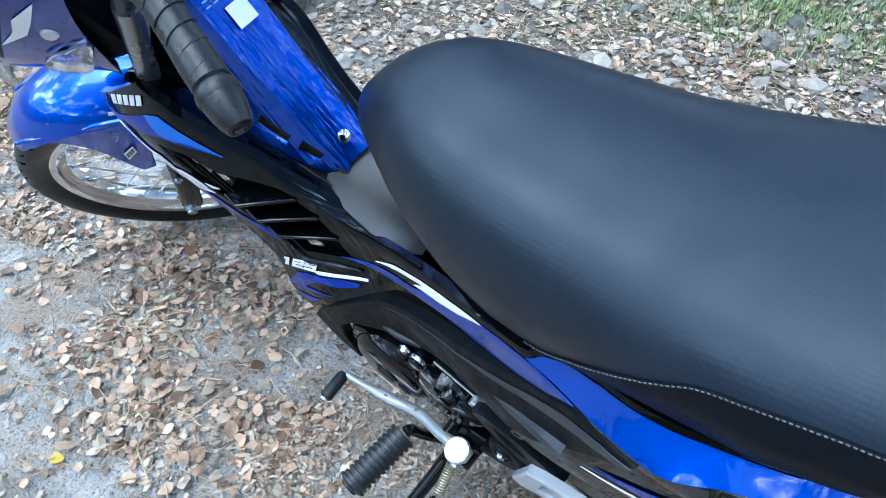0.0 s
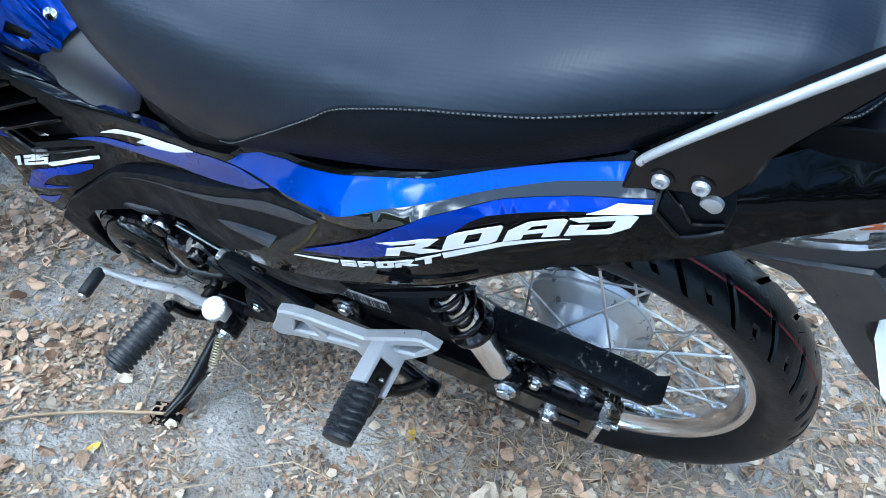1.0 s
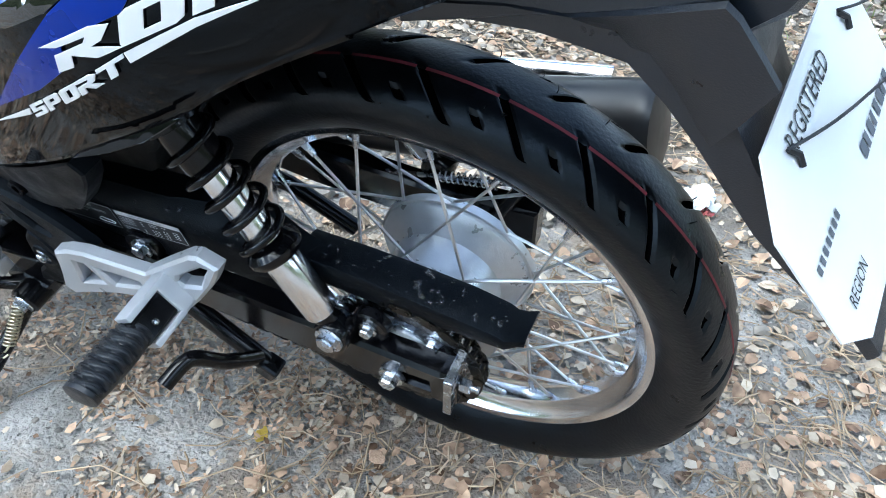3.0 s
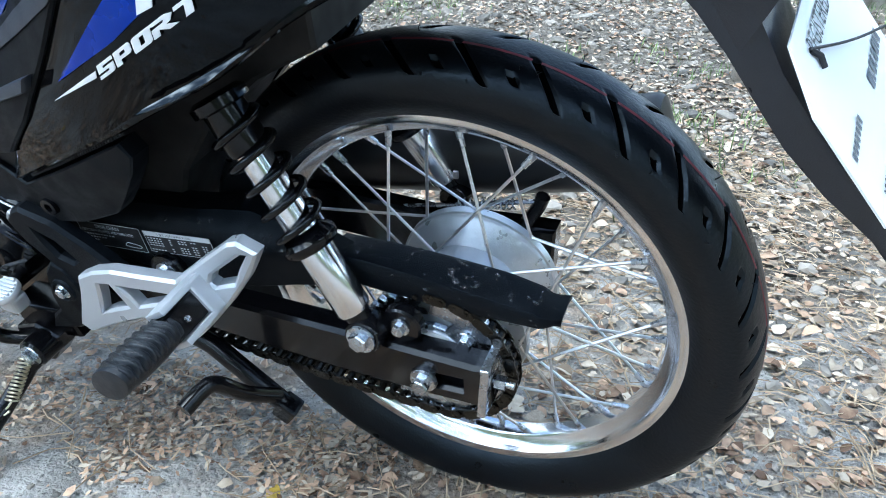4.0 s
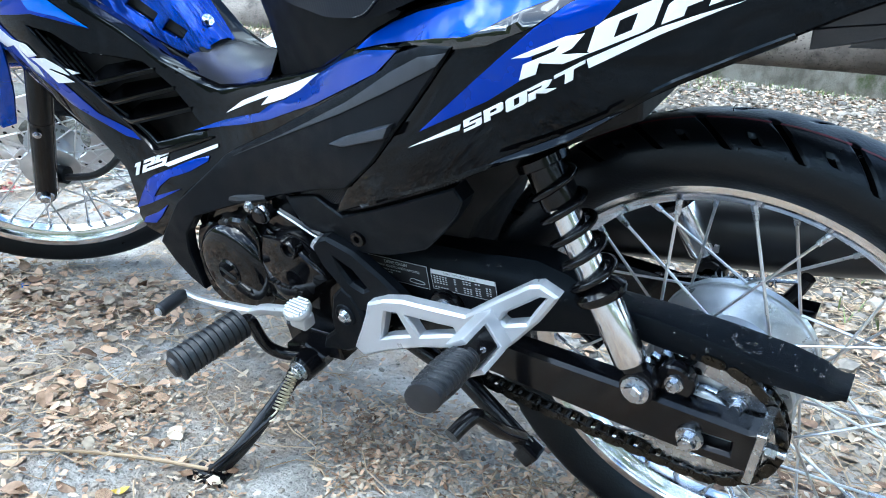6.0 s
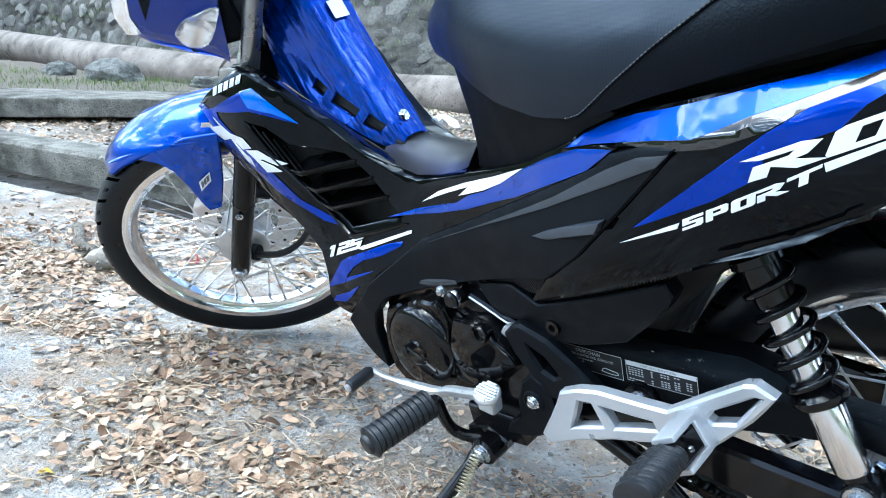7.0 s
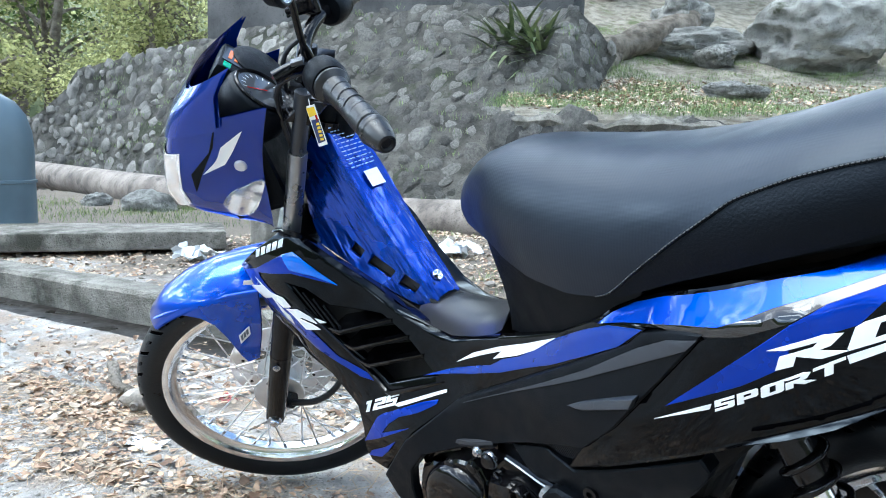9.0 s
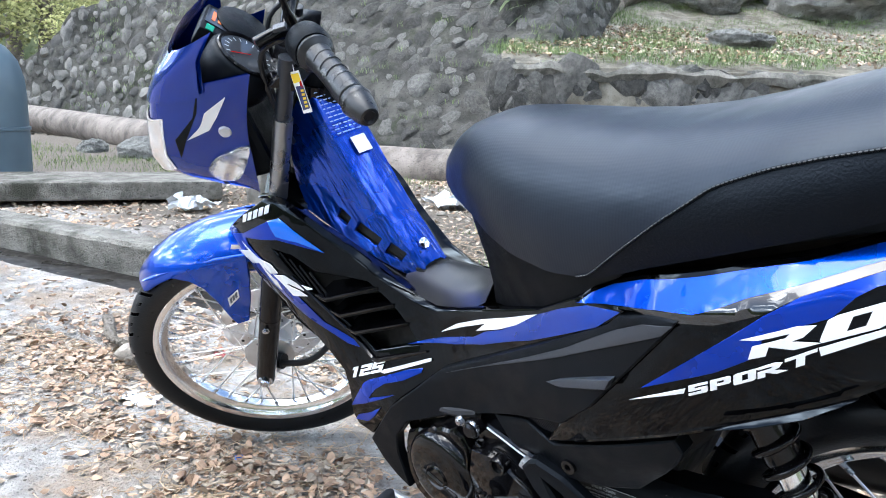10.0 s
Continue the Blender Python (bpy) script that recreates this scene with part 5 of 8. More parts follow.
for (x0, z0), (x1, z1) in (((-.863, .5196), (-.757, .539)), ((-.841, .4943), (-.7285, .5166)), ((-.819, .4683), (-.7007, .4933))):
    y0, y1 = hull(x0, z0), hull(x1, z1)
    v = [(x0, y0 - .002, z0), (x0 + .03, y0 - .007, z0 + .002), (x1, y1 - .002, z1), (x1 - .01, y1 + .032, z1 + .007), (x0, y0 + .036, z0 + .010)]
    v += [(a, b, c - .005) for a, b, c in v]
    part("vent_fin", (v, [(0, 1, 2, 3, 4), (9, 8, 7, 6, 5)] + [(i, i + 5, (i + 1) % 5 + 5, (i + 1) % 5) for i in range(5)], GLOSS, False), shield, "glossy black louvre")
    part("fin_edge", (*tube([v[0], v[1], v[2]], [.0022, .0026, .0012], 8), ENGINE, True), shield)
for k in range(4):
    x = -.925 + .017 * k
    part("vent_rib", (*tube([(x, hull(x, .585 - .01 * k) + .004, .585 - .010 * k), (x + .035, hull(x, .53) + .012, .535 - .008 * k)], .0028, 6), GLOSS, True), shield)

# the shield's inward top face, from its ridge to the centre cover
ridge = [(-.985, .662), (-.959, .665), (-.914, .657), (-.874, .633), (-.841, .608), (-.806, .587), (-.751, .55), (-.692, .527), (-.647, .522), (-.599, .535), (-.545, .553)]
inner = [(-1.0, -.075, .655), (-.965, -.070, .655), (-.925, -.070, .640), (-.885, -.066, .618), (-.85, -.058, .6), (-.81, -.05, .578), (-.755, -.04, .546), (-.70, -.05, .53), (-.65, -.058, .524), (-.60, -.062, .53), (-.545, -.066, .55)]
vs, fs = [], []
for (x, z), p in zip(ridge, inner):
    y = hull(x, z)
    for t in (0, .12, .4, .75, 1):
        vs.append(Vector((x, y, z)).lerp(Vector(p), t) + Vector((0, 0, .006 * math.sin(math.pi * min(1, t * 1.3)))))
for i in range(len(ridge) - 1):
    for j in range(4):
        fs.append((i * 5 + j, i * 5 + j + 1, i * 5 + j + 6, i * 5 + j + 5))
both("shield_top", (vs, fs), GLOSS, bike)

# decals of the shield
decal("blue_stripe", [(-1.07, .592), (-1.02, .603), (-.948, .632), (-.92, .638), (-.895, .62), (-.845, .588), (-.894, .601), (-.923, .607), (-1.012, .598), (-1.008, .588), (-.951, .554), (-.895, .502), (-.861, .470), (-.776, .437), (-.821, .441), (-.908, .477), (-.983, .531), (-1.04, .567)], BLUE_DARK, shield)
decal("cyan_stripe", [(-.945, .634), (-.92, .640), (-.905, .632), (-.846, .589), (-.885, .604), (-.925, .612)], CYAN, shield, 0.0022)
decal("emblem_letter", [(-1.056, .565), (-1.010, .576), (-1.027, .5875), (-.982, .568), (-.949, .564), (-.935, .549), (-.9585, .544), (-.9676, .551), (-.978, .556), (-.957, .536), (-.947, .5315), (-.9435, .515), (-.960, .522), (-.983, .559), (-1.010, .5515)], WHITE, shield, 0.0026, .008)
decal("emblem_letter", [(-.951, .5434), (-.921, .547), (-.8996, .5376), (-.8667, .5296), (-.886, .5254), (-.915, .5328), (-.9224, .5306), (-.8966, .5242), (-.8804, .516), (-.915, .511), (-.9254, .522), (-.936, .5325)], WHITE, shield, 0.0026, .008)
for k in range(5):
    x, z = -1.018 + .0155 * k, .6215 + .0052 * k
    decal("emblem_bar", [(x, z), (x + .011, z + .0037), (x + .0105, z + .0157), (x - .0005, z + .012)], WHITE, shield, 0.0024)
decal("blue_flash", [(-.830, .3285), (-.790, .382), (-.776, .391), (-.695, .428), (-.663, .4385), (-.665, .432), (-.698, .413), (-.738, .397), (-.762, .3795), (-.780, .359), (-.714, .387), (-.789, .347)], BLUE_DARK, shield)
decal("blue_flash", [(-.822, .306), (-.8137, .317), (-.776, .336), (-.747, .3555), (-.769, .331), (-.787, .316)], BLUE_DARK, shield)
decal("white_flash", [(-.632, .498), (-.597, .520), (-.545, .543), (-.483, .567), (-.431, .590), (-.47, .563), (-.504, .545), (-.554, .525), (-.535, .541), (-.58, .522)], WHITE, shield, 0.0024)
decal("blue_flame", [(-.698, .464), (-.634, .489), (-.56, .514), (-.535, .530), (-.50, .545), (-.47, .564), (-.43, .590), (-.382, .616), (-.345, .632), (-.296, .643), (-.329, .615), (-.378, .589), (-.44, .556), (-.481, .538), (-.538, .512), (-.598, .491)], BLUE, shield)


decal("white_line", [(-.7494, .4115), (-.742, .4165), (-.648, .4565), (-.6475, .4525), (-.740, .4115)], WHITE, shield, 0.0022)

# -- blue centre cover over the frame --
RIDGE = [(-.925, .828, .026), (-.895, .785, .033), (-.862, .735, .036), (-.835, .693, .035), (-.80, .645, .032), (-.765, .602, .029), (-.738, .569, .027), (-.722, .549, .026)]
SKIRT = [(-.955, .775, .050), (-.955, .735, .060), (-.945, .680, .067), (-.925, .634, .071), (-.86, .604, .067), (-.80, .574, .058), (-.757, .549, .047), (-.735, .538, .030)]
YC = 0.008
vs, fs = [], []
rows = []
for (x, z, w) in RIDGE:
    rows.append([(x - .004 * abs(t) * 0, YC + t * w, z + .006 * (1 - t * t)) for t in (-1, -.85, -.5, 0, .5, .85, 1)])
for r in rows:
    vs += r
for i in range(len(rows) - 1):
    for j in range(6):
        fs.append((i * 7 + j, i * 7 + j + 1, i * 7 + j + 8, i * 7 + j + 7))
cover = part("center_cover", (*joined((vs, fs)), BLUE_WRAP, True), bike, "glossy metallic blue centre cover")
side_pts = [(x, z, YC - w) for x, z, w in RIDGE] + [(x, z, YC - w) for x, z, w in SKIRT]
cover_side = spread_over(side_pts)
side_loop = [(x, z) for x, z, w in RIDGE] + [(x, z) for x, z, w in reversed(SKIRT)]


def slots():
    a, b = Vector((-.872, .628)), Vector((-.752, .5585))
    up = Vector((.008, .0135))
    out = []
    for s0, s1 in ((0.04, .22), (.32, .66), (.76, .98)):
        p, q = a.lerp(b, s0), a.lerp(b, s1)
        out.append([tuple(p), tuple(q), tuple(q + up), tuple(p + up * 1.15)])
    return out




def both_about_center(name, piece, mat):
    """A left part of the cover and its mirror image across the cover's own middle."""
    part(name, (*piece, mat, True), cover)
    part(name, ([Vector((p[0], 2 * YC - p[1], p[2])) for p in piece[0]], [tuple(reversed(f)) for f in piece[1]], mat, True), cover)


both_about_center("cover_side", panel([side_loop] + slots(), lambda x, z: cover_side(x, z), .004, 0, .012, .001), BLUE_WRAP)
# black sheet added behind the slots, standing for the shade in them
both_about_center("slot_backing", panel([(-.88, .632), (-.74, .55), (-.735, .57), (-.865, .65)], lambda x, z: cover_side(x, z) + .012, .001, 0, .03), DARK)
part("cover_screw", (*moved(lathe([(0, -.003), (.004, -.0028), (.0085, -.001), (.009, .002)], 20), at(-.7385, YC, .5805) @ Vector((0, -1, 0)).rotation_difference(Vector((.81, 0, .58))).to_matrix().to_4x4()), CHROME, True), cover, "chromed cover screw")
fr = random.Random(12)
for k in range(11):
    z0 = .742 + .0062 * k
    x = -.866 - .0039 * k
    y0 = YC - .030
    while y0 < YC + .018:
        y1 = y0 + fr.uniform(.004, .012)
        part("print_bar", ([(x, y0, z0), (x, y1, z0), (x - .0010, y1, z0 + .0015), (x - .0010, y0, z0 + .0015)], [(0, 1, 2, 3)], FILM, False), cover, m=at(.0035, 0, .0085))
        y0 = y1 + fr.uniform(.0015, .004)
part("sticker", ([(-.845, YC - .012, .709), (-.845, YC + .016, .709), (-.861, YC + .016, .733), (-.861, YC - .012, .733)], [(0, 1, 2, 3)], PAPER, False), cover, "white paper sticker", m=at(.004, 0, .0085))

# -- grey saddle-shaped step cover --
vs, fs = [], []
for x, zc, w, zs in ((-.745, .552, .044, .536), (-.70, .546, .060, .530), (-.66, .545, .066, .525), (-.62, .548, .069, .527), (-.585, .558, .070, .537), (-.555, .578, .068, .555), (-.54, .605, .064, .585)):
    for j in range(9):
        t = -1 + j / 4
        vs.append((x, .004 + t * w, zs + (zc - zs) * (1 - abs(t) ** 2.4)))
for i in range(6):
    for j in range(8):
        fs.append((i * 9 + j, i * 9 + j + 1, i * 9 + j + 10, i * 9 + j + 9))
part("step_cover", (vs, fs, STEP, True), bike, "dark grey saddle-shaped step cover")

# -- seat --
SEAT = [(-.643, .706, .688, .010), (-.637, .724, .686, .024), (-.622, .747, .686, .040), (-.600, .767, .687, .055), (-.575, .784, .687, .070), (-.54, .796, .684, .090), (-.505, .799, .672, .106), (-.46, .798, .660, .119),
        (-.40, .797, .654, .129), (-.335, .799, .662, .135), (-.27, .807, .690, .139), (-.21, .820, .713, .143), (-.16, .834, .733, .146), (-.11, .847, .751, .142), (-.05, .864, .775, .131),
        (.01, .881, .800, .114), (.06, .893, .824, .099), (.10, .898, .838, .090), (.135, .888, .845, .078), (.152, .866, .846, .055)]
SEAM = [(-.66, .60), (-.365, .650), (-.335, .672), (-.305, .699), (-.26, .737), (-.206, .778), (-.159, .798), (-.118, .810), (-.05, .826), (.02, .845), (.10, .862), (.152, .860)]


def lerp_table(table, x, col=1):
    return float(np.interp(x, [r[0] for r in table], [r[col] for r in table]))


vs, cover_f, side_f, seam_l, seam_r = [], [], [], [], []
xs = list(np.linspace(-.643, -.60, 9)) + list(np.linspace(-.585, .09, 46)) + list(np.linspace(.10, .152, 8))
HALF = 14
LOW = 5
for x in xs:
    zt, zb, w = (lerp_table(SEAT, x, c) for c in (1, 2, 3))
    rel = min(.93, max(.0, (lerp_table(SEAM, x) - zb) / (zt - zb)))
    ps = math.asin(rel ** 1.25) / (math.pi / 2)
    row = []
    for j in range(HALF + 1):
        t = ps * j / LOW if j <= LOW else ps + (1 - ps) * (j - LOW) / (HALF - LOW)
        a = t * math.pi / 2
        y = w * max(0, math.cos(a)) ** .62
        z = zb + (zt - zb) * math.sin(a) ** .8
        if t < .25:
            y -= .010 * (1 - t / .25) ** 2
        row.append((x, -y, z))
    full = row + [(x, -p[1], p[2]) for p in reversed(row[:-1])]
    seam_l.append(Vector(row[LOW]))
    vs += full
K = 2 * HALF + 1
for i in range(len(xs) - 1):
    for j in range(K - 1):
        f = (i * K + j, i * K + j + 1, i * K + K + j + 1, i * K + K + j)
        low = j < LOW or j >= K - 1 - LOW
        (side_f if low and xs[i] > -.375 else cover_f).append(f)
cover_f.append(tuple(range(K - 1, -1, -1)))
side_f.append(tuple((len(xs) - 1) * K + j for j in range(K)))


seat = part("seat", (*used_only(vs, cover_f), VINYL, True), bike, "long black vinyl seat with a raised rear")
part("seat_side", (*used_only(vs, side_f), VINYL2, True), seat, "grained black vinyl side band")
stitch = [p for p, x in zip(seam_l, xs) if x > -.375]
seam_line = smooth_line(stitch, 4)
part("seam", (*tube([p + Vector((0, -.0006, .0004)) for p in seam_line], .0016, 6), VINYL2, True), seat)
stitches = []
acc = 0.0
for i in range(len(seam_line) - 1):
    a, b = seam_line[i], seam_line[i + 1]
    stitches.append(tube([a + Vector((0, -.0022, .001)), a.lerp(b, .55) + Vector((0, -.0024, .001))], .0007, 5))
part("stitching", (*joined(*stitches), THREAD, False), seat, "grey stitching along the seat seam")
part("seat_pan", (*panel([(-.56, .686), (-.5, .676), (-.335, .668), (-.2, .712), (-.1, .742), (.0, .770), (.1, .785), (.1, .795), (0, .785), (-.1, .758), (-.2, .728), (-.335, .684), (-.5, .69), (-.56, .70)], lambda x, z: float(np.interp(x, [-.56, -.26, -.05, .02, .1], [-.055, -.112, -.098, -.078, -.055])), .12, 0, .02), MATTE, False), seat)

# black cover below the seat's front
BASE = [(-.568, .692), (-.554, .656), (-.54, .621), (-.536, .588), (-.540, .557), (-.50, .566), (-.44, .59), (-.383, .622), (-.345, .640), (-.31, .668), (-.36, .675), (-.45, .672), (-.52, .688)]
base_y = spread_over([(-.568, .692, -.058), (-.54, .557, -.060), (-.5, .62, -.080), (-.44, .59, -.095), (-.36, .64, -.110), (-.33, .68, -.112), (-.50, .684, -.085)])
pan = both("seat_base", panel(BASE, base_y, .004, 0, .02), MATTE, bike, "matte black cover below the seat")
vs, fs = [], []
for i, (x, z) in enumerate(((-.568, .692), (-.554, .656), (-.54, .621), (-.536, .588), (-.540, .557))):
    y = base_y(x, z)
    for j in range(7):
        t = -1 + j / 3
        vs.append((x - .022 * (1 - t * t), -t * y, z))
for i in range(4):
    for j in range(6):
        fs.append((i * 7 + j, i * 7 + j + 1, i * 7 + j + 8, i * 7 + j + 7))
part("front_face", (vs, fs, MATTE, True), pan)

# -- matte side cover over the engine --
ENGINE_COVER = [(-.717, .368), (-.778, .290), (-.754, .263), (-.728, .243), (-.704, .231), (-.712, .264), (-.718, .290), (-.713, .323), (-.686, .357), (-.591, .397), (-.525, .425), (-.477, .446),
                (-.406, .477), (-.378, .487), (-.332, .53), (-.276, .598), (-.245, .636), (-.226, .660), (-.258, .654), (-.296, .638), (-.315, .620), (-.369, .589), (-.436, .551), (-.525, .501), (-.616, .453)]


def cover_bulge(x, z):
    d = (z - .376) - (x + .712) * .34
    return hull(x, z) - .005 - .010 * min(1, max(0, (d + .01) / .05)) * min(1, max(0, (-.36 - x) / .1))


side_cover = both("engine_side_cover", panel(ENGINE_COVER, cover_bulge, .014, 0, .016, .002), MATTE, bike, "matte black plastic engine side cover")
# grey painted over the matte cover for the light on its upper facet
decal("grey_facet", [(-.60, .458), (-.525, .495), (-.436, .543), (-.369, .58), (-.30, .625), (-.262, .646), (-.228, .656), (-.24, .643), (-.30, .609), (-.376, .568), (-.46, .527), (-.54, .487)], GREY, side_cover, .0016, .016, cover_bulge)
fin_loop = [(-.397, .531), (-.372, .544), (-.297, .578), (-.303, .566), (-.372, .536)]
part("raised_fin", (*panel(fin_loop, lambda x, z: cover_bulge(x, z) - .010 * (x + .397) / .1, .02, 0, .02), GREY, True), side_cover)
both("frame_cover", panel([(-.525, .423), (-.510, .420), (-.456, .4385), (-.407, .4315), (-.32, .477), (-.237, .521), (-.230, .510), (-.237, .494), (-.250, .476), (-.287, .433), (-.345, .404), (-.398, .387), (-.435, .396), (-.483, .3866), (-.505, .405)], lambda x, z: hull(x, z) + .012 - .006 * min(1, max(0, (z - .405 - (x + .40) * .36) / .02)), .02, 0, .014, .002), MATTE, bike, "dark frame cover with a fine ribbed strip")
part("cover_screw", (*moved(lathe([(0, .001), (.004, .001), (.0045, -.003), (.009, -.003), (.010, .004)], 20), at(-.385, hull(-.385, .412) + .008, .412)), FRAME, True), side_cover)
ribs = []
for k in range(26):
    x = -.50 + .0041 * k
    z = .432 + (x + .525) * .28
    ribs.append(tube([(x, hull(x, z) + .0105, z + .003), (x + .012, hull(x, z) + .0105, z - .022 + .0003 * k)], .0007, 4))
for k in range(44):
    x = -.395 + .0038 * k
    z = .449 + (x + .402) * .53
    ribs.append(tube([(x, hull(x, z) + .0105, z), (x + .003, hull(x, z) + .0105, z - .008)], .0007, 4))
part("ribbed_strip", (*joined(*ribs), GREY, False), side_cover)

# -- glossy tail panel --
TAIL = [(-.408, .443), (-.357, .512), (-.304, .578), (-.260, .631), (-.222, .667), (-.278, .651), (-.365, .628), (-.345, .645), (-.317, .660), (-.279, .676), (-.246, .686), (-.212, .697), (-.169, .712), (-.129, .724), (-.080, .743), (-.030, .762),
        (.013, .779), (.048, .786), (.096, .793), (.134, .811), (.176, .829), (.216, .841), (.26, .846), (.30, .846), (.30, .833), (.25, .811), (.217, .794), (.193, .780), (.160, .761), (.135, .750), (.11, .734), (.083, .718),
        (.053, .704), (.026, .689), (-.019, .665), (-.062, .641), (-.12, .60), (-.188, .563), (-.227, .541), (-.295, .506), (-.36, .470)]
tail = both("tail_panel", panel(TAIL, hull, .016, 0, .008, .002), GLOSS, bike, "glossy black tail panel with blue and white decals")
decal("upper_stripe", [(-.360, .630), (-.343, .644), (-.317, .659), (-.279, .675), (-.246, .685), (-.212, .696), (-.169, .711), (-.129, .723), (-.080, .742), (-.030, .761), (.016, .777), (.038, .780), (.038, .775), (-.029, .752), (-.087, .728), (-.136, .706), (-.165, .694), (-.190, .681), (-.211, .671), (-.246, .664), (-.283, .654), (-.321, .643)], BLUE, tail, .0022, .008)
decal("lower_stripe", [(-.265, .578), (-.197, .641), (-.150, .684), (-.125, .703), (-.066, .730), (-.007, .751), (.044, .768), (.044, .758), (-.008, .743), (-.049, .728), (-.075, .718), (-.088, .708), (-.102, .690), (-.14, .672), (-.150, .663), (-.150, .650), (-.189, .622)], BLUE_DARK, tail, .0022, .009)
# added sheet over the bare panel, so the band mirrors more sky
decal("black_band", [(-.283, .6535), (-.246, .6635), (-.211, .6705), (-.190, .6805), (-.165, .6935), (-.136, .7055), (-.087, .7275), (-.029, .7515), (.038, .7745), (.044, .7685), (-.007, .7515), (-.066, .7305), (-.125, .7035), (-.152, .6845), (-.19, .667), (-.24, .655)], BLACK_SHEEN, tail, .0018, .008)
decal("silver_sliver", [(.0, .744), (.044, .760), (.044, .766), (.02, .7585)], WHITE, tail, .0034, .007)
decal("lead_line", [(-.279, .559), (-.219, .5895), (-.217, .5955)], WHITE, tail, .002)
decal("trail_line", [(-.1065, .6575), (-.06, .684), (-.008, .7095), (-.06, .689), (-.1085, .664)], WHITE, tail, .002)

# block letters, drawn in a unit box and slanted along the panel
GLYPHS = {
    "R": [[(-.35, 1), (.62, 1), (.95, .82), (.80, .46), (.62, .40), (1.15, 0), (.72, 0), (.25, .40), (.25, 0), (-.06, 0), (-.06, .58), (.50, .60), (.55, .76), (.0, .80)]],
    "O": [[(.12, 1), (.95, 1), (1, .9), (1, .1), (.88, 0), (.05, 0), (0, .1), (0, .9)], [(.38, .78), (.66, .78), (.66, .22), (.38, .22)]],
    "A": [[(.30, 1), (.92, 1), (1, .9), (1, 0), (.70, 0), (.70, .28), (.34, .28), (.34, 0), (.02, 0), (.02, .6)], [(.42, .74), (.70, .74), (.70, .48), (.36, .48)]],
    "D": [[(-.1, 1), (.85, 1), (1.02, .84), (1, .3), (.75, 0), (-.02, 0), (-.02, .58), (.30, .58), (.30, .24), (.62, .24), (.70, .36), (.70, .76), (.1, .76)]],
    "S": [[(0, 1), (1, 1), (1, .78), (.32, .78), (.32, .60), (1, .60), (1, .1), (.9, 0), (0, 0), (0, .22), (.68, .22), (.68, .40), (0, .40), (0, .9)]],
    "P": [[(0, 1), (.9, 1), (1, .9), (1, .42), (.9, .32), (.32, .32), (.32, 0), (0, 0)], [(.32, .78), (.68, .78), (.68, .54), (.32, .54)]],
    "1": [[(.30, 1), (.75, 1), (.75, 0), (.42, 0), (.42, .74), (.22, .74)]],
    "2": [[(0, 1), (.9, 1), (1, .9), (1, .4), (.34, .4), (.34, .24), (1, .24), (1, 0), (0, 0), (0, .62), (.68, .62), (.68, .76), (0, .76)]],
    "5": [[(0, 1), (1, 1), (1, .76), (.34, .76), (.34, .62), (1, .62), (1, .1), (.9, 0), (0, 0), (0, .24), (.68, .24), (.68, .40), (0, .40)]],
    "T": [[(-.1, 1), (1.1, 1), (1.1, .76), (.66, .76), (.66, 0), (.34, 0), (.34, .76), (-.1, .76)]],
}


def block_word(word, origin, end, height, lean, gap, mat, parent, name, lift):
    o, e = Vector(origin), Vector(end)
    n = len(word)
    step = (e - o) / n
    up = Vector((-(e - o).y, (e - o).x)).normalized() * height
    up += (e - o).normalized() * height * lean
    holder = None
    for i, ch in enumerate(word):
        loops = []
        for lp in GLYPHS[ch]:
            loops.append([tuple(o + step * (i + u * (1 - gap)) + up * v) for u, v in lp])
        ob = part("letter", (*panel(loops, hull, .0006, lift, .012, .0002), mat, False), parent)
    return ob


block_word("ROAD", (-.157, .645), (.036, .7365), .0178, .80, .10, WHITE, tail, "word", .0026)
block_word("125", (-.8277, .3777), (-.7456, .413), .0155, 1.0, .06, WHITE, shield, "word", .0026)
block_word("SPORT", (-.2135, .589), (-.1085, .6535), .0092, .6, .12, WHITE, tail, "word", .0026)
SCOOP = [(.0447, .7767), (.0892, .7884), (.0955, .772), (.0948, .755), (.069, .7435), (.064, .7458), (.0453, .7638)]
part("tail_scoop", (*panel(SCOOP, lambda x, z: hull(x, z) - .002, .002, 0, .008), MATTE, True), tail, "recess round a bolt")
for lip, r in ((((.0447, .7767), (.067, .783), (.0892, .7884)), .0013), (((.0445, .777), (.0453, .7638)), .0022), (((.0453, .7638), (.064, .7458), (.069, .7435), (.082, .748), (.0948, .755)), .0024), (((.0455, .776), (.0634, .7693), (.0704, .7599), (.0766, .7586), (.0934, .7614)), .0016)):
    part("scoop_lip", (*tube(smooth_line([(x, hull(x, z) - .004, z) for x, z in lip], 3), r, 8), ENGINE, True), tail)


def flare_y(x, z):
    """The lower edge of the tail kicks out, so that it looks up at the sky."""
    low = float(np.interp(x, [-.20, -.147, -.115, -.07], [.562, .584, .601, .630]))
    return hull(x, z) - .002 - .9 * max(0, low + .014 - z)


part("lower_flare", (*panel([(-.185, .5685), (-.15, .5835), (-.113, .603), (-.078, .628), (-.096, .617), (-.13, .598), (-.16, .582)], flare_y, .004, 0, .006, .001), GLOSS, True), tail)
part("lower_lip", (*tube(smooth_line([(x, hull(x, z) + .004, z) for x, z in ((-.36, .470), (-.295, .506), (-.227, .541), (-.188, .563), (-.12, .60), (-.062, .641), (-.019, .665), (.026, .689))], 3), .0045, 8), GLOSS, True), tail)


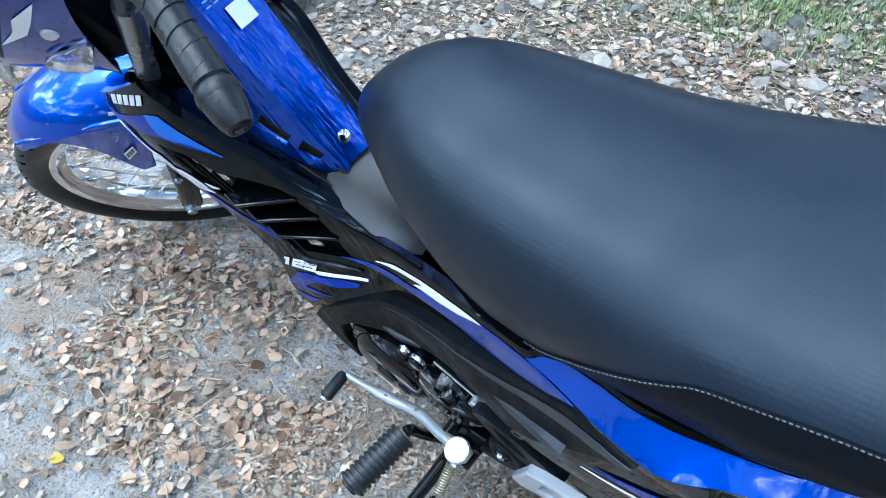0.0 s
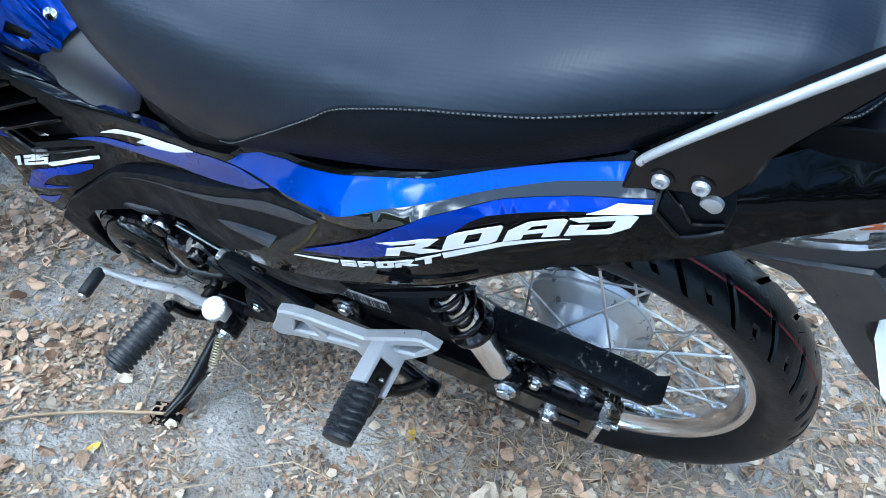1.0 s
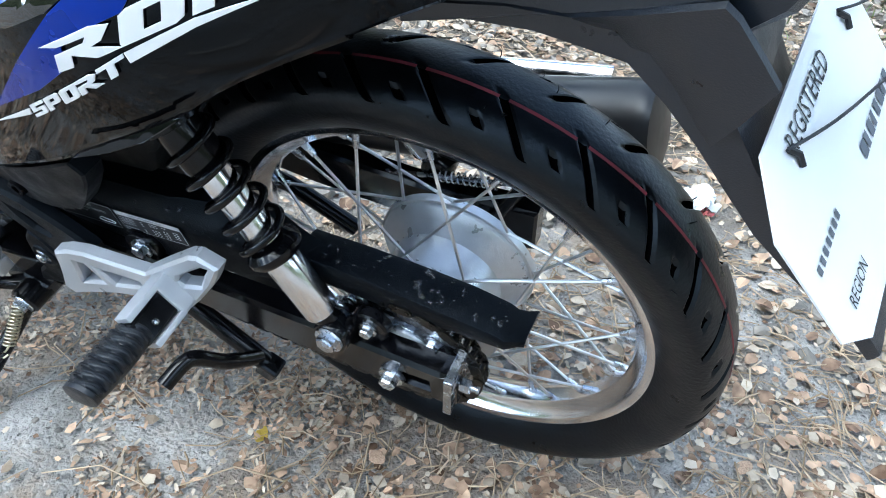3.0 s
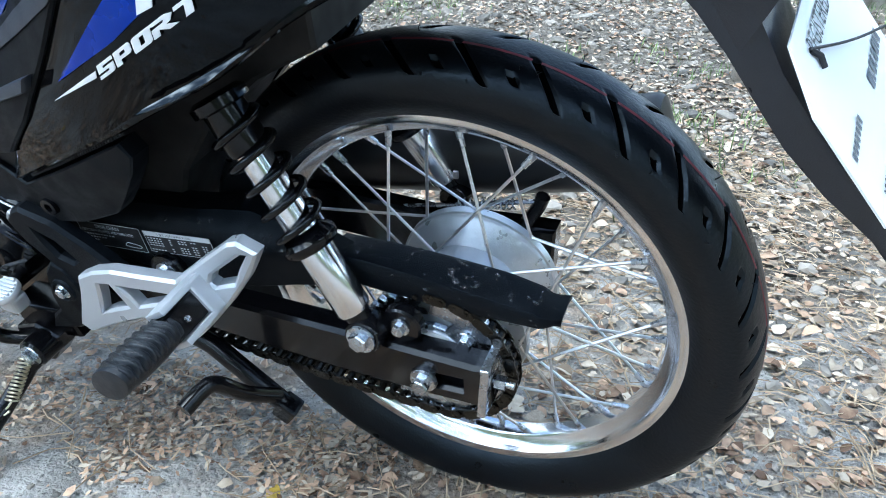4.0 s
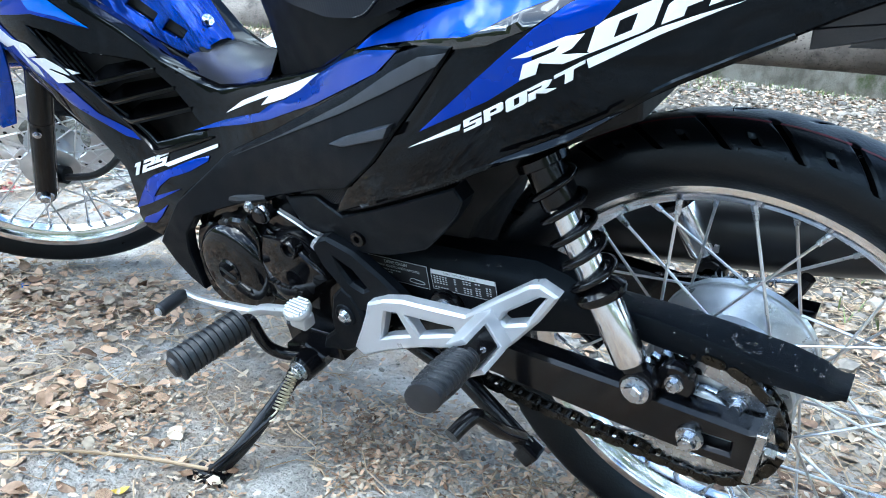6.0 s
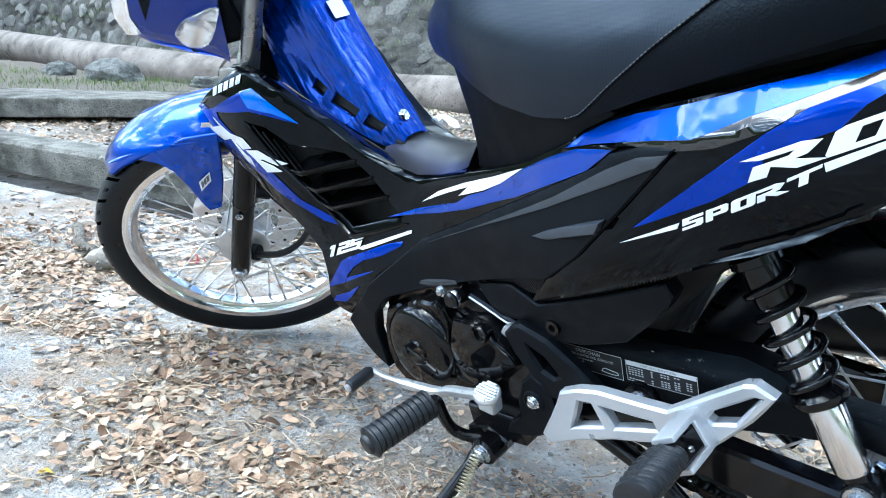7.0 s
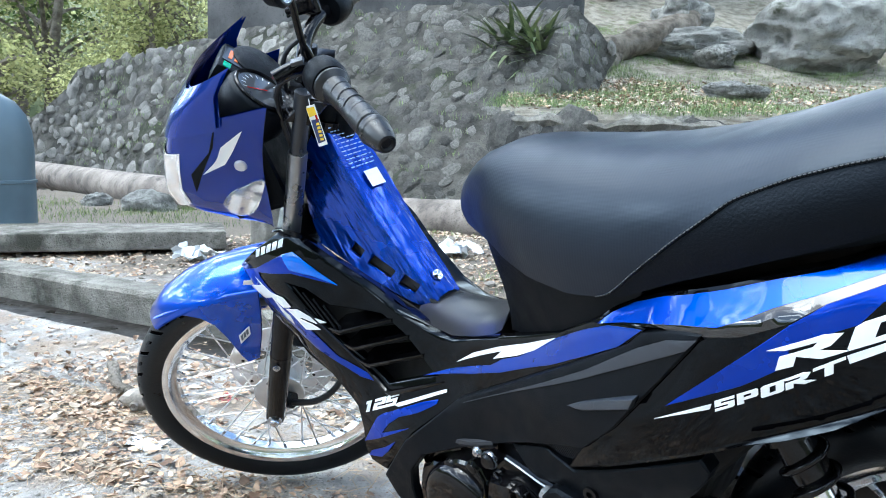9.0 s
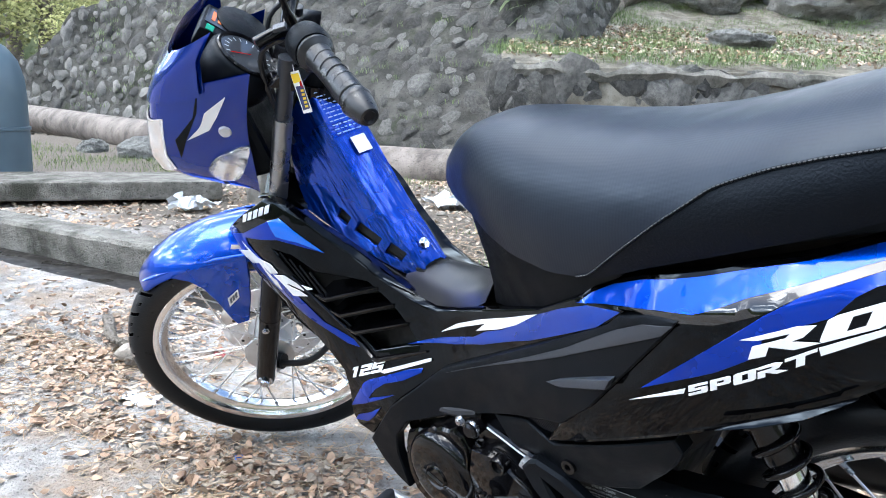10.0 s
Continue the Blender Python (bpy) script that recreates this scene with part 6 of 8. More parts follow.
def fastener(name, x, y, z, r, mat, parent, length=.006, turn=0.0):
    return part(name, (*moved(bolt(r, length), at(x, y, z) @ Matrix.Rotation(turn, 4, "Y")), mat, False), parent)


part("bolt", (*moved(lathe([(0, -.002), (.0062, -.002), (.0078, -.001), (.0084, .003)], 28), at(.080, hull(.080, .774) - .002, .774)), ALU, True), tail, "flat round silver bolt")

# -- grab rail --
RAIL = [(.020, .775), (.024, .800), (.033, .815), (.063, .852), (.103, .895), (.119, .912), (.132, .926), (.150, .928), (.142, .919), (.118, .879), (.098, .846), (.094, .819), (.085, .800), (.045, .787)]


def rail_y(x, z):
    """The rail's side, which leans in as it rises."""
    return -.113 + .012 * max(0, (z - .84) / .08)


rail = both("grab_rail", panel(RAIL, rail_y, .010, 0, .012, .003), FRAME, bike, "glossy black grab rail with a bright top edge")
# thin silver tubes stand in for the sky's glint along the rail
for s in (1, -1):
    part("rail_edge", (*tube(smooth_line([(x, s * (rail_y(x, z) + .002), z + .002) for x, z in ((.026, .803), (.033, .815), (.063, .852), (.103, .895), (.119, .912), (.132, .926))], 4), .0034, 10), ALU2, True), rail, "silver strip standing for the sky's glint on the edge")
part("rail_loop", (*tube(smooth_line([(.140, -.098, .924), (.165, -.075, .935), (.18, -.03, .94), (.18, .03, .94), (.165, .075, .935), (.140, .098, .924)], 5), .012, 14), FRAME, True), rail)
for x, z in ((.043, .798), (.069, .804)):
    part("bolt", (*moved(lathe([(0, -.0012), (.0026, -.0012), (.0029, -.0042), (.0052, -.0042), (.0060, -.0028), (.0062, .001)], 28), at(x, -.114, z)), ALU2, True), rail)
    part("washer", (*moved(lathe([(.0062, -.001), (.0088, -.001), (.0092, .001)], 28), at(x, -.1135, z)), FRAME, True), rail)
part("tail_deck", (*panel([(.06, .79), (.24, .83), (.29, .845), (.20, .85), (.12, .83)], lambda x, z: -.06, .12, 0, .04), MATTE, False), bike, "matte black tail deck")

# -- tail lamp --
LAMP = [(.132, .745), (.157, .744), (.183, .747), (.206, .756), (.230, .771), (.242, .783), (.250, .798), (.252, .812), (.236, .804), (.217, .793), (.193, .779), (.160, .760)]
lamp = both("tail_lamp", panel(LAMP, lambda x, z: hull(x, z) - .001, .010, 0, .010, .002), CLEAR, bike, "clear and red tail lamp")
both("reflector", panel([(x, z) for x, z in LAMP], lambda x, z: hull(x, z) + .014 + .0012 * math.sin(x * 240), .002, 0, .008, .001), ALU, lamp)
both("amber_bulb", panel([(.178, .760), (.190, .763), (.190, .777), (.180, .772)], lambda x, z: hull(x, z) + .010, .004, 0, .02), AMBER, lamp)
both("red_edge", panel([(.222, .7645), (.232, .7715), (.2435, .783), (.2515, .798), (.2530, .811), (.2495, .800), (.2410, .7855), (.230, .7735), (.222, .7665)], lambda x, z: hull(x, z) - .0022, .003, 0, .010, .0008), RED_LENS, lamp)

# -- rear mudguard and number plate --
GUARD = [(.075, .70, .060, .04), (.13, .705, .062, .04), (.185, .70, .062, .042), (.208, .675, .060, .04), (.225, .64, .058, .03), (.245, .605, .056, .025), (.270, .572, .054, .025), (.30, .535, .052, .02), (.335, .495, .048, .012), (.365, .455, .044, .01)]
vs, fs = [], []
for x, z, w, drop in GUARD:
    nx, nz = -.55, -.83
    for t, d in ((-1, 1), (-1, .5), (-.96, .08), (-.8, 0), (0, -.06), (.8, 0), (.96, .08), (1, .5), (1, 1)):
        vs.append((x + nx * drop * d, t * w, z + nz * drop * d))
for i in range(len(GUARD) - 1):
    for j in range(8):
        fs.append((i * 9 + j, i * 9 + j + 1, i * 9 + j + 10, i * 9 + j + 9))
guard = part("rear_mudguard", (*joined((vs, fs), ([(a, b * .96, c - .003) for a, b, c in vs], [tuple(reversed(f)) for f in fs])), GREY, True), bike, "charcoal plastic rear mudguard")
both("guard_wall", panel([(.03, .705), (.10, .738), (.14, .752), (.206, .757), (.217, .759), (.219, .752), (.206, .718), (.164, .704), (.132, .695), (.095, .684), (.03, .664)], lambda x, z: -.064 - .008 * max(0, min(1, (.745 - z) / .05)), .006, 0, .02), GREY, guard)
RIB = [(.03, .680), (.095, .692), (.132, .694), (.164, .703), (.205, .717), (.213, .711), (.228, .693), (.240, .678)]
RIM = [(.03, .672), (.082, .686), (.123, .686), (.150, .678), (.167, .664), (.190, .644), (.207, .626), (.216, .616)]
vs, fs = [], []
for (x0, z0), (x1, z1) in zip(RIB, RIM):
    vs += [(x0, -.070, z0 + .001), (x0, -.0735, z0 - .001), (x0 * .5 + x1 * .5, -.069, z0 * .5 + z1 * .5), (x1, -.058, z1), (x1, -.050, z1 + .004)]
for i in range(len(RIB) - 1):
    fs += [(i * 5 + j, i * 5 + j + 1, i * 5 + j + 6, i * 5 + j + 5) for j in range(4)]
both("guard_flank", (vs, fs), GREY, guard)
part("guard_boss", (*plate([(.206, .750), (.219, .757), (.239, .729), (.231, .712), (.213, .694), (.205, .708)], -.060, .022, .006), GREY, False), guard)
part("guard_ledge", (*plate([(.190, .685), (.212, .650), (.232, .643), (.226, .655), (.205, .705)], -.036, .036, .003), GREY, False), guard)
# plate: a six-sided card, tied on with wire
pn = Vector((.756, -.065, .652)).normalized()
py = (Vector((0, 1, 0)) - pn * pn.y).normalized()
pd = py.cross(pn)
pm = Matrix(((py.x, -pd.x, pn.x, .2885), (py.y, -pd.y, pn.y, .008), (py.z, -pd.z, pn.z, .583), (0, 0, 0, 1)))
card = [(-.108, .028), (-.076, .064), (.092, .064), (.118, .030), (.118, -.058), (.088, -.088), (-.082, -.088), (-.110, -.058)]
v = [(x, y, 0) for x, y in card] + [(x, y, -.0015) for x, y in card]
number_plate = part("number_plate", (v, [tuple(range(8)), tuple(range(15, 7, -1))] + [(i, i + 8, (i + 1) % 8 + 8, (i + 1) % 8) for i in range(8)], PAPER, False), bike, "white temporary plate card tied on with black wire", m=pm)


def flat_word(text, size, x, y, mat, parent, lift=.0008, spread=1.0, narrow=1.0):
    f = lettering(text, size, 0, spread)
    return part("word", ([(p.x * narrow + x, p.y + y, lift) for p in f[0]], f[1], mat, False), parent)


def flat_bar(x0, x1, y0, y1, mat, parent, lift=.0008, name="bar"):
    return part(name, ([(x0, y0, lift), (x1, y0, lift), (x1, y1, lift), (x0, y1, lift)], [(0, 1, 2, 3)], mat, False), parent)


flat_word("REGISTERED", .022, -.050, .037, INK, number_plate, narrow=.72)
flat_word("REGION", .016, -.082, -.062, INK, number_plate, narrow=.62)
for k, wd in enumerate((.009, .006, .008, .005, .007, .009, .006, .008)):
    flat_bar(.018 + .0105 * k, .018 + .0105 * k + wd, -.030, -.018, GREYINK, number_plate)
for k in range(7):
    flat_bar(-.092 + .0075 * k, -.0875 + .0075 * k, -.019, -.012, GREYINK, number_plate)
for x in (-.052, .079):
    part("tie", (*tube([(x, .046, .001), (x + .004, .038, .003), (x + .003, .030, .0015)], .0022, 6), INK, True), number_plate)
for pts in ([(-.055, .048, .002), (.0, .020, .006), (.07, -.01, .008), (.14, -.035, .012), (.20, -.03, .0)], [(.078, .048, .002), (.11, .03, .006), (.16, .01, .012), (.21, .01, 0)]):
    part("wire", (*tube(smooth_line(pts, 5), .0011, 6), INK, True), number_plate, "thin black tie wire")


# -- frame, engine and running gear --
# dark plate added inside the body to close off views through it
CORE = [(-.97, .79), (-.915, .80), (-.86, .70), (-.77, .575), (-.70, .53), (-.60, .53), (-.55, .57), (-.45, .60), (-.30, .67), (0, .755), (.20, .80), (.30, .83), (.10, .70), (-.06, .645), (-.20, .555), (-.30, .50), (-.40, .43), (-.46, .40), (-.62, .40), (-.74, .42), (-.82, .46), (-.90, .56)]
frame_ob = part("frame", (*plate(CORE, -.022, .034, .004, .06), DARK, False), bike, "dark filler plate inside the bodywork, carrying the frame tubes")
# another added dark plate, filling the gap ahead of the rear wheel
part("inner_box", (*plate([(-.38, .34), (-.305, .35), (-.275, .43), (-.225, .495), (-.165, .545), (-.10, .58), (-.10, .62), (-.30, .55), (-.42, .45)], -.06, .06, .004, .06), DARK, False), frame_ob)
part("head_tube", (*tube([PIVOT + STEER_AXIS * .42, PIVOT + STEER_AXIS * .62], .030, 20), FRAME, True), frame_ob)
part("tail_tube", (*tube([(-.35, -.08, .55), (-.15, -.085, .62), (.02, -.075, .70)], .012, 10), FRAME, True), frame_ob)
ob = part("inner_mudguard", (*lathe([(.315, -.05), (.318, -.045), (.320, 0), (.318, .045), (.315, .05)], 60), DARK, True), frame_ob)
me = ob.data
bm = bmesh.new()
bm.from_mesh(me)
bmesh.ops.delete(bm, geom=[v for v in bm.verts if not (radians(112) < math.atan2(v.co.z, v.co.x) % (2 * math.pi) < radians(185))], context="VERTS")
bm.to_mesh(me)
bm.free()
ob.matrix_basis = at(0, 0, .288)

crank = part("engine", (*plate([(-.70, .25), (-.66, .22), (-.56, .215), (-.46, .225), (-.42, .27), (-.42, .38), (-.46, .42), (-.56, .43), (-.66, .41), (-.71, .35)], -.108, .10, .008, .05), ENGINE, False), bike, "glossy black horizontal engine")
part("cylinder", (*joined(*[lathe([(.0, -.80 + .011 * k), (.062, -.80 + .011 * k), (.062, -.797 + .011 * k), (.05, -.796 + .011 * k), (.05, -.789 + .011 * k)], 24, "X") for k in range(12)]), ENGINE, False), crank, m=at(0, 0, .355))


def bulged(loop, y, depth, cx, cz, power=2.0):
    v, f = panel(loop, lambda x, z: y, depth, 0, .012, .006)
    r = max(math.hypot(a - cx, c - cz) for a, c in loop)
    return [Vector((p.x, p.y - (.012 * max(0, 1 - (math.hypot(p.x - cx, p.z - cz) / r) ** power) if p.y < y + .0005 else 0), p.z)) for p in v], f


STATOR = [(-.6945, .317), (-.686, .3345), (-.664, .346), (-.649, .3465), (-.628, .358), (-.615, .367), (-.595, .3695), (-.5855, .3755), (-.574, .368), (-.570, .357), (-.561, .350), (-.565, .322), (-.568, .293), (-.5665, .2745), (-.5735, .257), (-.590, .237), (-.610, .222), (-.6415, .211), (-.670, .2145), (-.692, .230), (-.7005, .257), (-.701, .2875)]
sc = part("stator_cover", (*panel(STATOR, lambda x, z: -.128, .03, 0, .012, .004), ENGINE, True), crank, "large glossy black engine cover")
part("cover_disc", (*moved(lathe([(0, -.016), (.046, -.015), (.056, -.0125), (.0635, -.007), (.0675, .001), (.068, .004)], 64), at(-.6212, -.128, .2925)), ENGINE, True), sc)
part("inspection_cap", (*moved(lathe([(0, -.004), (.018, -.004), (.0205, -.002), (.0215, .004)], 30), at(-.6212, -.1425, .2925)), ENGINE, True), sc)
# dark bar on the cap, in place of a shaded slot
part("cap_slot", (*moved(box(-.015, .015, -.0015, .0015, -.0022, .0022, .0008), at(-.6212, -.1468, .2925) @ Matrix.Rotation(.35, 4, "Y")), DARK, False), sc)
part("web", (*tube([(-.603, -.143, .279), (-.589, -.143, .273), (-.577, -.133, .254)], [.0025, .0045, .004], 8), ENGINE, True), sc)
for x, z, a in ((-.632, .356, .3), (-.588, .366, .5), (-.690, .300, 1.2)):
    part("bolt_boss", (*moved(lathe([(0, -.002), (.006, -.002), (.0085, -.0005), (.010, .004)], 20), at(x, -.128, z)), ENGINE, True), sc)
part("seam_rim", (*tube(smooth_line([(-.5735, -.130, .369), (-.563, -.131, .350), (-.567, -.131, .322), (-.570, -.131, .293), (-.569, -.131, .2745), (-.576, -.131, .257)], 4), .0030, 8), ENGINE, True), sc)
SPR = [(-.549, .365), (-.5236, .370), (-.511, .3715), (-.491, .366), (-.470, .3525), (-.453, .340), (-.4477, .3325), (-.4644, .320), (-.468, .309), (-.486, .291), (-.512, .276), (-.538, .271), (-.555, .2735), (-.5565, .292), (-.556, .320)]
pc = part("sprocket_cover", (*bulged(SPR, -.130, .03, -.505, .322, 3.0), ENGINE, True), crank, "glossy black front sprocket cover")
part("cover_rib", (*tube(smooth_line([(-.5545, -.133, .300), (-.553, -.134, .278), (-.538, -.135, .2735), (-.512, -.136, .279), (-.488, -.135, .293), (-.470, -.133, .310)], 4), .0026, 8), ENGINE, True), pc)
part("bolt_well", (*moved(lathe([(.0085, .006), (.0085, -.010), (.0115, -.011), (.0130, -.008), (.0135, .004)], 28), at(-.4965, -.134, .366)), ENGINE, True), pc)
# near-black disc that paints the shade at the bottom of the well
part("well_floor", (*moved(lathe([(0, -.002), (.0085, -.002)], 24), at(-.4965, -.134, .366)), DARK, False), pc)
part("cover_arm", (*tube([(-.547, -.124, .372), (-.5175, -.128, .361)], [.004, .0048], 10), ENGINE, True), pc)
part("cover_arm", (*tube([(-.487, -.134, .360), (-.468, -.133, .350), (-.452, -.131, .338)], [.0035, .0045, .003], 10), ENGINE, True), pc)
for k, wd in enumerate((.008, .006, .009, .005, .008, .007)):
    part("raised_bar", (*box(-.544 + .0105 * k, -.544 + .0105 * k + wd, -.1445, -.138, .303, .3068, .001), ENGINE, False), pc)
part("engine_bracket", (*panel([(-.545, .392), (-.5285, .4005), (-.477, .386), (-.452, .381), (-.455, .366), (-.49, .372), (-.53, .374), (-.55, .378)], lambda x, z: -.118, .012, 0, .012, .003), ENGINE, False), crank)
part("polished_edge", (*tube([(-.5285, -.119, .4000), (-.503, -.120, .3935), (-.477, -.121, .3855), (-.456, -.122, .381)], .0014, 6), ALU, True), crank)
part("bright_bracket", (*moved(box(-.009, .009, -.008, .006, -.007, .007, .003), at(-.459, -.124, .375) @ Matrix.Rotation(.5, 4, "Y")), ALU, False), crank)
part("hose_clip", (*moved(lathe([(0, -.012), (.008, -.012), (.0115, -.009), (.0115, .006), (.009, .012)], 20), at(-.5475, -.126, .3964)), FRAME, True), crank)
part("hose_ring", (*moved(lathe([(.0118, -.006), (.0126, -.004), (.0126, -.001), (.0118, 0)], 24), at(-.5475, -.126, .3964)), ZINC, True), crank)
fastener("bolt", -.5712, -.126, .3995, .0055, ZINC, crank, .006)
part("breather_hose", (*tube(smooth_line([(-.66, -.10, .372), (-.62, -.112, .392), (-.585, -.116, .402), (-.55, -.112, .412)], 4), .006, 8), RUBBER2, True), crank)

# gear lever
lever = part("gear_lever", (*tube(smooth_line([(-.697, -.172, .250), (-.665, -.168, .246), (-.613, -.162, .249), (-.576, -.156, .252), (-.545, -.158, .268), (-.505, -.166, .286), (-.466, -.170, .303)], 5), [.0050] * 8 + [.0075] * 22 + [.010], 10, flat=1.2), ALU, True), bike, "polished alloy heel-and-toe gear lever")
part("toe_rubber", (*tube([(-.696, -.172, .250), (-.695, -.178, .25), (-.694, -.216, .249), (-.694, -.219, .249)], [.006, .0098, .0098, .007], 14), RUBBER2, True), lever)
part("toe_pin", (*tube([(-.694, -.217, .249), (-.694, -.222, .249)], .006, 12), ALU, True), lever)
part("heel_pad", (*lathe([(0, .007), (.0160, .007), (.0178, .0045), (.0178, .001), (.0150, -.003), (.010, -.006), (0, -.006)], 28, "Z"), ALU, True), lever, "round ribbed heel pad", m=at(-.464, -.174, .306) @ Matrix.Rotation(radians(12), 4, "X"))
for k in range(7):
    w = math.sqrt(max(0, .0150 ** 2 - (.0043 * (k - 3)) ** 2))
    part("heel_rib", (*box(-w, w, -.0013, .0013, .007, .0100, .0005), ALU, False), lever, m=at(-.464, -.174, .306) @ Matrix.Rotation(radians(12), 4, "X") @ at(0, .0043 * (k - 3), 0))
part("lever_boss", (*box(-.478, -.452, -.180, -.160, .281, .301, .004), ALU, False), lever)
part("lever_shaft", (*tube([(-.497, -.10, .285), (-.497, -.165, .285)], .010, 14), FRAME, True), lever)

# rider's footpeg
peg_axis = (Vector((-.568, -.288, .261)) - Vector((-.553, -.194, .267)))


def ribbed(length, r, n):
    prof = [(0, 0), (r * .9, 0)]
    for k in range(n):
        y = -length * (k + .1) / n
        prof += [(r, y), (r, y - length / n * .55), (r * .86, y - length / n * .62), (r * .86, y - length / n * .92)]
    prof += [(r * 1.06, -length * .985), (r * 1.06, -length * 1.02), (r * .8, -length * 1.05), (0, -length * 1.05)]
    return lathe(prof, 28)


turn = Vector((0, -1, 0)).rotation_difference(peg_axis.normalized()).to_matrix().to_4x4()
peg = part("footpeg", (*moved(ribbed(.094, .0205, 11), at(-.553, -.194, .267) @ turn), RUBBER2, True), bike, "ribbed black rubber footpeg")
part("peg_end", (*moved(lathe([(0, -.003), (.012, -.003), (.014, 0), (.014, .006)], 20), at(-.569, -.293, .2605) @ turn), RUBBER2, True), peg)
part("peg_bar", (*tube(smooth_line([(-.553, -.19, .267), (-.551, -.182, .262), (-.550, -.172, .225), (-.545, -.162, .202), (-.525, -.15, .192), (-.49, -.135, .195), (-.46, -.11, .21)], 5), .0085, 12), FRAME, True), peg)

# side stand
stand = part("side_stand", (*tube(smooth_line([(-.514, -.134, .178), (-.520, -.155, .160), (-.530, -.205, .128), (-.542, -.255, .098), (-.556, -.288, .080)], 5), [.013] * 6 + [.0105] * 15, 14), FRAME, True), bike, "black steel side stand, folded down")
part("stand_bracket", (*plate([(-.535, .200), (-.50, .215), (-.470, .205), (-.482, .180), (-.500, .158), (-.525, .155), (-.538, .175)], -.145, -.118, .003), FRAME, False), stand)
part("stand_ear", (*plate([(-.545, .225), (-.46, .235), (-.45, .20), (-.50, .19), (-.54, .20)], -.13, -.10, .003), FRAME, False), stand)
part("pivot_boss", (*moved(lathe([(0, -.018), (.016, -.018), (.019, -.015), (.0195, .012), (0, .012)], 28), at(-.491, -.152, .194)), FRAME, True), stand)
part("pivot_lug", (*tube([(-.491, -.150, .194), (-.503, -.142, .184), (-.516, -.142, .172)], [.017, .015, .012], 12), FRAME, True), stand)
fastener("bolt", -.491, -.170, .194, .0095, ZINC, stand, .008)
fc = at(-.556, -.290, .0765) @ Matrix.Rotation(-LEAN, 4, "X")
part("foot_pad", (*moved(box(-.030, .020, -.024, .016, -.002, .004, .0015), fc @ Matrix.Rotation(.3, 4, "Z")), FRAME, False), stand)


def coil(a, b, r, turns, wire, k=8, n=14):
    a, b = Vector(a), Vector(b)
    d = (b - a).normalized()
    u = d.orthogonal().normalized()
    w = d.cross(u)
    pts = [a.lerp(b, i / (turns * n)) + u * math.cos(2 * math.pi * i / n) * r + w * math.sin(2 * math.pi * i / n) * r for i in range(int(turns * n) + 1)]
    return tube(pts, wire, k)


part("return_spring", (*coil((-.4985, -.172, .190), (-.499, -.213, .155), .0068, 12, .0013), BRASSY, True), stand, "yellow zinc return spring")
part("spring_hook", (*tube(smooth_line([(-.498, -.172, .190), (-.497, -.165, .200), (-.498, -.156, .207), (-.503, -.152, .204), (-.504, -.155, .199)], 4), .0014, 6), BRASSY, True), stand)
part("spring_hook", (*tube(smooth_line([(-.499, -.213, .155), (-.502, -.219, .150), (-.507, -.222, .145), (-.503, -.226, .144), (-.498, -.221, .147)], 4), .0014, 6), BRASSY, True), stand)
part("stand_rod", (*tube([(-.503, -.221, .147), (-.525, -.258, .121), (-.552, -.300, .097), (-.556, -.300, .088)], .0028, 8), FRAME, True), stand)

# centre stand, folded up
cs = part("center_stand", (*tube([(-.36, -.095, .245), (-.27, -.102, .222), (-.185, -.109, .163)], .0115, 14), FRAME, True), bike, "black tubular centre stand, folded up")
part("stand_arm", (*tube(smooth_line([(-.19, -.112, .178), (-.20, -.145, .215), (-.213, -.166, .248), (-.219, -.180, .252), (-.224, -.206, .248)], 4), .009, 12), FRAME, True), cs)
part("stand_foot", (*moved(box(-.012, .012, -.012, .012, -.016, .012, .004), at(-.181, -.109, .158) @ Matrix.Rotation(.6, 4, "Y")), FRAME, False), cs)
part("cross_leg", (*tube([(-.36, .095, .245), (-.27, .102, .222), (-.185, .109, .163)], .0115, 14), FRAME, True), cs)
part("cross_tube", (*tube([(-.34, -.10, .24), (-.34, .10, .24)], .0115, 14), FRAME, True), cs)

# passenger footpeg hanger
HANG = [(-.368, .335), (-.345, .348), (-.318, .357), (-.276, .362), (-.234, .368), (-.195, .402), (-.158, .433), (-.148, .437), (-.131, .431), (-.150, .398), (-.178, .360), (-.207, .325), (-.232, .297), (-.243, .303), (-.252, .322), (-.30, .303), (-.35, .277), (-.386, .255), (-.397, .262), (-.384, .290), (-.374, .315)]
HOLE1 = [(-.346, .337), (-.357, .289), (-.309, .312), (-.326, .341)]
HOLE2 = [(-.318, .342), (-.250, .351), (-.243, .339), (-.298, .315)]
HOLE3 = [(-.194, .380), (-.189, .394), (-.149, .428), (-.138, .429), (-.161, .386), (-.186, .375)]
hanger = part("peg_hanger", (*plate([HANG, HOLE1, HOLE2, HOLE3], -.153, -.139, .003, .02), ALU2, False), bike, "silver cast alloy footpeg hanger")
clevis = Matrix(((.56, 0, .82, -.189), (0, 1, 0, 0), (-.82, 0, .56, .376), (0, 0, 0, 1)))
part("peg_fork", (*joined(*[moved(b, clevis) for b in (box(-.021, .021, -.170, -.140, -.026, 0, .003), box(-.021, -.0145, -.207, -.166, -.026, 0, .002), box(.0145, .021, -.207, -.166, -.026, 0, .002))]), ALU2, False), hanger)
part("peg_knuckle", (*moved(box(-.0135, .0135, -.212, -.160, -.023, -.003, .003), clevis), FRAME, False), hanger)
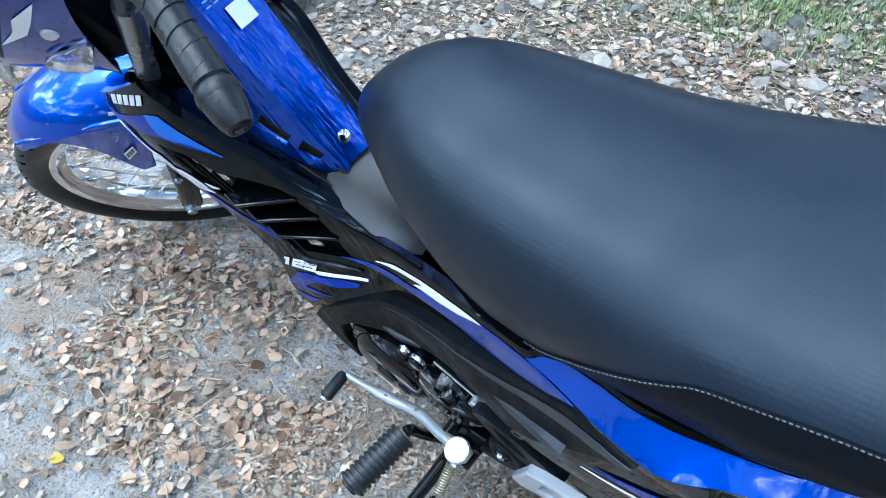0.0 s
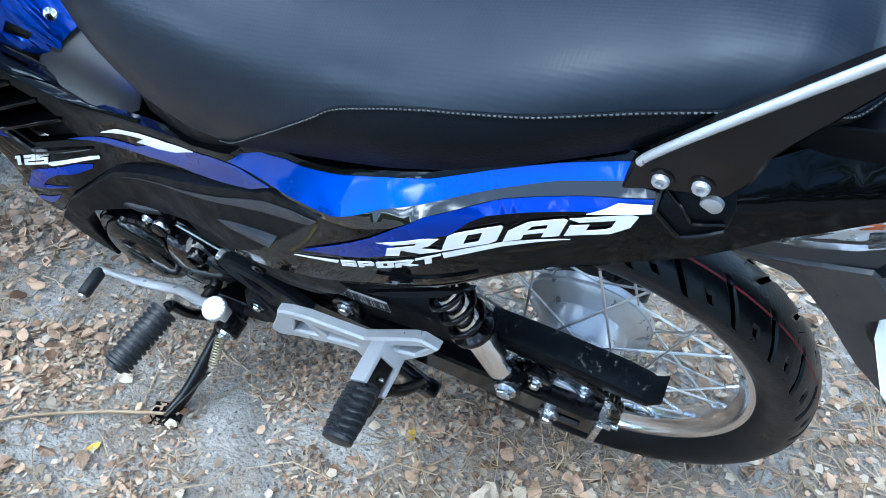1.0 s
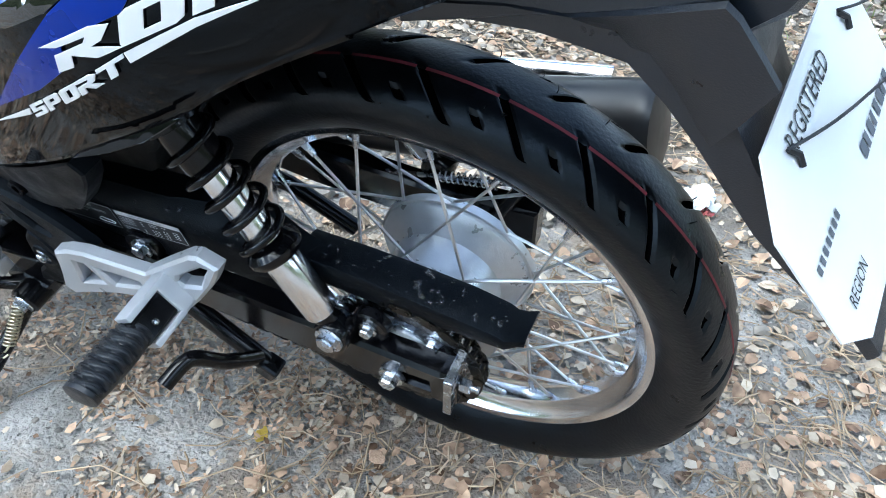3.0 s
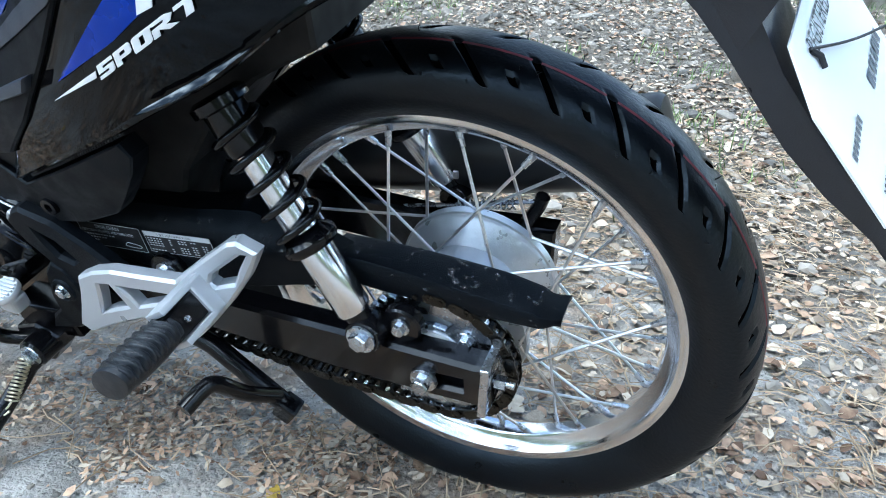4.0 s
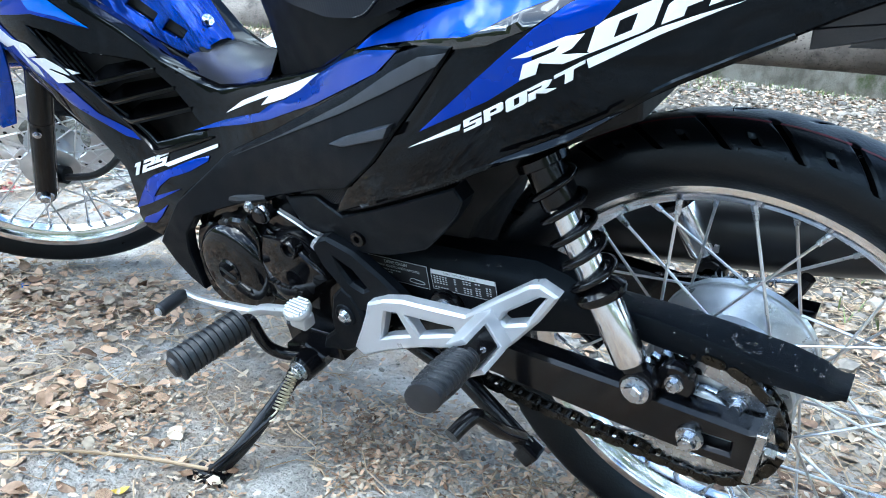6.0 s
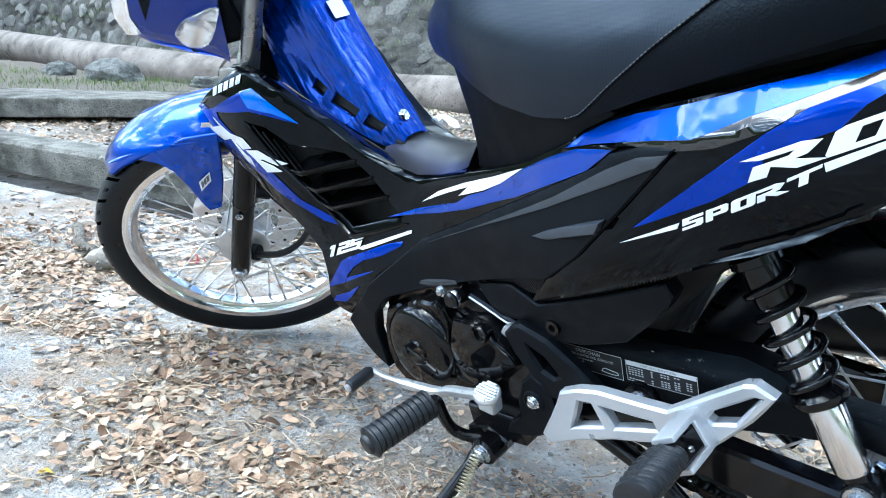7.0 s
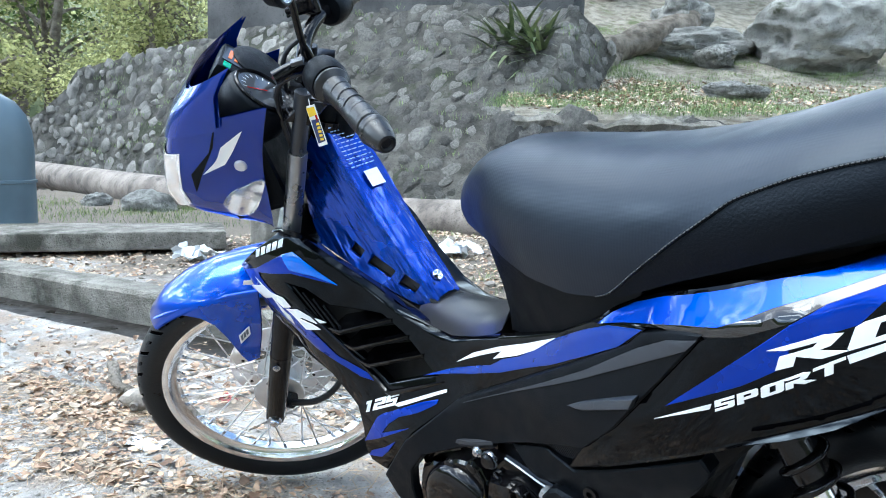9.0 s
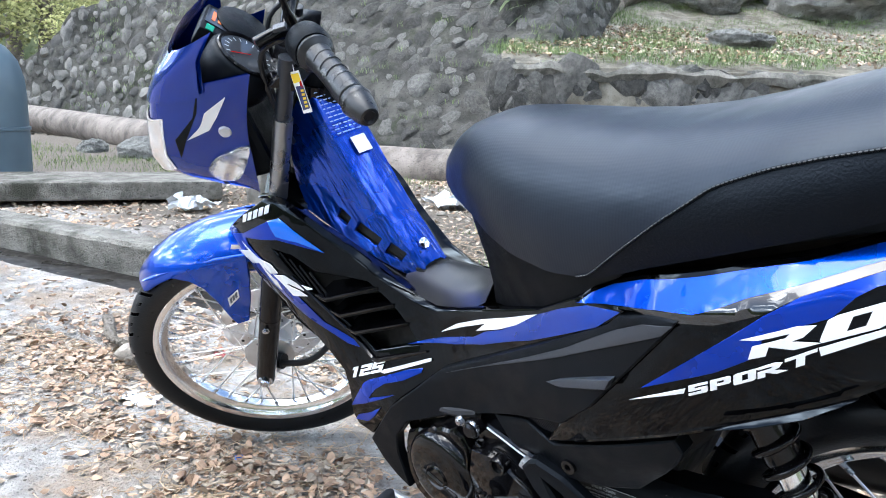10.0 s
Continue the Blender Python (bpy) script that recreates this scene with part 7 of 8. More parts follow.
part("pin", (*moved(lathe([(0, -.003), (.0026, -.0025), (.0034, 0)], 14, "Z"), clevis @ at(.002, -.192, -.0005) @ Matrix.Rotation(math.pi, 4, "X")), ZINC, True), hanger)
rp = []
n = 112
L0, L1 = Vector((-.206, -.200, .363)), Vector((-.2008, -.278, .3747))
for i in range(n + 1):
    t = i / n
    c = L0.lerp(L1, t)
    grow = (1.02 + .16 * math.sin(t * math.pi) + .05 * (t > .93)) * min(1, .8 + t * 8, .92 + (1 - t) * 9)
    row = []
    for j in range(28):
        a = 2 * math.pi * j / 28
        wave = (t * 8 + .34 * math.cos(math.cos(a) * 4.2 + .5)) % 1
        ridge_h = .0022 * wave - .0052 * math.exp(-((wave - .5) / .16) ** 2) if math.sin(a) > -.45 and .05 < t < .93 else 0
        u, w = math.cos(a), math.sin(a)
        row.append(c + Vector((.76, 0, .65)) * u * (.0225 * grow + .8 * ridge_h) + Vector((-.65, 0, .76)) * w * (.0145 * grow + ridge_h))
    rp.append(row)
vs = [p for r in rp for p in r]
fs = [(i * 28 + j, i * 28 + (j + 1) % 28, i * 28 + 28 + (j + 1) % 28, i * 28 + 28 + j) for i in range(n) for j in range(28)]
fs += [tuple(range(27, -1, -1)), tuple(n * 28 + j for j in range(28))]
part("passenger_peg", (vs, fs, RUBBER2, True), hanger, "black rubber passenger peg with wavy ridges")
HEEL = [(-.4556, .379), (-.444, .392), (-.434, .3965), (-.396, .388), (-.3575, .366), (-.327, .345), (-.333, .329), (-.3636, .317), (-.399, .310), (-.4164, .332), (-.443, .357)]
heel = part("heel_guard", (*plate([HEEL, [(-.428, .379), (-.3976, .368), (-.3745, .345), (-.386, .3365), (-.406, .342), (-.419, .358)]], -.139, -.124, .004, .02), MATTE, False), bike, "matte black heel guard")
part("guard_boss", (*plate([(-.4335, .314), (-.420, .331), (-.4075, .325), (-.3965, .308), (-.390, .285), (-.396, .2555), (-.4286, .235), (-.4665, .223), (-.460, .238), (-.440, .257), (-.4423, .279)], -.141, -.10, .004, .03), MATTE, False), heel)
part("boss_recess", (*moved(lathe([(.0085, .002), (.0120, -.0035), (.0150, -.002), (.0165, .003)], 28), at(-.418, -.1415, .2947)), MATTE, True), heel)
fastener("bolt", -.418, -.142, .2947, .0065, ZINC, heel, .007)

# swingarm, chain and its guards
swing = part("swingarm", (*plate([[(-.45, .33), (-.36, .322), (-.212, .313), (-.077, .315), (.051, .314), (.064, .318), (.062, .268), (.013, .266), (-.086, .266), (-.221, .270), (-.36, .280), (-.45, .288)], [(-.012, .296), (.040, .300), (.040, .278), (-.012, .274)]], -.116, -.092, .004, .04), FRAME, False), bike, "glossy black box-section swingarm")
part("right_arm", (*plate([(-.45, .33), (-.36, .322), (-.212, .311), (-.077, .306), (.064, .318), (.062, .262), (-.086, .253), (-.221, .258), (-.45, .285)], .092, .116, .004, .04), FRAME, False), swing)
part("axle_plate", (*plate([(-.014, .298), (.042, .302), (.042, .276), (-.014, .272)], -.098, -.090, .001), ALU, False), swing)
part("axle", (*tube([(0, -.118, .286), (0, .125, .286)], .0075, 16), ZINC, True), swing)
part("axle_washer", (*moved(lathe([(0, -.003), (.0135, -.003), (.0135, 0), (0, 0)], 24), at(0, -.116, .286)), ZINC, False), swing)
fastener("axle_nut", 0, -.119, .286, .0088, ZINC, swing, .012)
part("adjuster_plate", (*plate([(.060, .326), (.067, .327), (.062, .262), (.055, .261)], -.124, -.086, .001), ZINC, False), swing)
part("adjuster_screw", (*tube([(.058, -.104, .294), (.085, -.104, .294)], .0036, 10), ZINC, True), swing)
part("adjuster_nut", (*moved(lathe([(0, -.005), (.0075, -.005), (.0075, .005), (0, .005)], 6, "X"), at(.072, -.104, .294)), ZINC, False), swing)
fastener("bolt", -.290, -.110, .332, .0085, ZINC, swing, .008)
part("pivot_cap", (*moved(lathe([(0, -.004), (.02, -.004), (.022, 0), (.022, .01)], 28), at(-.290, -.106, .332)), FRAME, True), swing)
fastener("bolt", -.025, -.106, .336, .0065, ZINC, swing, .008)
part("guard_tab", (*moved(lathe([(0, -.002), (.018, -.002), (.020, 0), (.020, .01)], 28), at(-.025, -.1035, .336)), FRAME, True), swing)
CASE = [(-.44, .358), (-.387, .379), (-.336, .391), (-.282, .398), (-.231, .405), (-.19, .408), (-.151, .405), (-.110, .396), (-.085, .391), (-.078, .372), (-.10, .362), (-.136, .352), (-.183, .336), (-.282, .316), (-.374, .306), (-.44, .300)]


def case_y(x, z):
    top = min(.388, .368 + (x + .387) * .14)
    return -.1008 + .026 * min(1, max(0, (z - top) / .022)) ** 1.6


case = part("chain_case", (*panel(CASE, case_y, .03, 0, .012, .002), MATTE, True), bike, "matte black chain case with two white-printed labels")


GUARD_IN = [(-.100, .390), (-.05, .3915), (.008, .390), (.063, .386), (.096, .379), (.116, .366)]
GUARD_OUT = [(-.100, .394), (-.057, .3935), (-.011, .389), (.044, .3835), (.095, .378), (.118, .368)]
GUARD_LOW = [(-.100, .366), (-.05, .362), (.017, .360), (.072, .361), (.100, .362), (.119, .364)]


def guard_line(table, x):
    return float(np.interp(x, [r[0] for r in table], [r[1] for r in table]))


vs, fs = [], []
gxs = list(np.linspace(-.100, .119, 30))
for x in gxs:
    zi, zo, zl = guard_line(GUARD_IN, x), guard_line(GUARD_OUT, x), guard_line(GUARD_LOW, x)
    e = .010 * max(0, (x - .105) / .014)
    ring = [(-.0912, zl), (-.0915, zl + .002), (-.0915, zo - .004 - e * .3), (-.0895, zo - .001), (-.086, zo), (-.060, zi + .0016), (-.054, zi - .001), (-.0525, zi - .006), (-.055, zi - .005), (-.061, zi - .0018), (-.086, zo - .003), (-.0885, zo - .006), (-.0888, zl)]
    vs += [Vector((x, y + e, z)) for y, z in ring]
kk = 13
fs = [(i * kk + j, i * kk + (j + 1) % kk, (i + 1) * kk + (j + 1) % kk, (i + 1) * kk + j) for i in range(len(gxs) - 1) for j in range(kk)]
fs += [tuple(range(kk - 1, -1, -1)), tuple((len(gxs) - 1) * kk + j for j in range(kk))]
cg = part("chain_guard", (vs, fs, MATTE, True), bike, "matte black chain guard wet with raindrops")
wr = random.Random(8)
for k in range(120):
    r = wr.choice((.0008, .0011, .0014, .0020, .0026)) * wr.uniform(.7, 1.1)
    if k <= 84:
        x, y = wr.uniform(-.095, .108), wr.uniform(-.086, -.058)
        f = (y + .086) / .026
        p = Vector((x, y, guard_line(GUARD_OUT, x) * (1 - f) + (guard_line(GUARD_IN, x) + .0016) * f))
        nrm = Vector((.1, -.1, 1)).normalized()
        if k % 4 == 0:
            z = guard_line(GUARD_OUT, x) - wr.uniform(.006, .02)
            p, nrm = Vector((x, -.0915, z)), Vector((0, -1, 0))
    else:
        x = wr.uniform(-.30, -.10)
        z = min(.404, .398 + (x + .282) * .1) - wr.uniform(.002, .018)
        p, nrm = Vector((x, case_y(x, z), z)), Vector((0, -.7, .7))
    m4 = Matrix.Translation(p) @ Vector((0, -1, 0)).rotation_difference(nrm).to_matrix().to_4x4() @ Matrix.Rotation(wr.uniform(0, 3), 4, "Y")
    part("raindrop", (*moved(lathe([(0, -.55 * r), (.55 * r, -.45 * r), (.9 * r, -.2 * r), (r, .1 * r)], 10), m4 @ Matrix.Diagonal((wr.uniform(.8, 1.5), 1, 1, 1))), WATER, True), cg if k <= 84 else case)

# chain: a run of links round the sprocket and forward below the arm
loop = []
R = .079
for k in range(25):
    a = radians(100 - 190 * k / 24)
    loop.append((R * math.cos(a), .288 + R * math.sin(a)))
low0 = loop[-1]
for k in range(1, 34):
    t = k / 33
    loop.append((low0[0] + (-.52 - low0[0]) * t, low0[1] + (.262 - low0[1]) * t - .014 * math.sin(math.pi * t)))
path2 = [Vector((p[0], 0, p[1])) for p in loop]
lengths = [0]
for a, b in zip(path2, path2[1:]):
    lengths.append(lengths[-1] + (b - a).length)
pitch = .0127
links = []
for i in range(int(lengths[-1] / pitch)):
    s = [np.interp((i + o) * pitch, lengths, [p[c] for p in path2]) for o in (0, 1) for c in (0, 2)]
    a, b = Vector((s[0], 0, s[1])), Vector((s[2], 0, s[3]))
    wide = .0075 if i % 2 else .0055
    d = (b - a).normalized()
    nrm = Vector((-d.z, 0, d.x))
    for sy in (-1, 1):
        y = -.085 + sy * wide
        ring = []
        for q, c in ((a, -1), (b, 1)):
            for j in range(6):
                an = math.pi / 2 + (math.pi * j / 5) if c < 0 else -math.pi / 2 + math.pi * j / 5
                ring.append(q + d * math.cos(an) * .0052 + nrm * math.sin(an) * .0056)
        v = [Vector((p.x, y - .0008, p.z)) for p in ring] + [Vector((p.x, y + .0008, p.z)) for p in ring]
        links.append((v, [tuple(range(12)), tuple(range(23, 11, -1))] + [(k, k + 12, (k + 1) % 12 + 12, (k + 1) % 12) for k in range(12)]))
    links.append(moved(lathe([(0, -.0088), (.0024, -.0088), (.0024, -.0055), (.0043, -.005), (.0043, .005), (0, .0088)], 8), at(a.x, -.085, a.z)))
part("drive_chain", (*joined(*links), CHAIN, False), bike, "oily steel drive chain")


# labels on the chain case
def case_label(x0, z0, x1, z1, h, name):
    ex = Vector((x1 - x0, 0, z1 - z0)).normalized()
    ez = Vector((-ex.z, 0, ex.x))
    m4 = Matrix(((ex.x, ez.x, 0, x0), (0, 0, -1, -.1024), (ex.z, ez.z, 0, z0), (0, 0, 0, 1)))
    w = (Vector((x1, z1)) - Vector((x0, z0))).length
    ob = part(name, ([(0, 0, 0), (w, 0, 0), (w, h, 0), (0, h, 0)], [(0, 1, 2, 3)], INK, False), case, "black label printed in white", m=m4)
    for a, b, c, d in ((0, w, 0, .0006), (0, w, h - .0006, h), (0, .0006, 0, h), (w - .0006, w, 0, h)):
        flat_bar(a, b, c, d, WHITE, ob, .0004, "border")
    return ob, w


lab, w = case_label(-.400, .337, -.314, .3455, .031, "chain_label")
flat_word("DRIVE CHAIN", .0065, .024, .0238, WHITE, lab, .0005, 1.0, .85)
flat_word("KEEP CHAIN ADJUSTED AND LUBRICATED", .0047, .003, .0185, WHITE, lab, .0005, 1.0, .80)
for k, x1 in enumerate((.044, .034, .022)):
    for j in range(int(x1 / .004)):
        flat_bar(.003 + .004 * j, .003 + .004 * j + (.0022, .003, .0026)[(j + k) % 3], .0142 - .0036 * k, .0158 - .0036 * k, WHITE, lab, .0005)
part("diagram", (*tube(smooth_line([(.058, .006, .0005), (.062, .010, .0005), (.068, .0095, .0005), (.078, .008, .0005), (.080, .0055, .0005), (.076, .0045, .0005), (.066, .0045, .0005)], 3, True), .0004, 4, closed=True), WHITE, False), lab)
lab, w = case_label(-.309, .3495, -.223, .3600, .0265, "tyre_label")
flat_bar(.001, w - .001, .0205, .0258, WHITE, lab, .0004)
flat_word("TIRE INFORMATION", .0045, .018, .0217, INK, lab, .0006, 1.25, .9)
for r in range(6):
    for c, (a, b) in enumerate(((.003, .024), (.031, .036), (.043, .055), (.059, .070), (.073, .083))):
        if (r + c) % 5 != 4:
            for j in range(int((b - a) / .004)):
                flat_bar(a + .004 * j, a + .004 * j + .0026, .0172 - .0029 * r, .0185 - .0029 * r, WHITE, lab, .0005)


# shock absorbers
def shock(s):
    a, b = Vector((-.055, s * -.114, .330)), Vector((-.186, s * -.092, .556))
    d = (b - a).normalized()
    L = (b - a).length
    rot = Vector((0, 0, 1)).rotation_difference(d).to_matrix().to_4x4()
    m4 = Matrix.Translation(a) @ rot
    body = part("shock_absorber", (*lathe([(0, .024), (.0155, .024), (.0172, .028), (.0172, .098), (.0165, .101), (.0150, .102), (.0150, .20), (0, .20)], 36, "Z"), CHROME, True), bike, "chrome rear shock absorber with a black coil spring", m=m4)
    part("spring", (*coil((0, 0, .103), (0, 0, .228), .0232, 5.2, .0038, 10, 24), FRAME, True), body)
    part("lower_seat", (*lathe([(.0155, .094), (.0235, .095), (.0265, .099), (.0265, .104), (.0215, .110), (.016, .114)], 32, "Z"), FRAME, True), body)
    part("upper_cover", (*lathe([(.0155, .195), (.0185, .196), (.0195, .200), (.0195, .236), (.026, .238), (.026, .246), (.020, .250), (0, .25)], 32, "Z"), FRAME, True), body)
    part("eye", (*moved(lathe([(.008, -.013), (.017, -.013), (.0185, -.010), (.0185, .010), (.017, .013), (.008, .013)], 28), Matrix.Rotation(0, 4, "X")), FRAME, True), body)
    part("neck", (*lathe([(.012, .010), (.014, .03), (.012, .032)], 20, "Z"), FRAME, True), body)
    part("bolt", (*moved(bolt(.010, .009), Matrix.Rotation(0, 4, "Z") @ at(0, s * -.014, 0) @ (Matrix.Identity(4) if s > 0 else Matrix.Rotation(math.pi, 4, "Z"))), ZINC, False), body)
    return body


shock(1)
shock(-1)

# exhaust on the right
ex = part("exhaust", (*tube(smooth_line([(-.60, .06, .20), (-.45, .12, .21), (-.34, .145, .27), (-.28, .150, .315), (-.24, .152, .335), (.00, .158, .375), (.13, .162, .405), (.165, .163, .413)], 4), [.017] * 9 + [.030, .042, .048] + [.050] * 15 + [.046, .03], 24), EXHAUST, True), bike, "satin black exhaust silencer")
part("heat_shield", (*tube(smooth_line([(-.22, .195, .365), (-.05, .202, .395), (.10, .206, .42)], 4), .016, 12, flat=.5), CHROME, True), ex)
for k, wd in enumerate((.006, .004, .006, .006)):
    part("raised_bar", (*box(-.085 + .010 * k, -.085 + .010 * k + wd, .104, .1075, .352 + .002 * k, .362 + .002 * k, .0008), STEEL, False), ex)
part("brake_arm", (*tube([(.02, .09, .30), (.045, .10, .345), (.05, .10, .36)], .008, 10), FRAME, True), bike)
part("brake_rod", (*tube([(.05, .098, .355), (-.15, .10, .30), (-.35, .10, .26)], .0028, 8), ZINC, True), bike)
part("brake_spring", (*coil((.02, .098, .345), (-.05, .098, .33), .006, 10, .001), ZINC, True), bike)


# -- front end, built straight and turned by STEER --


def front(name, piece, mat, parent, label="", smooth=True, m=None):
    return part(name, (*piece, mat, smooth), parent, label, STEER if m is None else STEER @ m)


def fork_at(k, y):
    return Vector((-1.237, y, .290)) + STEER_AXIS * k


fork = front("fork", tube([fork_at(-.02, -.086), fork_at(-.012, -.086), fork_at(.0, -.086), fork_at(.28, -.086), fork_at(.285, -.086)], [.010, .017, .0195, .0195, .016], 24), FRAME, bike, "black telescopic front fork")
front("fork_leg", tube([fork_at(-.02, .086), fork_at(-.012, .086), fork_at(.0, .086), fork_at(.28, .086), fork_at(.285, .086)], [.010, .017, .0195, .0195, .016], 24), FRAME, fork, m=Matrix.Identity(4))
for y in (-.086, .086):
    part("fork_tube", (*tube([fork_at(.27, y), fork_at(.70, y)], .0125, 20), GREY if y < 0 else FRAME, True), fork)
    part("dust_seal", (*tube([fork_at(.275, y), fork_at(.296, y)], [.0185, .0160], 20), RUBBER2, True), fork)
    part("fork_cover", (*tube([fork_at(.42, y), fork_at(.44, y), fork_at(.60, y)], [.0140, .0150, .0150], 20), SATIN, True), fork, "satin grey fork tube")
for c in fork.children:
    c.matrix_basis = Matrix.Identity(4)
part("lower_clamp", (*plate([(-1.075, .665), (-1.03, .690), (-1.0, .660), (-1.04, .635)], -.11, .11, .004), FRAME, False), fork)
part("axle", (*tube([(-1.235, -.098, .293), (-1.235, .10, .293)], .007, 12), ZINC, True), fork)
fastener("axle_nut", -1.236, -.102, .293, .0095, ZINC, fork, .010)
fastener("clamp_bolt", -1.172, -.110, .432, .0045, ZINC, fork, .004)
part("fork_ring", (*tube([fork_at(.165, -.086), fork_at(.172, -.086)], .0204, 24), ENGINE, False), fork)
part("sensor", (*tube([(-1.225, -.05, .295), (-1.20, -.062, .293)], .016, 16), MATTE, True), fork, "black wheel sensor housing")
part("sensor_cable", (*tube(smooth_line([(-1.205, -.065, .292), (-1.15, -.07, .285), (-1.10, -.05, .30), (-1.06, -.02, .36), (-1.06, 0, .45)], 5), .0065, 8), RUBBER2, True), fork)
part("caliper", (*moved(box(-.03, .03, -.025, .02, -.045, .045, .008), at(-1.16, .055, .385) @ Matrix.Rotation(.45, 4, "Y")), FRAME, False), fork)
part("hose", (*tube(smooth_line([(-1.15, .06, .43), (-1.12, .065, .52), (-1.05, .06, .62), (-.99, .05, .75), (-.94, .10, .90)], 5), .005, 8), RUBBER2, True), fork)

# blue mudguard
vs, fs = [], []
cx, cz = -1.233, .293
FEND = [(59, .275, .292, .030), (62, .285, .305, .046), (70, .288, .314, .058), (80, .290, .320, .066), (92, .292, .324, .072), (104, .294, .328, .074), (116, .294, .328, .070), (128, .292, .324, .062), (140, .290, .318, .055)]
for a, r0, r1, w in FEND:
    c, s = -math.cos(radians(a)), math.sin(radians(a))
    for t in (-1, -.97, -.86, -.55, -.2, 0, .2, .55, .86, .97, 1):
        r = r0 + (r1 - r0) * (1 - abs(t) ** 2.6)
        vs.append((cx + c * r, t * w, cz + s * r))
for i in range(len(FEND) - 1):
    for j in range(10):
        fs.append((i * 11 + j, i * 11 + j + 1, i * 11 + j + 12, i * 11 + j + 11))
fender = front("front_mudguard", joined((vs, fs), ([(cx + (a - cx) * .985, b * .96, cz + (c - cz) * .985) for a, b, c in vs], [tuple(reversed(f)) for f in fs])), BLUE, bike, "glossy blue front mudguard")
for c in (1, -1):
    sk = panel([(-1.355, .570), (-1.30, .570), (-1.268, .556), (-1.250, .535), (-1.240, .50), (-1.233, .455), (-1.228, .438), (-1.206, .440), (-1.180, .49), (-1.160, .54), (-1.145, .585), (-1.20, .590), (-1.30, .580)], spread_over([(-1.355, .57, -.048), (-1.30, .58, -.058), (-1.22, .585, -.070), (-1.15, .585, -.073), (-1.23, .45, -.078), (-1.21, .44, -.078), (-1.17, .52, -.074)]), .004, 0, .02, .0015)
    part("skirt", (*(sk if c > 0 else mirrored(sk)), BLUE, True), fender)
part("sticker", (*panel([(-1.222, .484), (-1.196, .500), (-1.190, .519), (-1.217, .504)], lambda x, z: -.0788 + (z - .45) * .02, .0005, 0, .02, .0002), PAPER, False), fender, "small white sticker with grey print")
for k in range(3):
    part("print_bar", (*panel([(-1.217 + .007 * k, .491 + .0045 * k), (-1.212 + .007 * k, .494 + .0045 * k), (-1.208 + .007 * k, .506 + .0045 * k), (-1.214 + .007 * k, .502 + .0045 * k)], lambda x, z: -.0796 + (z - .45) * .02, .0003, 0, .02, .0001), GREYINK, False), fender)
part("white_tip", (*panel([(-1.165, .6035), (-1.125, .592), (-1.125, .600), (-1.16, .611)], lambda x, z: -.068, .001, 0, .02, .0002), WHITE, False), fender)

# headlamp cowl
LV = [(.712, -1.088, -1.058, .070, .090), (.735, -1.138, -1.050, .070, .094), (.765, -1.178, -1.042, .074, .097), (.79, -1.195, -1.035, .080, .099), (.82, -1.196, -1.027, .084, .101), (.85, -1.184, -1.015, .086, .104), (.88, -1.170, -1.000, .086, .106), (.905, -1.156, -.986, .084, .107), (.918, -1.146, -.978, .080, .107)]


def cowl_row(z, xf, xr, wf, wr, n=12):
    """A horizontal slice, from the left rear edge round the nose to the right rear edge."""
    row = []
    for j in range(-n, n + 1):
        t = abs(j) / n
        s = -1 if j < 0 else 1
        if t < .45:
            u = t / .45
            row.append((xf + .022 * u * u, s * wf * math.sin(u * math.pi / 2) ** 1.0 * .92, z))
        else:
            u = (t - .45) / .55
            row.append((xf + .022 + (xr - xf - .022) * u, s * (wf * .92 + (wr - wf * .92) * u ** .6), z))
    return row


def loft(rows):
    k = len(rows[0])
    return [p for r in rows for p in r], [(i * k + j, i * k + j + 1, i * k + k + j + 1, i * k + k + j) for i in range(len(rows) - 1) for j in range(k - 1)]


def cowl_mesh(levels, shift=0.0):
    rows = [cowl_row(*lv) for lv in levels]
    v, f = loft(rows)
    c = Vector((-1.08, 0, 0))
    inner = [Vector((c.x + (p[0] - c.x) * .96, p[1] * .96, p[2])) for p in v]
    return joined((v, [tuple(reversed(q)) for q in f]), (inner, f))


cowl = front("headlamp_cowl", cowl_mesh(LV), BLUE_SHADED, bike, "glossy blue headlamp cowl")
UP = [(.905, -1.160, -1.062, .086, .106, 0), (.920, -1.147, -1.052, .085, .106, .010), (.935, -1.132, -1.042, .084, .106, .020), (.948, -1.112, -1.024, .081, .105, .026), (.959, -1.097, -1.010, .078, .104, .028)]
# the top edge is lowest at the nose and climbs to both rear tips
rows = [[(x, y, z + lv[5] * min(1, max(0, (x - lv[1]) / (lv[2] - lv[1])))) for x, y, z in cowl_row(*lv[:5])] for lv in UP]
v, f = loft(rows)
wing = [tuple(reversed(q)) for q in f]
part("screen", (*joined((v, wing), ([(a + .006, b * .95, c) for a, b, c in v], f)), BLUE_SHADED, True), cowl, "tall blue screen round the meters")
part("headlamp_lens", (*loft([[(x - .005, y * 1.02, z) for x, y, z in cowl_row(*lv)[6:19]] for lv in LV[3:7]]), CLEAR, True), cowl, "clear headlamp lens")
part("headlamp_reflector", (*loft([[(x - .002, y * 1.008, z) for x, y, z in cowl_row(*lv)[6:19]] for lv in LV[3:7]]), MIRRORED, True), cowl)
cowl_side = spread_over([(x, lv[0], -(lv[3] * .92 + (lv[4] - lv[3] * .92) * u ** .6)) for lv in LV for u in (0.1, .5, 1.0) for x in (lv[1] + .022 + (lv[2] - lv[1] - .022) * u,)])
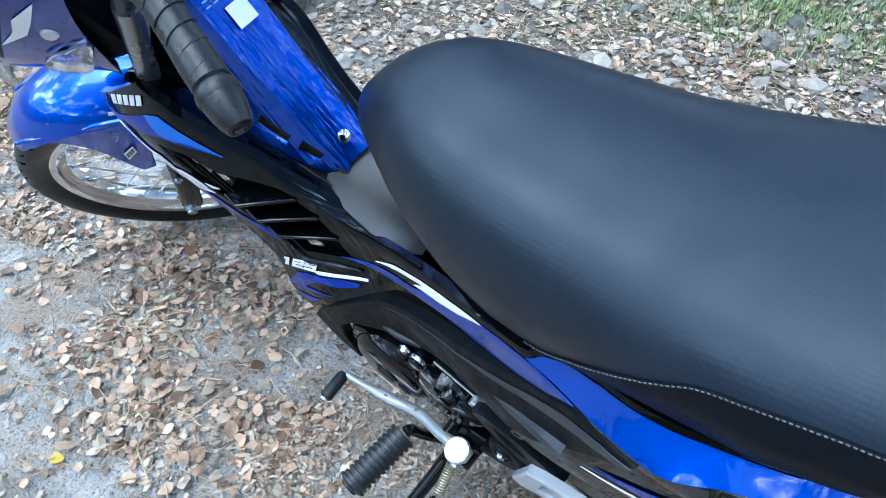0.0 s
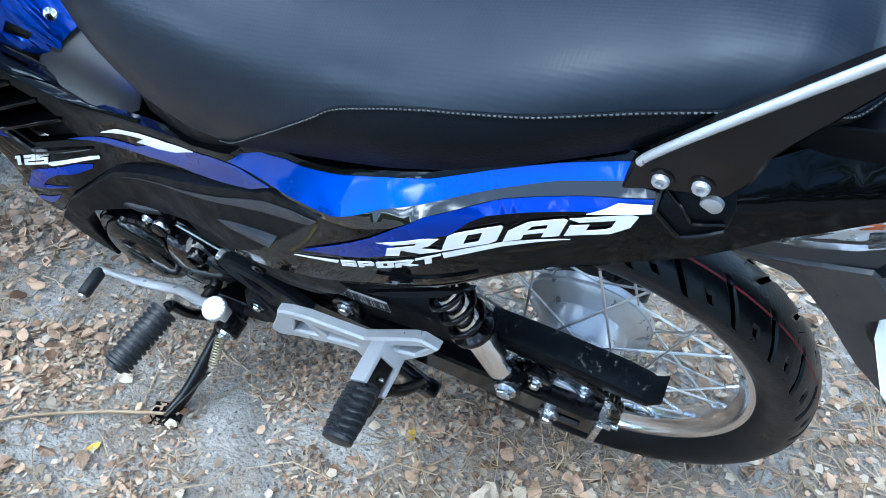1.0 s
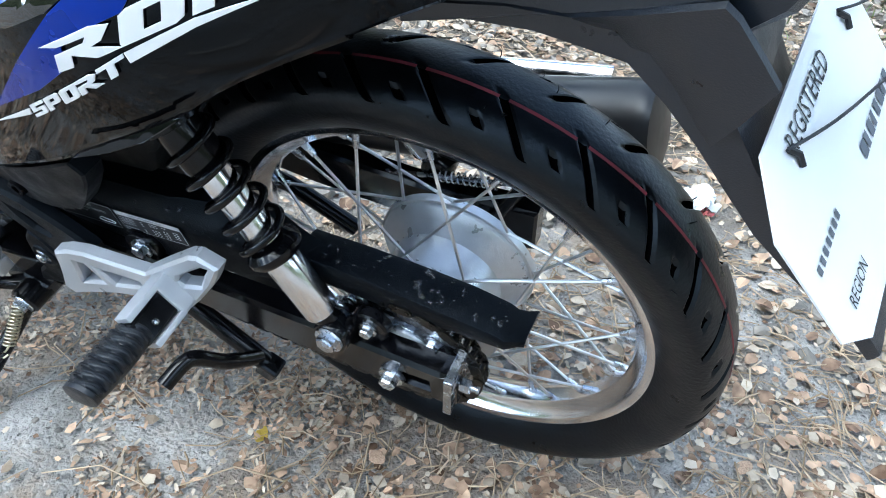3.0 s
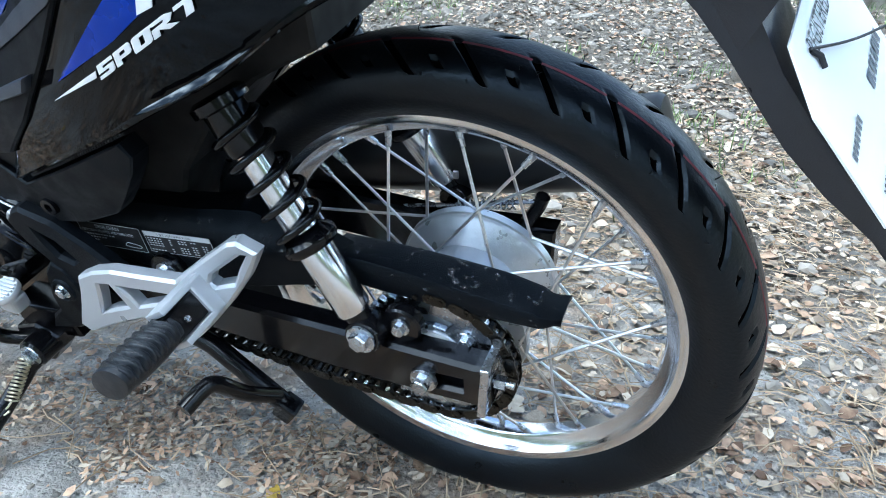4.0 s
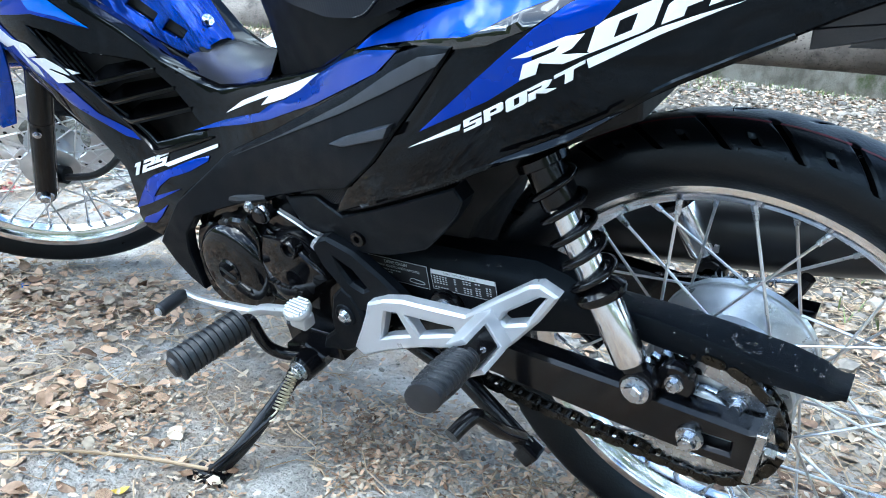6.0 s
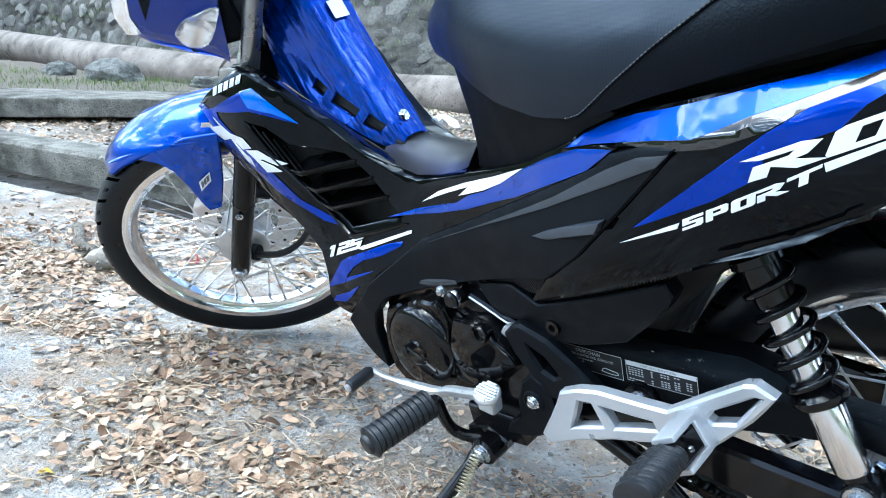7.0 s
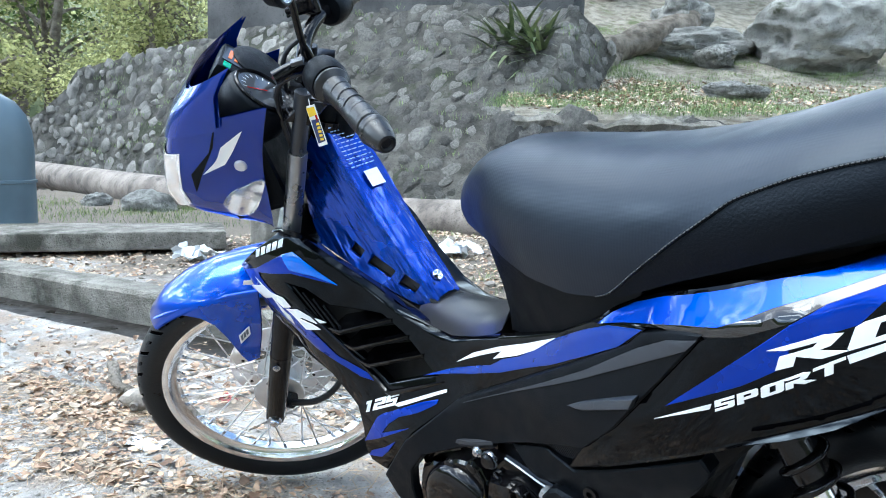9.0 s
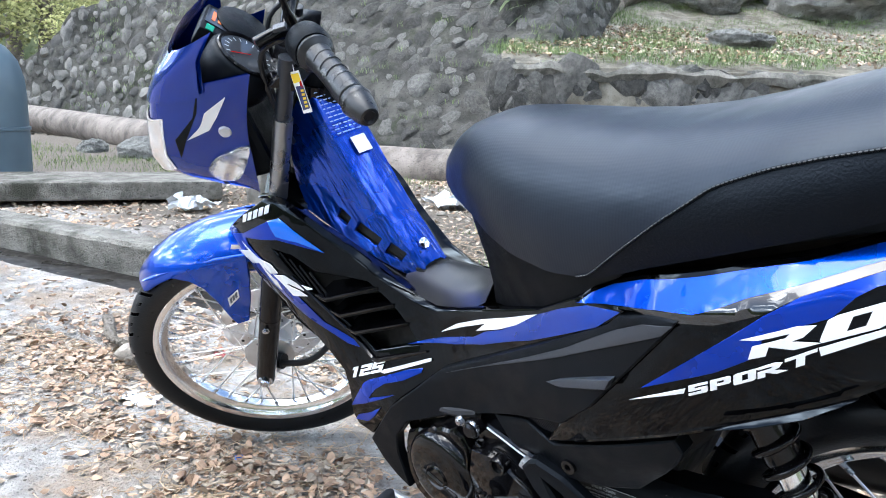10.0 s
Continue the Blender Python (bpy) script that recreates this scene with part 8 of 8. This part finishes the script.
part("black_wedge", (*panel([(-1.135, .843), (-1.091, .872), (-1.062, .914), (-1.082, .878), (-1.120, .838), (-1.143, .810)], cowl_side, .0006, .0016, .014, .0002), GLOSS, False), cowl)
part("white_arrow", (*panel([(-1.027, .894), (-1.055, .866), (-1.076, .848), (-1.117, .839), (-1.092, .853), (-1.083, .860), (-1.070, .876)], cowl_side, .0006, .0024, .014, .0002), WHITE, False), cowl)
part("cowl_screw", (*moved(lathe([(0, -.003), (.008, -.0025), (.010, .001)], 20), at(-1.055, cowl_side(-1.055, .839) - .001, .839)), ALU, True), cowl)
for s in (1, -1):
    SIG = smooth_line([(-1.106, .787, 0), (-1.079, .801, 0), (-1.035, .807, 0), (-1.040, .791, 0), (-1.072, .756, 0), (-1.101, .753, 0), (-1.110, .771, 0)], 3, True)
    lens = panel([(p.x, p.y) for p in SIG], lambda x, z: cowl_side(x, z) - .008 * max(0, 1 - ((x + 1.078) / .042) ** 2 - ((z - .775) / .034) ** 2), .003, .006, .012, .001)
    bowl = panel([(p.x, p.y) for p in SIG], lambda x, z: cowl_side(x, z) - .001 - .0035 * abs((x * .8 - z * .6) * 75 % 2 - 1) - .0015 * abs((x * .6 + z * .8) * 60 % 2 - 1), .004, .002, .004, .001)
    part("turn_signal", (*(lens if s > 0 else mirrored(lens)), CLEAR, True), cowl, "clear turn signal lens")
    part("signal_bowl", (*(bowl if s > 0 else mirrored(bowl)), MIRRORED, False), cowl)

# block added to fill the dark gap between cowl and fork
part("headlamp_housing", (*box(-1.11, -1.018, -.082, .082, .735, .90, .012), MATTE, False), cowl, "matte black filler block behind the headlamp cowl")

# meters
mm = at(-1.005, 0, .905) @ Matrix.Rotation(radians(52), 4, "Y")
meter = front("meter_panel", joined(moved(lathe([(0, .016), (.045, .016), (.050, .014), (.054, .008), (.055, -.03), (.04, -.06), (0, -.06)], 48, "Z"), at(.0, -.036, 0)), moved(lathe([(0, .014), (.040, .014), (.046, .010), (.047, -.03), (0, -.05)], 40, "Z"), at(-.012, .055, 0)), box(-.075, .02, -.01, .075, -.03, .006, .008)), MATTE, bike, "black meter panel with a round speedometer", m=mm)
part("dial", (*moved(lathe([(0, .0165), (.041, .0165), (.0415, .0155)], 40, "Z"), at(0, -.036, 0)), DIAL, False), meter)
for k in range(14):
    an = radians(210 - 240 * k / 13)
    part("dial_mark", (*moved(box(-.0006, .0006, .029, .036, .0167, .0171, .0001), at(0, -.036, 0) @ Matrix.Rotation(an - math.pi / 2, 4, "Z")), WHITE, False), meter)
part("needle", (*moved(box(-.0008, .0008, -.006, .030, .0172, .018, .0002), at(0, -.036, 0) @ Matrix.Rotation(2.2, 4, "Z")), RED_LENS, False), meter)
part("dial_ring", (*moved(lathe([(.041, .0165), (.0425, .0195), (.046, .0200), (.0475, .0175)], 48, "Z"), at(0, -.036, 0)), FRAME, True), meter)
part("gauge_face", (*box(-.070, -.02, .012, .060, .0062, .0075, .0004), DIAL, False), meter)
for k in range(4):
    part("indicator_bar", (*box(-.062 + .010 * k, -.056 + .010 * k, .022, .050, .0077, .0085, .0002), AMBER if k < 2 else WHITE, False), meter)
part("green_indicator", (*box(-.066, -.054, -.012, .004, .0075, .009, .0004), GREENLENS, False), meter)

# handlebar
BAR_L = smooth_line([(-.935, 0, .905), (-.930, -.045, .925), (-.905, -.09, .948), (-.873, -.15, .945), (-.845, -.21, .937), (-.814, -.286, .924)], 5)
bar = front("handlebar", tube(BAR_L, .0110, 14), FRAME, bike, "black handlebar with rubber grips")
part("bar_half", (*mirrored(tube(BAR_L, .0110, 14)), FRAME, True), bar)
g0, g1 = Vector((-.868, -.160, .944)), Vector((-.816, -.283, .9245))
gd = (g1 - g0).normalized()
grip_m = Matrix.Translation(g0) @ Vector((0, -1, 0)).rotation_difference(gd).to_matrix().to_4x4()
glen = (g1 - g0).length
prof = [(.012, .004), (.024, .003), (.0258, 0), (.0258, -.004), (.021, -.010)]
prof += [(.0190 - .0016 * math.sin(math.pi * min(1, k / 11)) - .0006 * k / 14, -.012 - (glen - .026) * k / 14) for k in range(15)]
prof += [(.0165, -glen + .012), (.0195, -glen + .008), (.0205, -glen + .002), (.0195, -glen - .003)]
cap = [(.019, -glen - .002), (.0183, -glen - .010), (.0152, -glen - .026), (.0116, -glen - .034), (.0085, -glen - .035), (.0065, -glen - .031), (0, -glen - .031)]
for s in (1, -1):
    gm = moved(lathe(prof, 32), grip_m)
    part("grip", (*(gm if s > 0 else mirrored(gm)), GRIP, True), bar, "black rubber grip")
    cm = moved(lathe(cap, 28), grip_m)
    part("bar_end", (*(cm if s > 0 else mirrored(cm)), GRIP, True), bar)
    for k in range(5):
        t0 = .16 + .15 * k
        pts = [g0.lerp(g1, t0 + .10 * j / 7) + (grip_m.to_3x3() @ Vector((math.cos(radians(-20 + 22 * j)), 0, math.sin(radians(-20 + 22 * j))))) * .0182 for j in range(8)]
        groove = tube(pts, .0007, 6)
        part("grip_line", (*(groove if s > 0 else mirrored(groove)), INK, True), bar)
    hm = moved(joined(lathe([(.0, .002), (.024, .002), (.0275, -.002), (.029, -.012), (.029, -.028), (.026, -.036), (.0, -.036)], 36)), Matrix.Translation(g0 - gd * .040) @ Vector((0, -1, 0)).rotation_difference(gd).to_matrix().to_4x4())
    part("switch_housing", (*(hm if s > 0 else mirrored(hm)), MATTE, True), bar, "black switch housing")
    perch = tube(smooth_line([(-.895, s * -.10, .955), (-.915, s * -.115, .965), (-.945, s * -.13, .965)], 4), .010, 10)
    part("lever_perch", (*perch, FRAME, True), bar)
    stem = tube(smooth_line([(-.895, s * -.100, .960), (-.893, s * -.108, 1.0), (-.885, s * -.118, 1.045), (-.88, s * -.135, 1.075)], 4), [.008] * 3 + [.005] * 10, 10)
    part("mirror_stem", (*stem, FRAME, True), bar)
    head = lathe([(0, -.030), (.03, -.026), (.05, -.014), (.058, 0), (.056, .006), (0, .006)], 30, "X")
    part("mirror", (*moved(head, at(-.878, s * -.165, 1.112) @ Matrix.Diagonal((1, 1.35, .8, 1))), MATTE, True), bar, "black rear-view mirror")
    part("mirror_glass", (*moved(lathe([(0, .0065), (.053, .0065)], 30, "X"), at(-.878, s * -.165, 1.112) @ Matrix.Diagonal((1, 1.35, .8, 1))), MIRRORED, False), bar)
part("switch_button", (*box(-.915, -.897, -.135, -.120, .974, .980, .002), GREY, False), bar)
part("brake_lever", (*tube(smooth_line([(-.945, .12, .962), (-.935, .16, .955), (-.905, .22, .945), (-.875, .28, .935)], 5), .006, 8, flat=.6), FRAME, True), bar)
part("brake_reservoir", (*box(-.935, -.895, .085, .125, .965, .992, .006), FRAME, False), bar)
part("stem_cover", (*tube([PIVOT + STEER_AXIS * .60, PIVOT + STEER_AXIS * .67, PIVOT + STEER_AXIS * .69], [.024, .025, .018], 20), MATTE, True), bar)
part("top_clamp", (*plate([(-.965, .885), (-.925, .905), (-.895, .892), (-.935, .868)], -.095, .095, .004), FRAME, False), bar)
for y, z in ((-.03, .86), (.02, .85), (-.05, .84)):
    part("cable", (*tube(smooth_line([(-.915, y * 2, .95), (-.965, y * 1.6, .92), (-.985, y, z - .06), (-.965, y * .5, z - .16)], 5), .004, 8), RUBBER2, True), bar)
part("ignition_lock", (*tube([(-.915, .012, .79), (-.900, .012, .835)], .020, 20), MATTE, True), frame_ob)
# hang tag tied to the bar
tagm = at(-.842, -.09, .860)
tag = part("hang_tag", ([(-.011, 0, 0), (.011, 0, .003), (.024, 0, -.055), (.002, 0, -.059), (-.011, .0006, 0), (.011, .0006, .003), (.024, .0006, -.055), (.002, .0006, -.059)], [(0, 3, 2, 1), (4, 5, 6, 7), (0, 1, 5, 4), (1, 2, 6, 5), (2, 3, 7, 6), (3, 0, 4, 7)], PAPER, False), bike, "yellow, white and navy paper hang tag", m=tagm)
for lp, mt in (([(-.0095, -.003), (.010, -.0005), (.0125, -.012), (-.006, -.016)], YELLOW), ([(-.0035, -.020), (.0155, -.018), (.0215, -.050), (.0035, -.054)], NAVY), ([(.0125, -.012), (.0148, -.021), (.009, -.022), (.008, -.013)], RED_LENS)):
    part("tag_print", ([(a, -.0004, c) for a, c in lp], [tuple(range(len(lp)))], mt, False), tag)
for k in range(5):
    x0, z0 = .0075 + .0019 * k * .4, -.024 - .0055 * k
    part("tag_bar", ([(x0, -.0008, z0), (x0 + .008, -.0008, z0 + .001), (x0 + .008, -.0008, z0 - .0025), (x0, -.0008, z0 - .0035)], [(0, 1, 2, 3)], YELLOW, False), tag)
part("tag_string", (*tube([(0, 0, .001), (-.004, .003, .012), (-.006, .006, .022)], .0006, 5), PAPER, False), tag)
for ob in (cowl, bar, meter, fender, fork):
    for c in ob.children:
        c.matrix_parent_inverse = Matrix.Identity(4)
